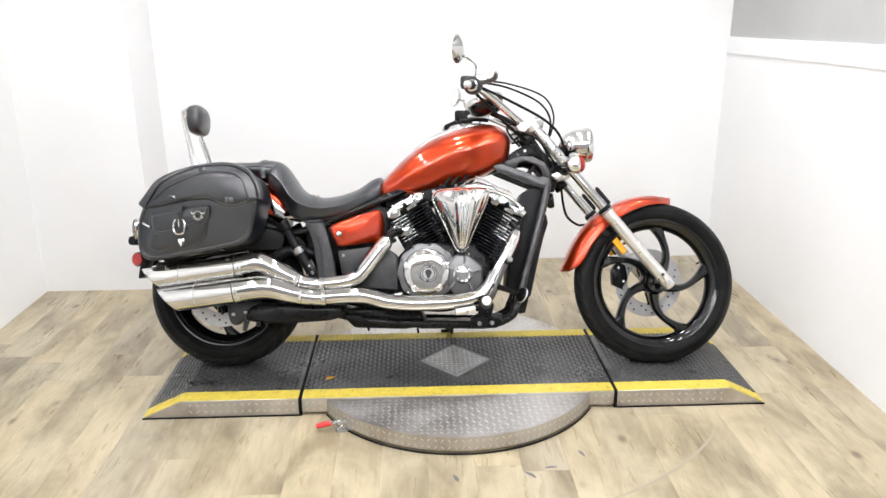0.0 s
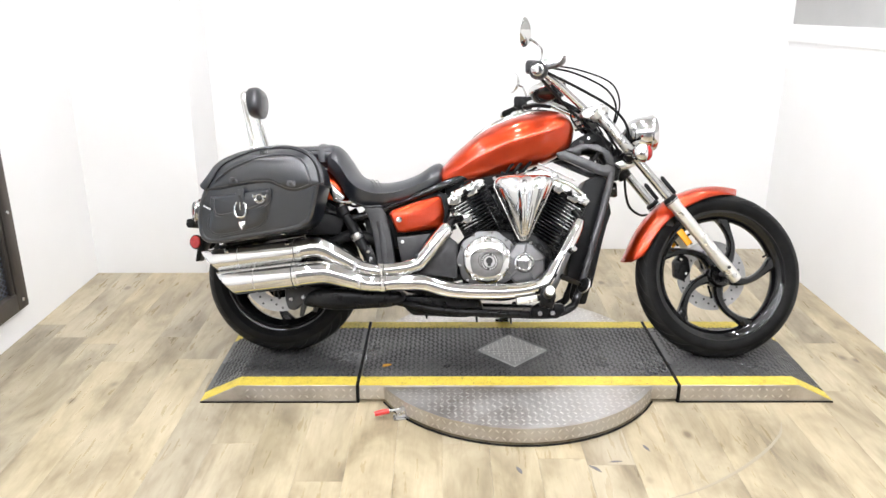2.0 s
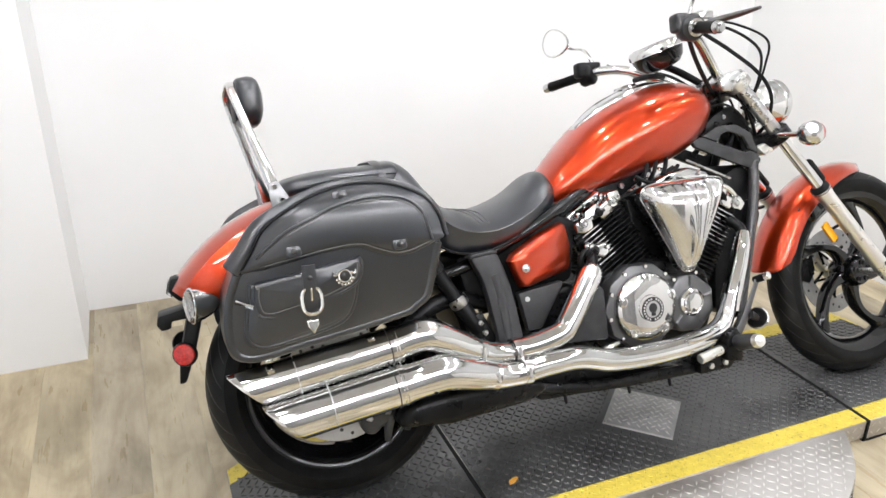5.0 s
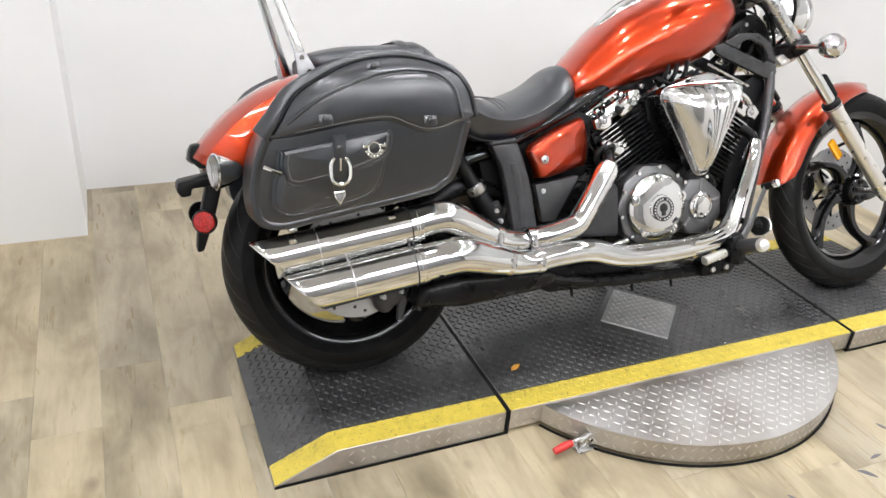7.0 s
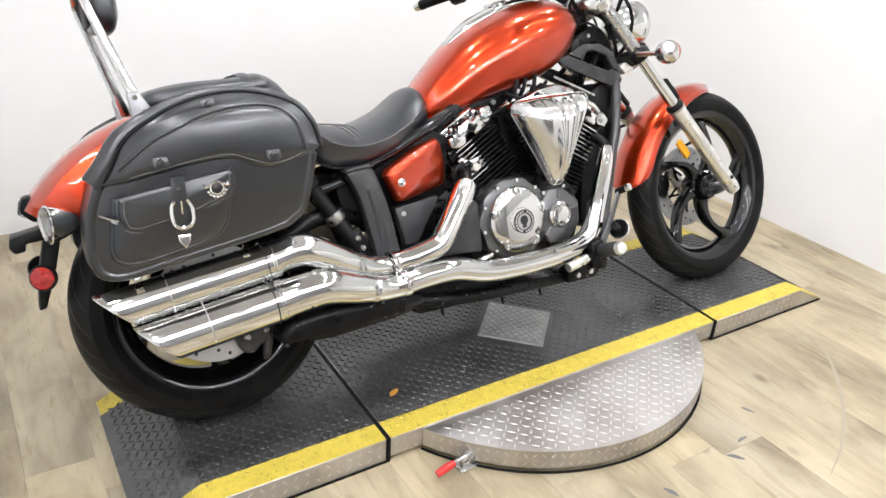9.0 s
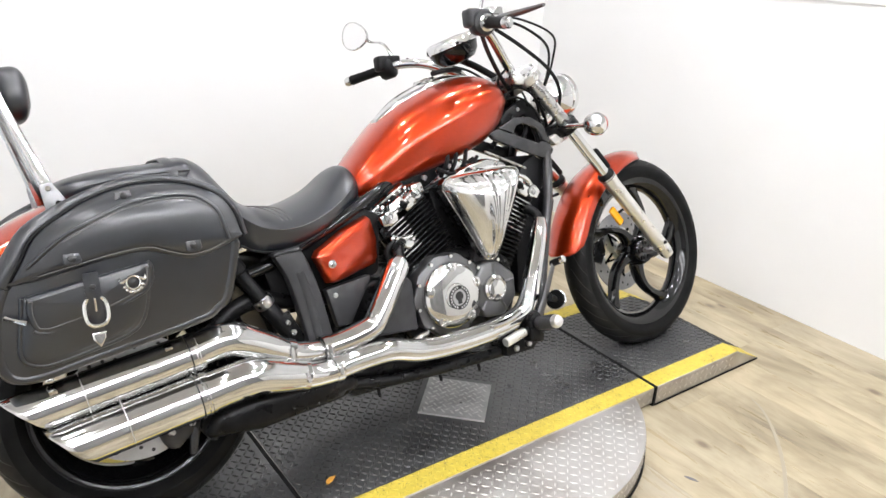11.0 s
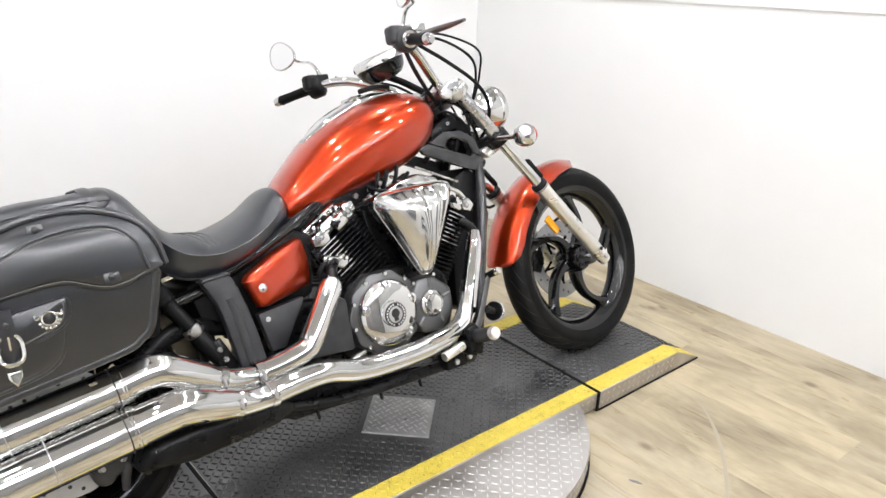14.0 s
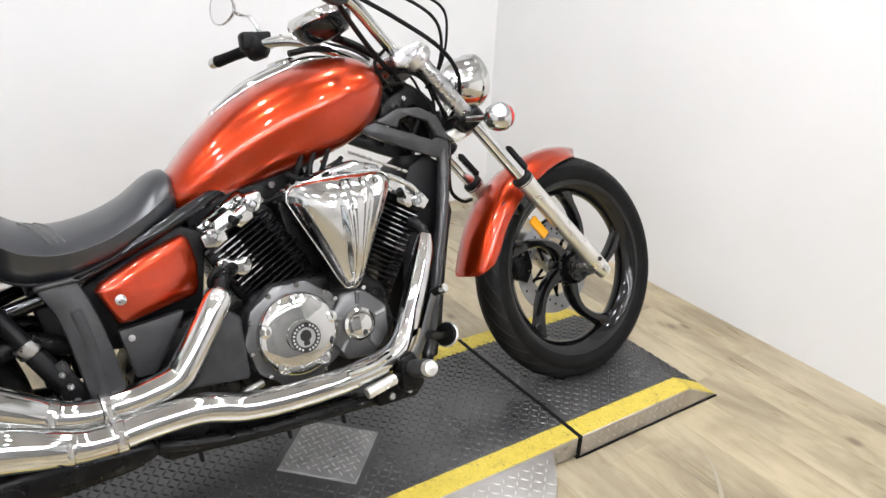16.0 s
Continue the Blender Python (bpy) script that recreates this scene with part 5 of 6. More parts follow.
    part("strap", tube([(xb, s * (yo(xb, 0.668) + 0.024), 0.668), (xb, s * (yo(xb, 0.63) + 0.028), 0.63), (xb, s * (yo(xb, 0.575) + 0.026), 0.575), (xb, s * (yo(xb, 0.545) + 0.018), 0.545)], [0.015, 0.015, 0.015, 0.013], 10, 4, flat=0.22), LEATHER, bag, "black leather strap")
    part("strap_rivet", lathe([(0.006, 0.0), (0.0055, 0.002), (0.0, 0.003)], (xb, s * (yo(xb, 0.640) + 0.0305), 0.640), (0, s, 0), 12), EMBLEM_DARK, bag)
    ring = [(xb + 0.0215 * math.copysign(abs(math.cos(a)) ** 0.75, math.cos(a)), s * (yo(xb, 0.590) + 0.031), 0.590 + 0.029 * math.copysign(abs(math.sin(a)) ** 0.75, math.sin(a))) for a in (2 * math.pi * k / 24 for k in range(25))]
    part("buckle", tube(ring, 0.0048, 8, 1, smooth=False), CHROME, bag, "chrome buckle")
    part("buckle_prong", rod((xb, s * (yo(xb, 0.610) + 0.036), 0.618), (xb, s * (yo(xb, 0.572) + 0.035), 0.590), 0.0026, 8), CHROME, bag)
    part("strap_tip", prism([(xb - 0.014, 0.546), (xb + 0.014, 0.546), (xb + 0.013, 0.532), (xb, 0.512), (xb - 0.013, 0.532)], s * (yo(xb, 0.53) + 0.014), s * (yo(xb, 0.53) + 0.024), 0.003), CHROME, bag, "chrome strap tip")
    xc, zc = -0.983, 0.634
    yc = s * (yo(xc, zc) + 0.023)
    cn = part("concho", lathe([(0.0115, 0.0), (0.0115, 0.004), (0.013, 0.005), (0.015, 0.004), (0.0155, 0.0)], (xc, yc, zc), (0, s, 0), 24), CHROME, bag, "chrome concho")
    part("concho_centre", lathe([(0.0, 0.004), (0.008, 0.0025), (0.0115, 0.0)], (xc, yc, zc), (0, s, 0), 20), EMBLEM_DARK, cn)
    for k in range(7):
        a = radians(200 + 140 * k / 6)
        part("bead", lathe([(0.0038, 0), (0.0034, 0.003), (0.0, 0.0042)], (xc + 0.0185 * math.cos(a), yc, zc + 0.0185 * math.sin(a)), (0, s, 0), 8), CHROME, cn)
    for sg in (-1, 1):
        part("wing", tube([(xc + sg * 0.013, yc + s * 0.002, zc + 0.008), (xc + sg * 0.022, yc + s * 0.002, zc + 0.004), (xc + sg * 0.025, yc + s * 0.002, zc + 0.012)], [0.003, 0.0035, 0.0015], 6), CHROME, cn)
    for xs, zs in ((-0.859, 0.688), (-1.084, 0.701), (-0.970, 0.807)):
        yy = yo(xs, zs) + 0.0062 + pad_height(lid, xs, zs, 0.020)
        part("snap", prism([(xs - 0.017, zs - 0.008), (xs - 0.012, zs - 0.013), (xs + 0.012, zs - 0.013), (xs + 0.017, zs - 0.008), (xs + 0.015, zs + 0.010), (xs - 0.015, zs + 0.010)], s * yy, s * (yy + 0.0045), 0.002), LEATHER, bag)
        part("rivet", lathe([(0.0075, 0.0), (0.007, 0.003), (0.0, 0.0045)], (xs, s * (yy + 0.0045), zs), (0, s, 0), 14), EMBLEM_DARK, bag)
    part("pocket_pull", tube([(-1.212, s * (yo(-1.21, 0.61) + 0.002), 0.606), (-1.196, s * (yo(-1.196, 0.60) + 0.010), 0.598), (-1.178, s * (yo(-1.178, 0.59) + 0.016), 0.590)], [0.006, 0.0045, 0.0065], 8), CHROME, bag, "small chrome pull")
    part("bottom_rail", tube([(-1.16, s * 0.24, 0.456), (-0.95, s * 0.25, 0.490), (-0.83, s * 0.25, 0.512)], 0.005, 8), SATIN_BLACK, bag, "black support rail under the bag")
    for xk, zk in ((-1.165, 0.450), (-0.925, 0.492)):
        part("support_clip", box(xk, xk + 0.018, min(s * 0.25, s * 0.30), max(s * 0.25, s * 0.30), zk + 0.004, zk + 0.014, 0.003), CHROME, bag)


saddlebag(-1)
saddlebag(1)

# ---- sissy bar ----
U = [(-1.062, -0.138, 0.80), (-1.082, -0.126, 0.87), (-1.106, -0.110, 0.955), (-1.127, -0.096, 1.03), (-1.140, -0.080, 1.082), (-1.138, -0.032, 1.108)]
U += [(x, -y, z) for x, y, z in U[::-1]]
sissy = part("sissy_bar", tube(U, [0.014, 0.0125, 0.011] + [0.0105] * 6 + [0.011, 0.0125, 0.014], 12, 6, flat=0.35), SOFT_CHROME, bike, "flat chrome sissy bar")
for s in (-1, 1):
    part("bar_plate", prism([(-1.085, 0.775), (-1.034, 0.775), (-1.044, 0.815), (-1.066, 0.856), (-1.092, 0.852)], s * 0.142 - 0.004, s * 0.142 + 0.004, 0.003), ZINC, sissy, "brushed steel mounting plate")
    bolt_parts("plate_bolt", [(-1.060, s * 0.146, 0.808), (-1.076, s * 0.146, 0.842)], (0, s, 0), 0.0075, 0.006, CHROME, sissy)
pad = part("backrest_pad", loft(fair([(-1.128, 1.015, 1.108, 0.064, 0.5, 0.060), (-1.122, 1.003, 1.119, 0.082, 0.5, 0.078), (-1.094, 0.997, 1.123, 0.090, 0.5, 0.086), (-1.076, 1.003, 1.115, 0.084, 0.5, 0.08), (-1.066, 1.025, 1.093, 0.062, 0.5, 0.058)], 20), 32, 3.2), LEATHER, bike, "black leather backrest pad", 70)
part("pad_back", box(-1.136, -1.126, -0.052, 0.052, 1.016, 1.104, 0.004), PLASTIC, pad)

# ---- tail ----
tl = part("tail_light", prism([(-1.350, 0.615), (-1.342, 0.648), (-1.280, 0.655), (-1.245, 0.635), (-1.260, 0.590), (-1.325, 0.588)], -0.045, 0.045, 0.010), PLASTIC, bike, "black tail light housing")
part("lens", prism([(-1.354, 0.612), (-1.347, 0.640), (-1.340, 0.642), (-1.340, 0.600)], -0.036, 0.036, 0.003), CLEAR, tl, "clear tail lens")
part("plate_bracket", prism([(-1.385, 0.540), (-1.380, 0.562), (-1.320, 0.572), (-1.265, 0.60), (-1.255, 0.575), (-1.290, 0.548), (-1.350, 0.545), (-1.352, 0.528), (-1.375, 0.525)], -0.06, 0.06, 0.005), PLASTIC, bike, "black number plate bracket")
part("mud_flap", prism([(-1.305, 0.575), (-1.265, 0.580), (-1.300, 0.47), (-1.335, 0.385), (-1.352, 0.382), (-1.342, 0.45)], -0.035, 0.035, 0.006), PLASTIC, bike, "black tail bracket")
for s in (-1, 1):
    c, ax = Vector((-1.300, s * 0.178, 0.591)), Vector((-0.96, s * 0.28, 0.0))
    u = Vector((0.28, s * 0.96, 0.0))

    def egg(k, depth, c=c, ax=ax, u=u):
        out = []
        for q in range(28):
            a = 2 * math.pi * q / 28
            rib = 1 + 0.02 * (q % 2)
            out.append(c + ax * depth + u * (0.029 * k * rib * math.cos(a) * (1 + 0.30 * math.sin(a))) + Vector((0, 0, 0.040 * k * math.sin(a))))
        return out
    sig = part("turn_signal", rings([egg(0.12, -0.066), egg(0.40, -0.060), egg(0.66, -0.046), egg(0.86, -0.027), egg(0.97, -0.010), egg(1.0, 0.0)]), CHROME, bike, "chrome rear turn signal with clear ribbed lens")
    part("lens", rings([egg(0.99, 0.0), egg(0.98, 0.006), egg(0.85, 0.011), egg(0.55, 0.015), egg(0.2, 0.016)]), CLEAR, sig, "clear ribbed lens")
    part("rim", tube(egg(1.01, 0.001) + egg(1.01, 0.001)[:1], 0.0028, 8, 1, smooth=False), CHROME, sig, "chrome rim")
    part("reflector_bowl", rings([egg(0.93, 0.004), egg(0.75, -0.004), egg(0.4, -0.010), egg(0.1, -0.011)]), CHROME, sig, "bright reflector behind the lens")
    part("stalk", tube([c - ax * 0.05, (-1.262, s * 0.11, 0.60), (-1.275, s * 0.04, 0.608)], 0.010, 10), GLOSS_BLACK, sig)
    rf = part("rear_reflector", lathe([(0.030, 0), (0.031, 0.006), (0.028, 0.012)], (-1.328, s * 0.080, 0.466), (-0.35, s * 0.94, 0), 24, cap=True), PLASTIC, bike)
    part("reflector_lens", lathe([(0.027, 0.011), (0.024, 0.015), (0.0, 0.018)], (-1.328, s * 0.080, 0.466), (-0.35, s * 0.94, 0), 24), RED_LENS, rf, "round red reflector")


# ---- engine ----
case = part("crankcase", prism([(-0.245, 0.30), (-0.265, 0.36), (-0.25, 0.45), (-0.20, 0.505), (-0.06, 0.525), (0.07, 0.52), (0.14, 0.46), (0.155, 0.36), (0.12, 0.27), (-0.05, 0.235), (-0.20, 0.245)], -0.165, 0.165, 0.02, 3), SATIN_BLACK, bike, "satin black crankcase")
part("gearbox_case", prism([(-0.46, 0.27), (-0.47, 0.36), (-0.42, 0.46), (-0.30, 0.49), (-0.22, 0.45), (-0.22, 0.28), (-0.30, 0.235)], -0.135, 0.135, 0.02, 3), SATIN_BLACK, bike, "satin black gearbox case")
part("case_web", prism([(-0.40, 0.345), (-0.275, 0.50), (-0.235, 0.47), (-0.235, 0.33)], -0.205, -0.14, 0.008), GRAPHITE, bike, "dark grey engine side web")
CC = Vector((-0.118, 0, 0.404))
for s in (-1, 1):
    o = []
    for k in range(40):
        a = 2 * math.pi * k / 40
        r = 0.118 + 0.004 * math.cos(10 * a)
        o.append((CC.x + r * math.cos(a), CC.z + r * math.sin(a)))
    fl = part("clutch_flange", prism(o, s * 0.150, s * 0.205, 0.006), CASE_METAL, bike, "dark machined metal clutch case")
    bolt_parts("case_bolt", [(CC.x + 0.111 * math.cos(a), s * 0.203, CC.z + 0.111 * math.sin(a)) for a in (2 * math.pi * (k + 0.3) / 10 for k in range(10))], (0, s, 0), 0.0065, 0.008, CHROME, fl, 10)
    cov = part("clutch_cover", lathe([(0.096, 0.0), (0.096, 0.012), (0.092, 0.020), (0.080, 0.026), (0.060, 0.0295), (0.036, 0.031), (0.034, 0.0335), (0.0, 0.034)], (CC.x, s * 0.203, CC.z), (0, s, 0), 56), CHROME, bike, "polished chrome clutch cover")
    for k in range(5):
        a = radians(90 + 72 * k)
        p = (CC.x + 0.079 * math.cos(a), s * 0.226, CC.z + 0.079 * math.sin(a))
        part("cover_boss", lathe([(0.017, -0.006), (0.016, 0.003), (0.008, 0.005), (0.007, 0.001), (0.0, 0.001)], p, (0, s, 0), 16), CHROME, cov)
    if s < 0:
        ec = Vector((CC.x + 0.008, s * 0.2372, CC.z - 0.006))
        em = part("emblem", lathe([(0.0235, 0.0), (0.0235, 0.0014), (0.0345, 0.0014), (0.0345, 0.0)], ec, (0, s, 0), 40), EMBLEM_DARK, cov, "round black emblem ring")
        for k in range(22):
            a = 2 * math.pi * k / 22
            u, v = Vector((math.cos(a), 0, math.sin(a))), Vector((-math.sin(a), 0, math.cos(a)))
            if k in (5, 16):
                continue
            bm = bmesh.new()
            bm.faces.new([bm.verts.new(ec + u * r + v * w + Vector((0, s * 0.0018, 0))) for r, w in ((0.0265, -0.0022), (0.0315, -0.0024), (0.0315, 0.0024), (0.0265, 0.0022))])
            part("emblem_bar", bm, PALE, em)
        part("emblem_field", lathe([(0.0, 0.0010), (0.0225, 0.0010), (0.0225, 0.0)], ec, (0, s, 0), 32), ROTOR, em)
        part("emblem_shape", lathe([(0.0135, 0.0010), (0.0125, 0.0025), (0.0, 0.0030)], ec + Vector((0, 0, 0.004)), (0, s, 0), 20), EMBLEM_DARK, em, "plain round black shape")
        part("emblem_shape", box(ec.x - 0.007, ec.x + 0.007, ec.y - 0.0022, ec.y - 0.0005, ec.z - 0.018, ec.z - 0.008, 0.001), EMBLEM_DARK, em)
PC2 = Vector((0.029, 0, 0.394))
o = [(PC2.x + r * math.cos(radians(a)), PC2.z + r * math.sin(radians(a))) for a, r in ((20, 0.088), (75, 0.082), (110, 0.085), (160, 0.075), (200, 0.075), (245, 0.09), (290, 0.092), (335, 0.09))]
pk = part("pickup_cover", prism(o, -0.215, -0.15, 0.01), CASE_METAL, bike, "dark machined metal pick-up cover")
part("pickup_cap", lathe([(0.040, 0.0), (0.039, 0.012), (0.033, 0.017), (0.030, 0.014), (0.026, 0.020), (0.012, 0.023), (0.0, 0.023)], (PC2.x, -0.214, PC2.z), (0, -1, 0), 28), CHROME, pk, "small chrome cap")
for k in range(5):
    a = radians(-60 + 72 * k)
    part("case_rib", rod((PC2.x + 0.046 * math.cos(a), -0.214, PC2.z + 0.046 * math.sin(a)), (PC2.x + 0.075 * math.cos(a), -0.214, PC2.z + 0.075 * math.sin(a)), 0.006, 8), CASE_METAL, pk)
bolt_parts("case_bolt", [(0.085, -0.20, 0.43), (0.10, -0.20, 0.37), (-0.02, -0.21, 0.465), (0.055, -0.21, 0.475)], (0, -1, 0), 0.007, 0.008, CHROME, bike)


def cylinder(lean, base):
    """A finned cylinder with its head; lean: degrees forward of upright."""
    a = radians(lean)
    d = Vector((math.sin(a), 0, math.cos(a)))
    f = Vector((math.cos(a), 0, -math.sin(a)))
    m = Matrix(((f.x, 0, d.x, base[0]), (0, 1, 0, 0), (f.z, 0, d.z, base[1]), (0, 0, 0, 1)))

    def put(name, bm, mat, parent, label=""):
        bm.transform(m)
        return part(name, bm, mat, parent, label)
    cyl = put("cylinder", lathe([(0.058, 0.0), (0.058, 0.29)], (0, 0, 0), "z", 32, cap=True), SATIN_BLACK, bike, "black finned engine cylinder")
    n = 20
    for k in range(n):
        z = 0.018 + 0.0135 * k
        w = 0.078 + 0.006 * min(1, k / 8)
        put("cooling_fin", box(-w, w, -0.142, 0.142, z, z + 0.0050, 0.0018, 1), SATIN_BLACK, cyl)
        if k > 11:
            near, far = sorted((-w * 0.15 if lean < 0 else w * 0.15, -w * 0.88 if lean < 0 else w * 0.88))
            put("fin_edge", box(near, far, -0.1435, -0.1415, z + 0.0010, z + 0.0040), STEEL, cyl, "polished fin edge")
    put("stud_tower", box(-0.092, -0.055, -0.125, -0.085, 0.02, 0.29, 0.008), SATIN_BLACK, cyl)
    put("stud_tower", box(0.055, 0.092, -0.125, -0.085, 0.02, 0.29, 0.008), SATIN_BLACK, cyl)
    head = put("cylinder_head", box(-0.088, 0.088, -0.130, 0.130, 0.288, 0.315, 0.008), SATIN_BLACK, bike, "satin black cylinder head")
    rc = put("rocker_cover", box(-0.070, 0.070, -0.100, 0.100, 0.312, 0.345, 0.014, 3), SOFT_CHROME, bike, "chrome rocker cover")
    put("head_plate", prism([(-0.085, 0.300), (-0.062, 0.284), (-0.034, 0.284), (-0.028, 0.302), (-0.004, 0.302), (0.002, 0.286), (0.042, 0.286), (0.048, 0.300), (0.082, 0.298), (0.087, 0.326), (0.056, 0.338), (0.046, 0.322), (0.014, 0.320), (0.008, 0.336), (-0.034, 0.336), (-0.042, 0.322), (-0.078, 0.326)], -0.156, -0.098, 0.004), SOFT_CHROME, rc, "chrome head plate")
    for x in (-0.055, 0.055):
        put("plate_boss", lathe([(0.017, 0.0), (0.016, 0.005), (0.010, 0.006), (0.009, 0.002), (0.0, 0.002)], (x, -0.155, 0.311), (0, -1, 0), 18), CHROME, rc)
        bolt_parts("head_bolt", [(x, -0.157, 0.311)], (0, -1, 0), 0.0075, 0.007, STEEL, rc, 6, m)
    put("plate_slot", box(-0.022, 0.022, -0.1575, -0.150, 0.301, 0.311, 0.002), EMBLEM_DARK, rc)
    bolt_parts("head_bolt", [(x, -0.125, 0.332) for x in (-0.045, 0.045)], "z", 0.009, 0.008, CHROME, rc, 6, m)
    put("plug_cap", rod((0.0, -0.12, 0.335), (0.0, -0.165, 0.305), 0.011, 12), PLASTIC, rc)


cylinder(-29, (-0.055, 0.405))
cylinder(31, (0.055, 0.410))
part("valley_cover", prism([(-0.06, 0.52), (0.06, 0.52), (0.10, 0.70), (-0.09, 0.70)], -0.12, 0.12, 0.01), SATIN_BLACK, bike, "black intake housing between the cylinders")
part("intake_pipe", tube([(-0.09, -0.1, 0.70), (0.0, -0.1, 0.74), (0.10, -0.1, 0.72), (0.20, -0.11, 0.69)], 0.011, 10), STEEL, bike)
part("coolant_pipe", tube([(0.08, -0.14, 0.735), (0.17, -0.15, 0.728), (0.24, -0.15, 0.695), (0.275, -0.14, 0.665)], 0.009, 10), CHROME, bike, "chrome coolant pipe")
fg = part("exhaust_flange", prism([(-0.258, 0.592), (-0.238, 0.599), (-0.220, 0.588), (-0.204, 0.588), (-0.189, 0.594), (-0.174, 0.580), (-0.180, 0.556), (-0.200, 0.545), (-0.220, 0.558), (-0.238, 0.569), (-0.252, 0.572)], -0.155, -0.105, 0.007, 3), SOFT_CHROME, bike, "chrome exhaust flange with two lugs")
bolt_parts("flange_bolt", [(-0.240, -0.154, 0.585), (-0.188, -0.154, 0.578)], (0, -1, 0), 0.0075, 0.008, CHROME, fg)
part("breather_hose", tube([(-0.228, -0.140, 0.566), (-0.258, -0.160, 0.574), (-0.278, -0.160, 0.554), (-0.268, -0.156, 0.528), (-0.244, -0.150, 0.536)], 0.0085, 10), PLASTIC, bike, "black breather hose")
for k in range(7):
    part("loom_clip", rod((-0.22 + 0.045 * k, -0.088, 0.706 + 0.0115 * k), (-0.222 + 0.045 * k, -0.102, 0.704 + 0.0115 * k), 0.006 + 0.002 * (k % 2), 8), STEEL if k % 2 else CHROME, bike)
part("wiring", tube([(-0.27, -0.09, 0.675), (-0.20, -0.10, 0.69), (-0.10, -0.11, 0.705), (0.02, -0.10, 0.745), (0.10, -0.09, 0.775)], 0.006, 8), PLASTIC, bike)
top = part("intake_cover", prism([(-0.02, 0.742), (0.03, 0.760), (0.10, 0.772), (0.165, 0.752), (0.175, 0.728), (0.09, 0.722), (0.0, 0.726)], -0.165, -0.115, 0.008), SOFT_CHROME, bike, "chrome intake cover above the air cleaner")
bolt_parts("cover_bolt", [(0.04, -0.165, 0.745), (0.13, -0.165, 0.752)], (0, -1, 0), 0.008, 0.007, STEEL, top)
part("linkage_rod", rod((0.085, -0.175, 0.792), (0.235, -0.172, 0.725), 0.0035, 8), STEEL, bike, "thin steel linkage rod")
for x in (-0.045, -0.015, 0.020):
    part("vacuum_hose", tube([(x, -0.12, 0.735), (x + 0.012, -0.14, 0.77), (x + 0.035, -0.12, 0.80), (x + 0.05, -0.10, 0.83)], 0.0065, 8), PLASTIC, bike, "black vacuum hose")
part("spark_lead", tube([(-0.06, -0.13, 0.76), (-0.02, -0.15, 0.74), (0.03, -0.16, 0.75), (0.08, -0.14, 0.78)], 0.006, 8), PLASTIC, bike)
part("clutch_lever", tube([(-0.27, -0.20, 0.30), (-0.245, -0.215, 0.31), (-0.215, -0.215, 0.318)], [0.009, 0.011, 0.008], 10), CHROME, bike, "small chrome lever")

# air cleaner: a chrome triangular shield, domed and fluted
tri = [(-0.092, 0.700), (-0.086, 0.722), (-0.064, 0.736), (0.0, 0.741), (0.07, 0.742), (0.118, 0.739), (0.134, 0.722), (0.124, 0.680), (0.075, 0.570), (0.044, 0.497), (0.022, 0.484), (0.002, 0.497), (-0.034, 0.575), (-0.074, 0.660)]
cx, cz = 0.020, 0.660
edge = [(p.x, p.z) for p in smooth_path([(x, 0, z) for x, z in tri + tri[:1]], 7)][:-1]
rows = []
for k in [1.03, 1.02, 1.0] + [1 - 0.025 * q for q in range(1, 8)] + [0.8 - 0.05 * q for q in range(16)]:
    row = []
    for x, z in edge:
        kk = min(k, 1.0)
        xx, zz = cx + (x - cx) * (0.985 if k > 1.0 else kk), cz + (z - cz) * (0.985 if k > 1.0 else kk)
        dome = 0.056 * (1 - kk ** 2.4) + 0.006 * min(1.0, (1 - kk) * 14)
        fan = math.atan2(xx - 0.022, zz - 0.44)
        flute = 0.0052 * math.cos((fan - 0.13) / 0.17 * 2 * math.pi) if fan > -0.125 else -0.0052 * math.cos(min(math.pi, (-0.125 - fan) * 11))
        y = (0.170 if k > 1.025 else 0.196 if k > 1.0 else 0.205 + dome + flute * min(1.0, max(0.0, (1 - kk) * 5 - 0.1)) * min(1.0, (zz - 0.48) * 14))
        row.append((xx, -y - 0.022 - 0.28 * (xx - 0.02), zz))
    rows.append(row)
air = part("air_cleaner", rings(rows), SOFT_CHROME, bike, "chrome triangular air cleaner cover", 60)
part("cover_rim", tube([(x, -0.226 - 0.28 * (x - 0.02), z) for x, z in [((x - cx) * 1.002 + cx, (z - cz) * 1.002 + cz) for x, z in tri + tri[:1]]], 0.0025, 8, 4), CHROME, air)
part("air_box", prism([(-0.085, 0.71), (0.11, 0.715), (0.03, 0.50)], -0.195, -0.10, 0.01), SATIN_BLACK, bike)


# ---- exhaust ----
def pipe(name, pts, r, label, parent=None, sides=56, flat=1.0):
    return part(name, tube(pts, r, sides, 10, flat=flat), CHROME, parent or bike, label, 60)


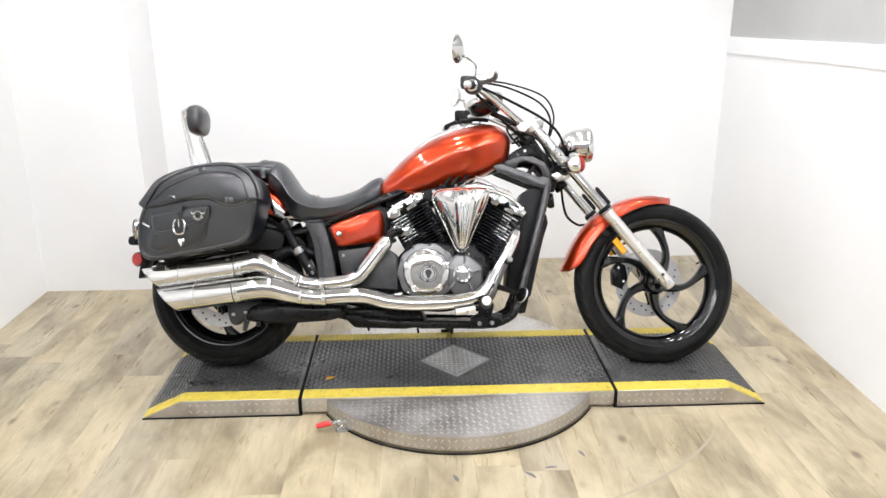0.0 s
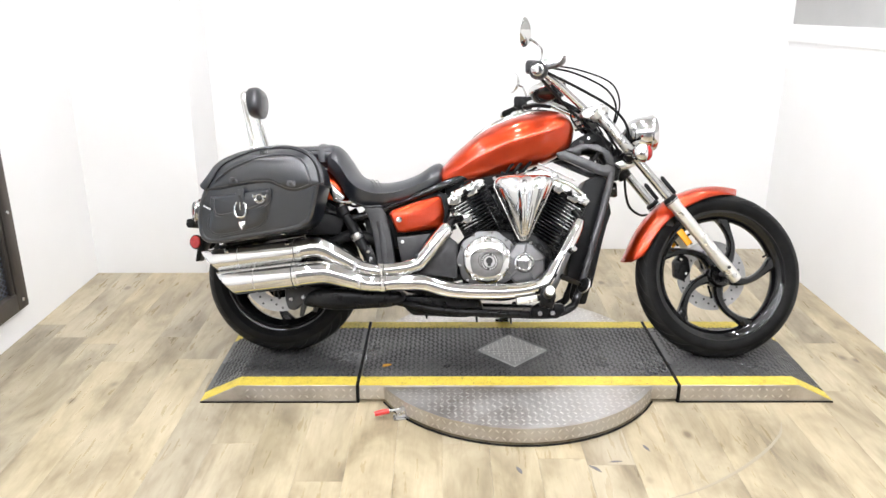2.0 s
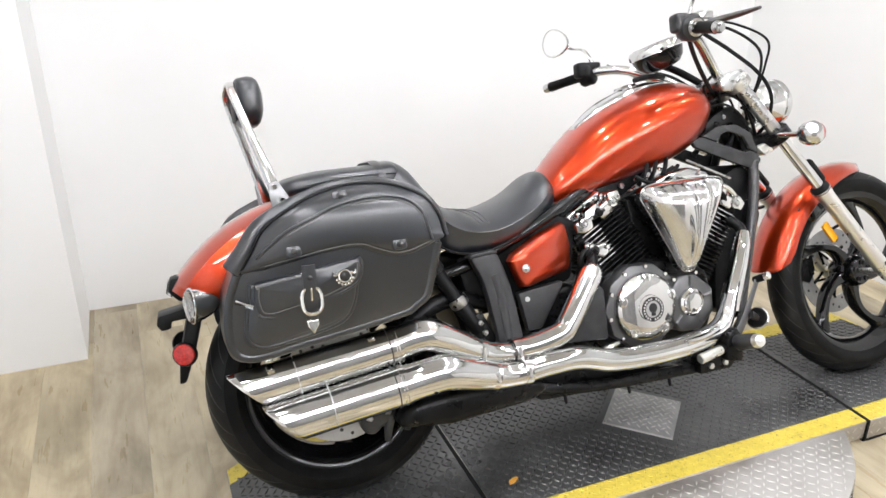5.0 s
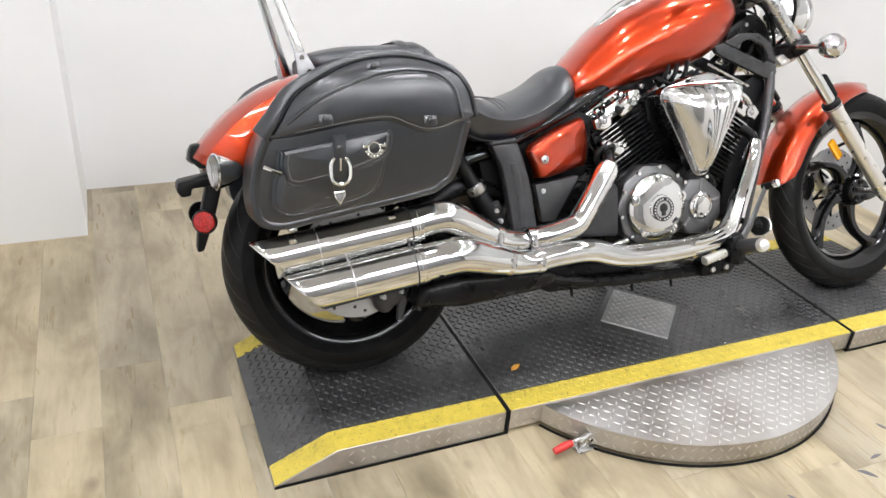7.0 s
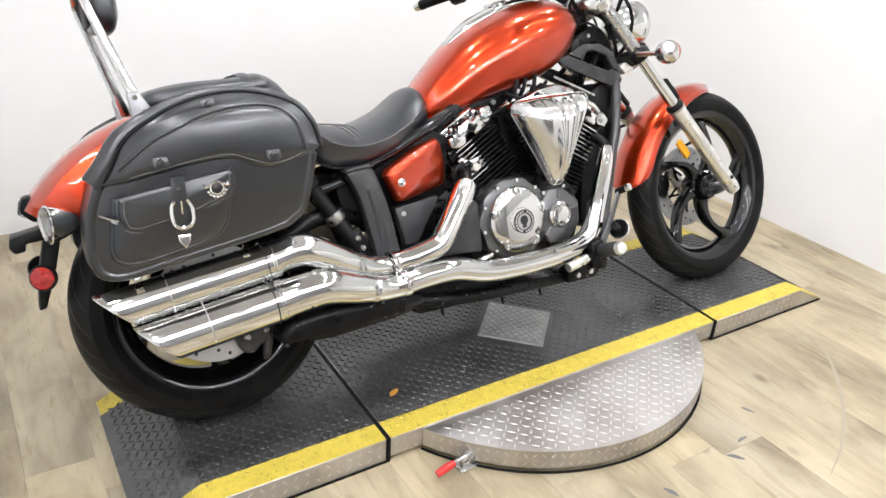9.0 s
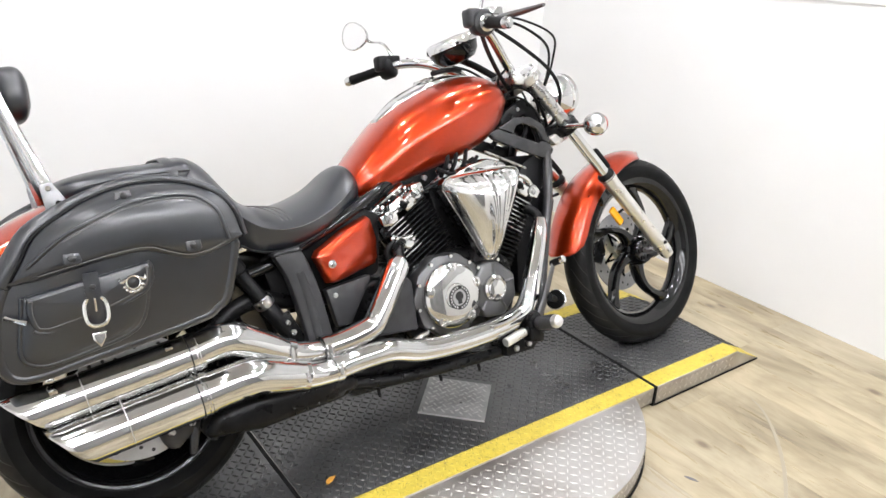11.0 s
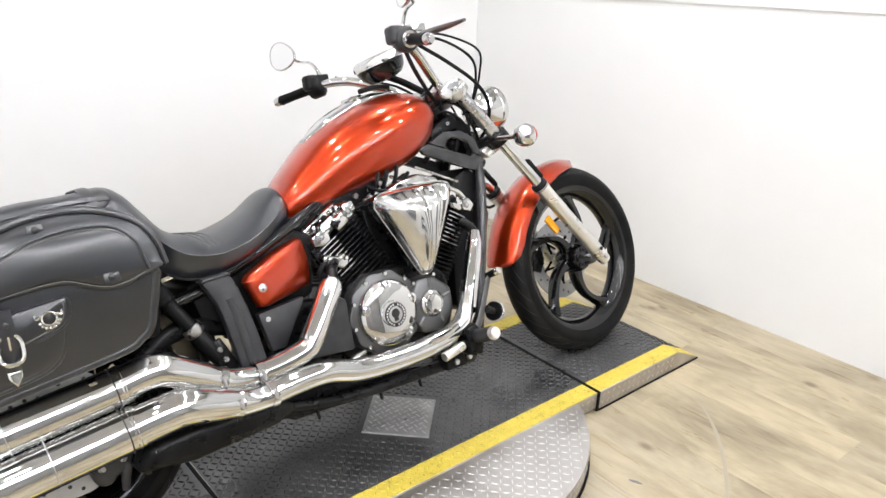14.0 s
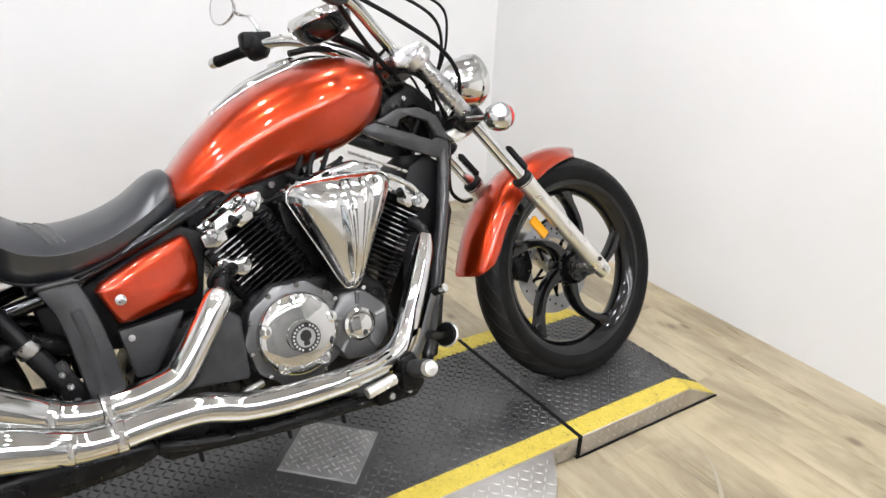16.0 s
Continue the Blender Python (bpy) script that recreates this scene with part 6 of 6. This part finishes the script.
def muffler(p0, p1, r, cut, label):
    """A slash-cut muffler from the open end p0 to p1."""
    p0, p1 = Vector(p0), Vector(p1)
    d = (p1 - p0).normalized()
    up = Vector((0, 1, 0)).cross(d)
    up = up if up.z > 0 else -up
    side = d.cross(up)
    rows = []
    length = (p1 - p0).length

    def ring(h, rad, slant):
        return [p0 + d * (h + slant * -math.cos(a)) + rad * (math.cos(a) * up + math.sin(a) * side) for a in (2 * math.pi * k / 112 for k in range(112))]
    body = [(0.002, r, cut), (0.012, r, cut * 0.85), (0.022, r, cut * 0.68), (0.032, r, cut * 0.5), (0.042, r, cut * 0.33), (0.052, r, cut * 0.16), (0.064, r, 0.0), (0.09, r, 0)] + [(length * f, r, 0) for f in (0.32, 0.4, 0.5, 0.6, 0.7, 0.8, 0.9, 0.96, 1.0)]
    for h, rad, sl in [(0.10, r * 0.90, 0), (0.0, r * 0.93, cut), (0.0, r * 0.985, cut)] + body:
        rows.append(ring(h, rad, sl))
    m = part("muffler", rings(rows, cap=False), CHROME, bike, label, 50)
    bm = bmesh.new()
    bm.faces.new([bm.verts.new(p) for p in ring(0.095, r * 0.90, 0)])
    part("baffle", bm, EMBLEM_DARK, m)
    part("seam_ring", lathe([(r * 0.99, -0.0012), (r * 1.006, -0.0012), (r * 1.006, 0.0012), (r * 0.99, 0.0012)], p0 + d * 0.115, d, 64), STEEL, m)
    part("seam_ring", lathe([(r, -0.0015), (r * 1.022, -0.0015), (r * 1.022, 0.0015), (r, 0.0015)], p1 - d * 0.028, d, 64), EMBLEM_DARK, m)
    part("band", lathe([(r * 0.995, -0.005), (r * 1.03, -0.003), (r * 1.03, 0.003), (r * 0.995, 0.005)], p1 - d * 0.012, d, 40), CHROME, m)
    return m


muffler((-1.208, -0.243, 0.389), (-0.845, -0.258, 0.436), 0.0465, 0.036, "slash-cut chrome upper muffler")
muffler((-1.138, -0.266, 0.305), (-0.845, -0.282, 0.343), 0.051, 0.038, "slash-cut chrome lower muffler")
up = pipe("exhaust_pipe", [(-0.86, -0.262, 0.436), (-0.80, -0.262, 0.446), (-0.76, -0.260, 0.440), (-0.68, -0.250, 0.398), (-0.62, -0.243, 0.368), (-0.56, -0.240, 0.357), (-0.53, -0.240, 0.357)], [0.042, 0.043, 0.043, 0.038, 0.032, 0.029, 0.029], "chrome upper exhaust shield")
lo = pipe("exhaust_pipe", [(-0.86, -0.285, 0.341), (-0.80, -0.285, 0.349), (-0.74, -0.284, 0.350), (-0.66, -0.278, 0.328), (-0.60, -0.272, 0.312), (-0.56, -0.270, 0.308), (-0.52, -0.270, 0.308)], [0.048, 0.048, 0.046, 0.040, 0.034, 0.032, 0.032], "chrome lower exhaust shield")
rear_hd = pipe("header_pipe", [(-0.545, -0.242, 0.360), (-0.47, -0.243, 0.366), (-0.40, -0.243, 0.382), (-0.372, -0.240, 0.408), (-0.325, -0.232, 0.468), (-0.285, -0.224, 0.520), (-0.272, -0.218, 0.537)], [0.029, 0.030, 0.031, 0.032, 0.031, 0.030, 0.022], "chrome rear header shield")
front_hd = pipe("header_pipe", [(-0.54, -0.268, 0.308), (-0.45, -0.262, 0.314), (-0.36, -0.258, 0.312), (-0.27, -0.256, 0.288), (-0.16, -0.255, 0.280), (-0.02, -0.253, 0.284), (0.08, -0.248, 0.302), (0.128, -0.240, 0.335), (0.165, -0.228, 0.40), (0.205, -0.212, 0.47), (0.236, -0.198, 0.53), (0.252, -0.190, 0.566)], [0.031, 0.032, 0.032, 0.031, 0.031, 0.030, 0.029, 0.029, 0.028, 0.027, 0.025, 0.017], "chrome front header shield")
for pts, nm in (([(-0.272, -0.215, 0.535), (-0.255, -0.185, 0.560), (-0.215, -0.135, 0.574)], 0), ([(0.248, -0.190, 0.555), (0.250, -0.175, 0.58), (0.235, -0.15, 0.60)], 1)):
    part("exhaust_elbow", tube(pts, 0.016, 14), SATIN_BLACK, bike, "black exhaust elbow")
for par, p, d in ((up, (-0.635, -0.245, 0.374), (0.9, 0, -0.42)), (lo, (-0.615, -0.274, 0.315), (0.95, 0, -0.25)), (rear_hd, (-0.535, -0.241, 0.358), (1, 0, 0.03)), (front_hd, (-0.525, -0.268, 0.309), (1, 0, 0.03))):
    part("pipe_clamp", lathe([(0.033, -0.011), (0.036, -0.009), (0.036, 0.009), (0.033, 0.011)], p, d, 28), CHROME, par, "chrome clamp band")
    q = Vector(p) + Vector((0, -0.036, 0.004))
    part("clamp_screw", rod(q - Vector((0, 0, 0.014)), q + Vector((0, 0, 0.014)), 0.005, 8), STEEL, par)
part("shield_slot", tube([(-0.04, -0.279, 0.300), (0.02, -0.279, 0.305), (0.07, -0.274, 0.318)], 0.009, 8), CHROME, front_hd)
part("collector_box", prism([(-0.86, 0.215), (-0.83, 0.275), (-0.70, 0.285), (-0.46, 0.275), (-0.44, 0.235), (-0.50, 0.212), (-0.72, 0.198)], -0.235, -0.02, 0.025, 3), SATIN_BLACK, bike, "satin black exhaust chamber under the swingarm")
rc = part("rear_caliper", prism([(-0.940, 0.300), (-0.942, 0.238), (-0.930, 0.196), (-0.900, 0.186), (-0.884, 0.204), (-0.845, 0.216), (-0.800, 0.245), (-0.785, 0.290)], -0.150, -0.085, 0.012), GRAPHITE, bike, "dark grey rear brake caliper")
for x, z in ((-0.872, 0.166), (-0.818, 0.184)):
    part("caliper_lug", tube([(x + 0.016, -0.138, z + 0.062), (x + 0.006, -0.142, z + 0.030), (x, -0.142, z)], [0.014, 0.0115, 0.009], 12), GRAPHITE, rc)
bolt_parts("caliper_bolt", [(-0.915, -0.150, 0.235), (-0.865, -0.150, 0.245)], (0, -1, 0), 0.009, 0.007, STEEL, rc)
part("caliper_hose", tube([(-0.85, -0.12, 0.27), (-0.80, -0.11, 0.25), (-0.72, -0.1, 0.29), (-0.6, -0.1, 0.33)], 0.006, 8), PLASTIC, rc)
part("rear_axle", rod((RW.x, -0.15, RW.z), (RW.x, 0.15, RW.z), 0.012, 12), STEEL, bike)

# ---- frame and radiator ----
for s in (-1, 1):
    part("lower_rail", tube([(-0.50, s * 0.15, 0.235), (-0.30, s * 0.16, 0.198), (0.0, s * 0.16, 0.185), (0.15, s * 0.15, 0.185), (0.23, s * 0.135, 0.215), (0.250, s * 0.132, 0.25)], 0.0165, 14), SATIN_BLACK, bike, "satin black lower frame rail")
    part("down_tube", tube([(0.247, s * 0.132, 0.245), (0.262, s * 0.13, 0.28), (0.30, s * 0.125, 0.42), (0.36, s * 0.115, 0.63), (0.392, s * 0.09, 0.76), (0.40, s * 0.06, 0.83)], 0.0168, 16), FRAME_GREY, bike, "dark grey painted frame tube")
    part("frame_brace", prism([(0.160, 0.846), (0.178, 0.823), (0.30, 0.772), (0.367, 0.746), (0.402, 0.740), (0.407, 0.785), (0.372, 0.800), (0.359, 0.794), (0.291, 0.820), (0.26, 0.831), (0.20, 0.854)], s * 0.096 - 0.009, s * 0.096 + 0.009, 0.003), FRAME_GREY, bike, "dark grey cast frame brace")
    part("frame_arch", prism([(0.202, 0.856), (0.268, 0.884), (0.334, 0.881), (0.382, 0.855), (0.402, 0.818), (0.408, 0.788), (0.374, 0.802), (0.372, 0.813), (0.354, 0.843), (0.298, 0.863), (0.272, 0.855), (0.262, 0.834)], s * 0.095 - 0.008, s * 0.095 + 0.008, 0.004), FRAME_GREY, bike, "dark grey arch over the frame brace")
    o = [(0.227, 0.861), (0.232, 0.892), (0.264, 0.914), (0.318, 0.939), (0.352, 0.928), (0.398, 0.882), (0.384, 0.863), (0.319, 0.888), (0.274, 0.873)]
    fp = part("neck_plate", prism(o, s * 0.078 - 0.007, s * 0.078 + 0.007, 0.005), SATIN_BLACK, bike, "satin black frame neck plate")
    part("plate_bolt", lathe([(0.007, 0), (0.006, 0.004), (0, 0.004)], (0.300, s * 0.084, 0.908), (0, s, 0), 10), STEEL, fp)
    part("radiator_cover", prism([(0.352, 0.648), (0.385, 0.640), (0.392, 0.60), (0.375, 0.55), (0.292, 0.225), (0.262, 0.222), (0.250, 0.24), (0.285, 0.40)], s * 0.092 - 0.016, s * 0.092 + 0.016, 0.006), PLASTIC, bike, "black radiator side cover")
part("radiator", prism([(0.285, 0.30), (0.315, 0.29), (0.385, 0.60), (0.352, 0.61)], -0.105, 0.105, 0.006), PLASTIC, bike, "black radiator")
part("radiator_shroud", prism([(0.215, 0.33), (0.285, 0.29), (0.368, 0.64), (0.384, 0.735), (0.345, 0.762), (0.290, 0.735), (0.25, 0.66)], -0.088, 0.088, 0.01), PLASTIC, bike, "black radiator shroud")
for s in (-1, 1):
    part("neck_web", tube([(0.375, s * 0.066, 0.755), (0.385, s * 0.068, 0.80), (0.372, s * 0.066, 0.85), (0.35, s * 0.066, 0.885)], [0.014, 0.010, 0.010, 0.013], 10), SATIN_BLACK, bike)
    part("neck_web", tube([(0.30, s * 0.072, 0.80), (0.335, s * 0.070, 0.835), (0.345, s * 0.066, 0.88)], [0.010, 0.008, 0.010], 10), SATIN_BLACK, bike)
part("neck", lathe([(0.034, 0), (0.040, 0.01), (0.040, 0.16), (0.034, 0.17)], (0.435, 0, 0.80), DIR, 24, cap=True), SATIN_BLACK, bike, "satin black steering head")
part("backbone", tube([(0.40, 0, 0.88), (0.25, 0, 0.87), (0.0, 0, 0.80), (-0.3, 0, 0.71)], 0.03, 12), SATIN_BLACK, bike)
part("downtube_brace", tube([(0.43, -0.03, 0.86), (0.42, -0.055, 0.80), (0.405, -0.07, 0.74)], [0.02, 0.024, 0.02], 10), SATIN_BLACK, bike)
part("cross_plate", box(-0.15, 0.17, -0.15, 0.15, 0.168, 0.19, 0.006), SATIN_BLACK, bike, "black engine cradle plate")
bolt_parts("rail_stub", [(-0.362, -0.155, 0.192), (-0.158, -0.155, 0.18), (-0.02, -0.155, 0.175)], (0.1, 0, -1), 0.005, 0.03, PLASTIC, bike)
part("foot_bracket", prism([(0.06, 0.172), (0.165, 0.172), (0.195, 0.20), (0.19, 0.23), (0.10, 0.235), (0.06, 0.215)], -0.20, -0.15, 0.006), SATIN_BLACK, bike, "black forward control bracket")
bolt_parts("bracket_bolt", [(0.095, -0.20, 0.192), (0.145, -0.20, 0.195)], (0, -1, 0), 0.010, 0.008, STEEL, bike)
for s in (-1, 1):
    pegr = part("foot_peg", tube([(0.120, s * 0.20, 0.255), (0.118, s * 0.29, 0.278), (0.115, s * 0.345, 0.290)], [0.014, 0.013, 0.014], 12), SATIN_BLACK, bike, "black foot peg with chrome tip")
    part("peg_rubber", lathe([(0.017, 0), (0.021, 0.006), (0.022, 0.075), (0.019, 0.082)], (0.117, s * 0.292, 0.276), (-0.03, s * 0.97, 0.2), 14, cap=True), GRAPHITE, pegr)
    part("peg_tip", lathe([(0.019, 0.080), (0.020, 0.088), (0.016, 0.098), (0.0, 0.101)], (0.117, s * 0.292, 0.276), (-0.03, s * 0.97, 0.2), 16), SATIN, pegr, "chrome peg tip")
part("master_cylinder", rod((-0.005, -0.285, 0.246), (0.075, -0.275, 0.258), 0.014, 14), SATIN, bike, "satin silver brake cylinder")
part("cylinder_boot", rod((0.07, -0.276, 0.257), (0.105, -0.272, 0.262), 0.012, 12), RUBBER, bike)
part("control_arm", prism([(0.085, 0.225), (0.135, 0.215), (0.15, 0.27), (0.125, 0.315), (0.09, 0.305)], -0.29, -0.25, 0.008), SATIN_BLACK, bike, "black footrest hanger")
part("brake_pedal", tube([(0.112, -0.275, 0.262), (0.150, -0.285, 0.325), (0.178, -0.292, 0.395), (0.196, -0.297, 0.440)], [0.013, 0.011, 0.009, 0.008], 12, flat=0.4), CASE_METAL, bike, "dull grey metal brake pedal")
peg = part("toe_peg", rod((0.196, -0.285, 0.438), (0.207, -0.318, 0.450), 0.0105, 14), RUBBER, bike, "black toe peg with chrome tip")
part("peg_tip", rod((0.206, -0.315, 0.449), (0.211, -0.328, 0.454), 0.0115, 14), CHROME, peg, "chrome tip")
pp = part("pedal_pad", lathe([(0.027, 0), (0.030, 0.004), (0.030, 0.014), (0.026, 0.018), (0.0, 0.018)], (0.275, -0.202, 0.303), (-0.80, -0.45, 0.40), 24, cap=True), RUBBER, bike, "round black pedal pad")
part("pad_rim", lathe([(0.030, 0.003), (0.033, 0.005), (0.033, 0.008), (0.030, 0.010)], (0.275, -0.202, 0.303), (-0.80, -0.45, 0.40), 24), STEEL, pp)
part("pad_arm", tube([(0.165, -0.300, 0.345), (0.225, -0.25, 0.322), (0.272, -0.205, 0.304)], [0.012, 0.010, 0.008], 10, flat=0.6), SATIN_BLACK, bike)
part("horn", lathe([(0.01, -0.02), (0.03, -0.015), (0.034, 0.0), (0.03, 0.012), (0.0, 0.015)], (0.415, -0.03, 0.70), (1, -0.1, 0.1), 20), GLOSS_BLACK, bike, "black horn")
# side stand, swung out on the far side
part("side_stand", tube([(0.02, 0.17, 0.20), (0.0, 0.24, 0.145), (-0.03, 0.325, 0.115)], [0.014, 0.012, 0.012], 12), SATIN_BLACK, bike, "black side stand, swung out")
part("stand_foot", box(-0.06, 0.0, 0.305, 0.350, 0.108, 0.118, 0.003), SATIN_BLACK, bike)


# ---- floor planks ----
def planks():
    w, length, gap = 0.166, 1.22, 0.0004
    cache = {}
    rnd = random.Random(5)
    x = X0 - 0.02
    while x < X1:
        y = Y0 - rnd.random() * length
        x1 = min(x + w, X1)
        while y < YB:
            ya, yb = max(y, Y0), min(y + length, YB)
            if yb - ya > 0.02 and not (x1 < XJ and ya > YJ):
                key = (round(x1 - x, 3), round(yb - ya, 3))
                if key not in cache:
                    hx, hy, b = key[0] / 2 - gap / 2, key[1] / 2 - gap / 2, 0.0003
                    me = bpy.data.meshes.new("plank")
                    top = [(-hx + b, -hy + b, 0), (hx - b, -hy + b, 0), (hx - b, hy - b, 0), (-hx + b, hy - b, 0)]
                    rim = [(-hx, -hy, -b), (hx, -hy, -b), (hx, hy, -b), (-hx, hy, -b)]
                    low = [(p[0], p[1], -0.011) for p in rim]
                    me.from_pydata(top + rim + low, [], [(0, 1, 2, 3)] + [(i, 4 + i, 4 + (i + 1) % 4, (i + 1) % 4) for i in range(4)] + [(4 + i, 8 + i, 8 + (i + 1) % 4, 4 + (i + 1) % 4) for i in range(4)])
                    me.materials.append(PLANK)
                    cache[key] = me
                ob = new("plank", cache[key])
                ob.parent = floor
                ob.location = ((x + x1) / 2, (ya + yb) / 2, 0)
            y += length
        x += w


planks()


def thin_mark(points, width, mat):
    """A thin mark on the planks: the short rubber scuffs and the long faint arc."""
    pts = smooth_path([(x, y, 0.0) for x, y in points], 5)
    rows = []
    for i, p in enumerate(pts):
        d = (pts[min(i + 1, len(pts) - 1)] - pts[max(i - 1, 0)]).normalized()
        n = Vector((-d.y, d.x, 0)) * width * 0.5 * (0.25 + math.sin(math.pi * i / (len(pts) - 1)))
        rows.append([p - n, p + n, p + n * 0.9 + Vector((0, 0, 0.0007)), p - n * 0.9 + Vector((0, 0, 0.0007))])
    part("scuff_mark", rings(rows), mat, floor, "thin dark mark on the planks")


SCUFF = material("rubber_scuff", (0.12, 0.115, 0.13), 0.5)
FAINT = material("faint_floor_arc", (0.335, 0.292, 0.215), 0.36)
for points, width in (([(0.420, -0.300), (0.428, -0.318), (0.436, -0.340)], 0.010), ([(0.205, -0.424), (0.225, -0.440), (0.240, -0.462)], 0.012), ([(-0.045, -0.430), (-0.036, -0.450), (-0.030, -0.470)], 0.012), ([(0.280, -0.404), (0.300, -0.400), (0.325, -0.399)], 0.008)):
    thin_mark(points, width, SCUFF)
# a long arc slightly darker than the planks
thin_mark([(0.980, -0.150), (0.943, -0.227), (0.853, -0.330), (0.710, -0.452), (0.549, -0.554), (0.403, -0.616)], 0.010, FAINT)


def level(ob):
    return 0 if ob.parent is None else 1 + level(ob.parent)


for ob in list(scene.objects):
    while level(ob) > 2:
        up = ob.parent
        ob.matrix_basis = up.matrix_basis @ ob.matrix_basis
        ob.parent = up.parent
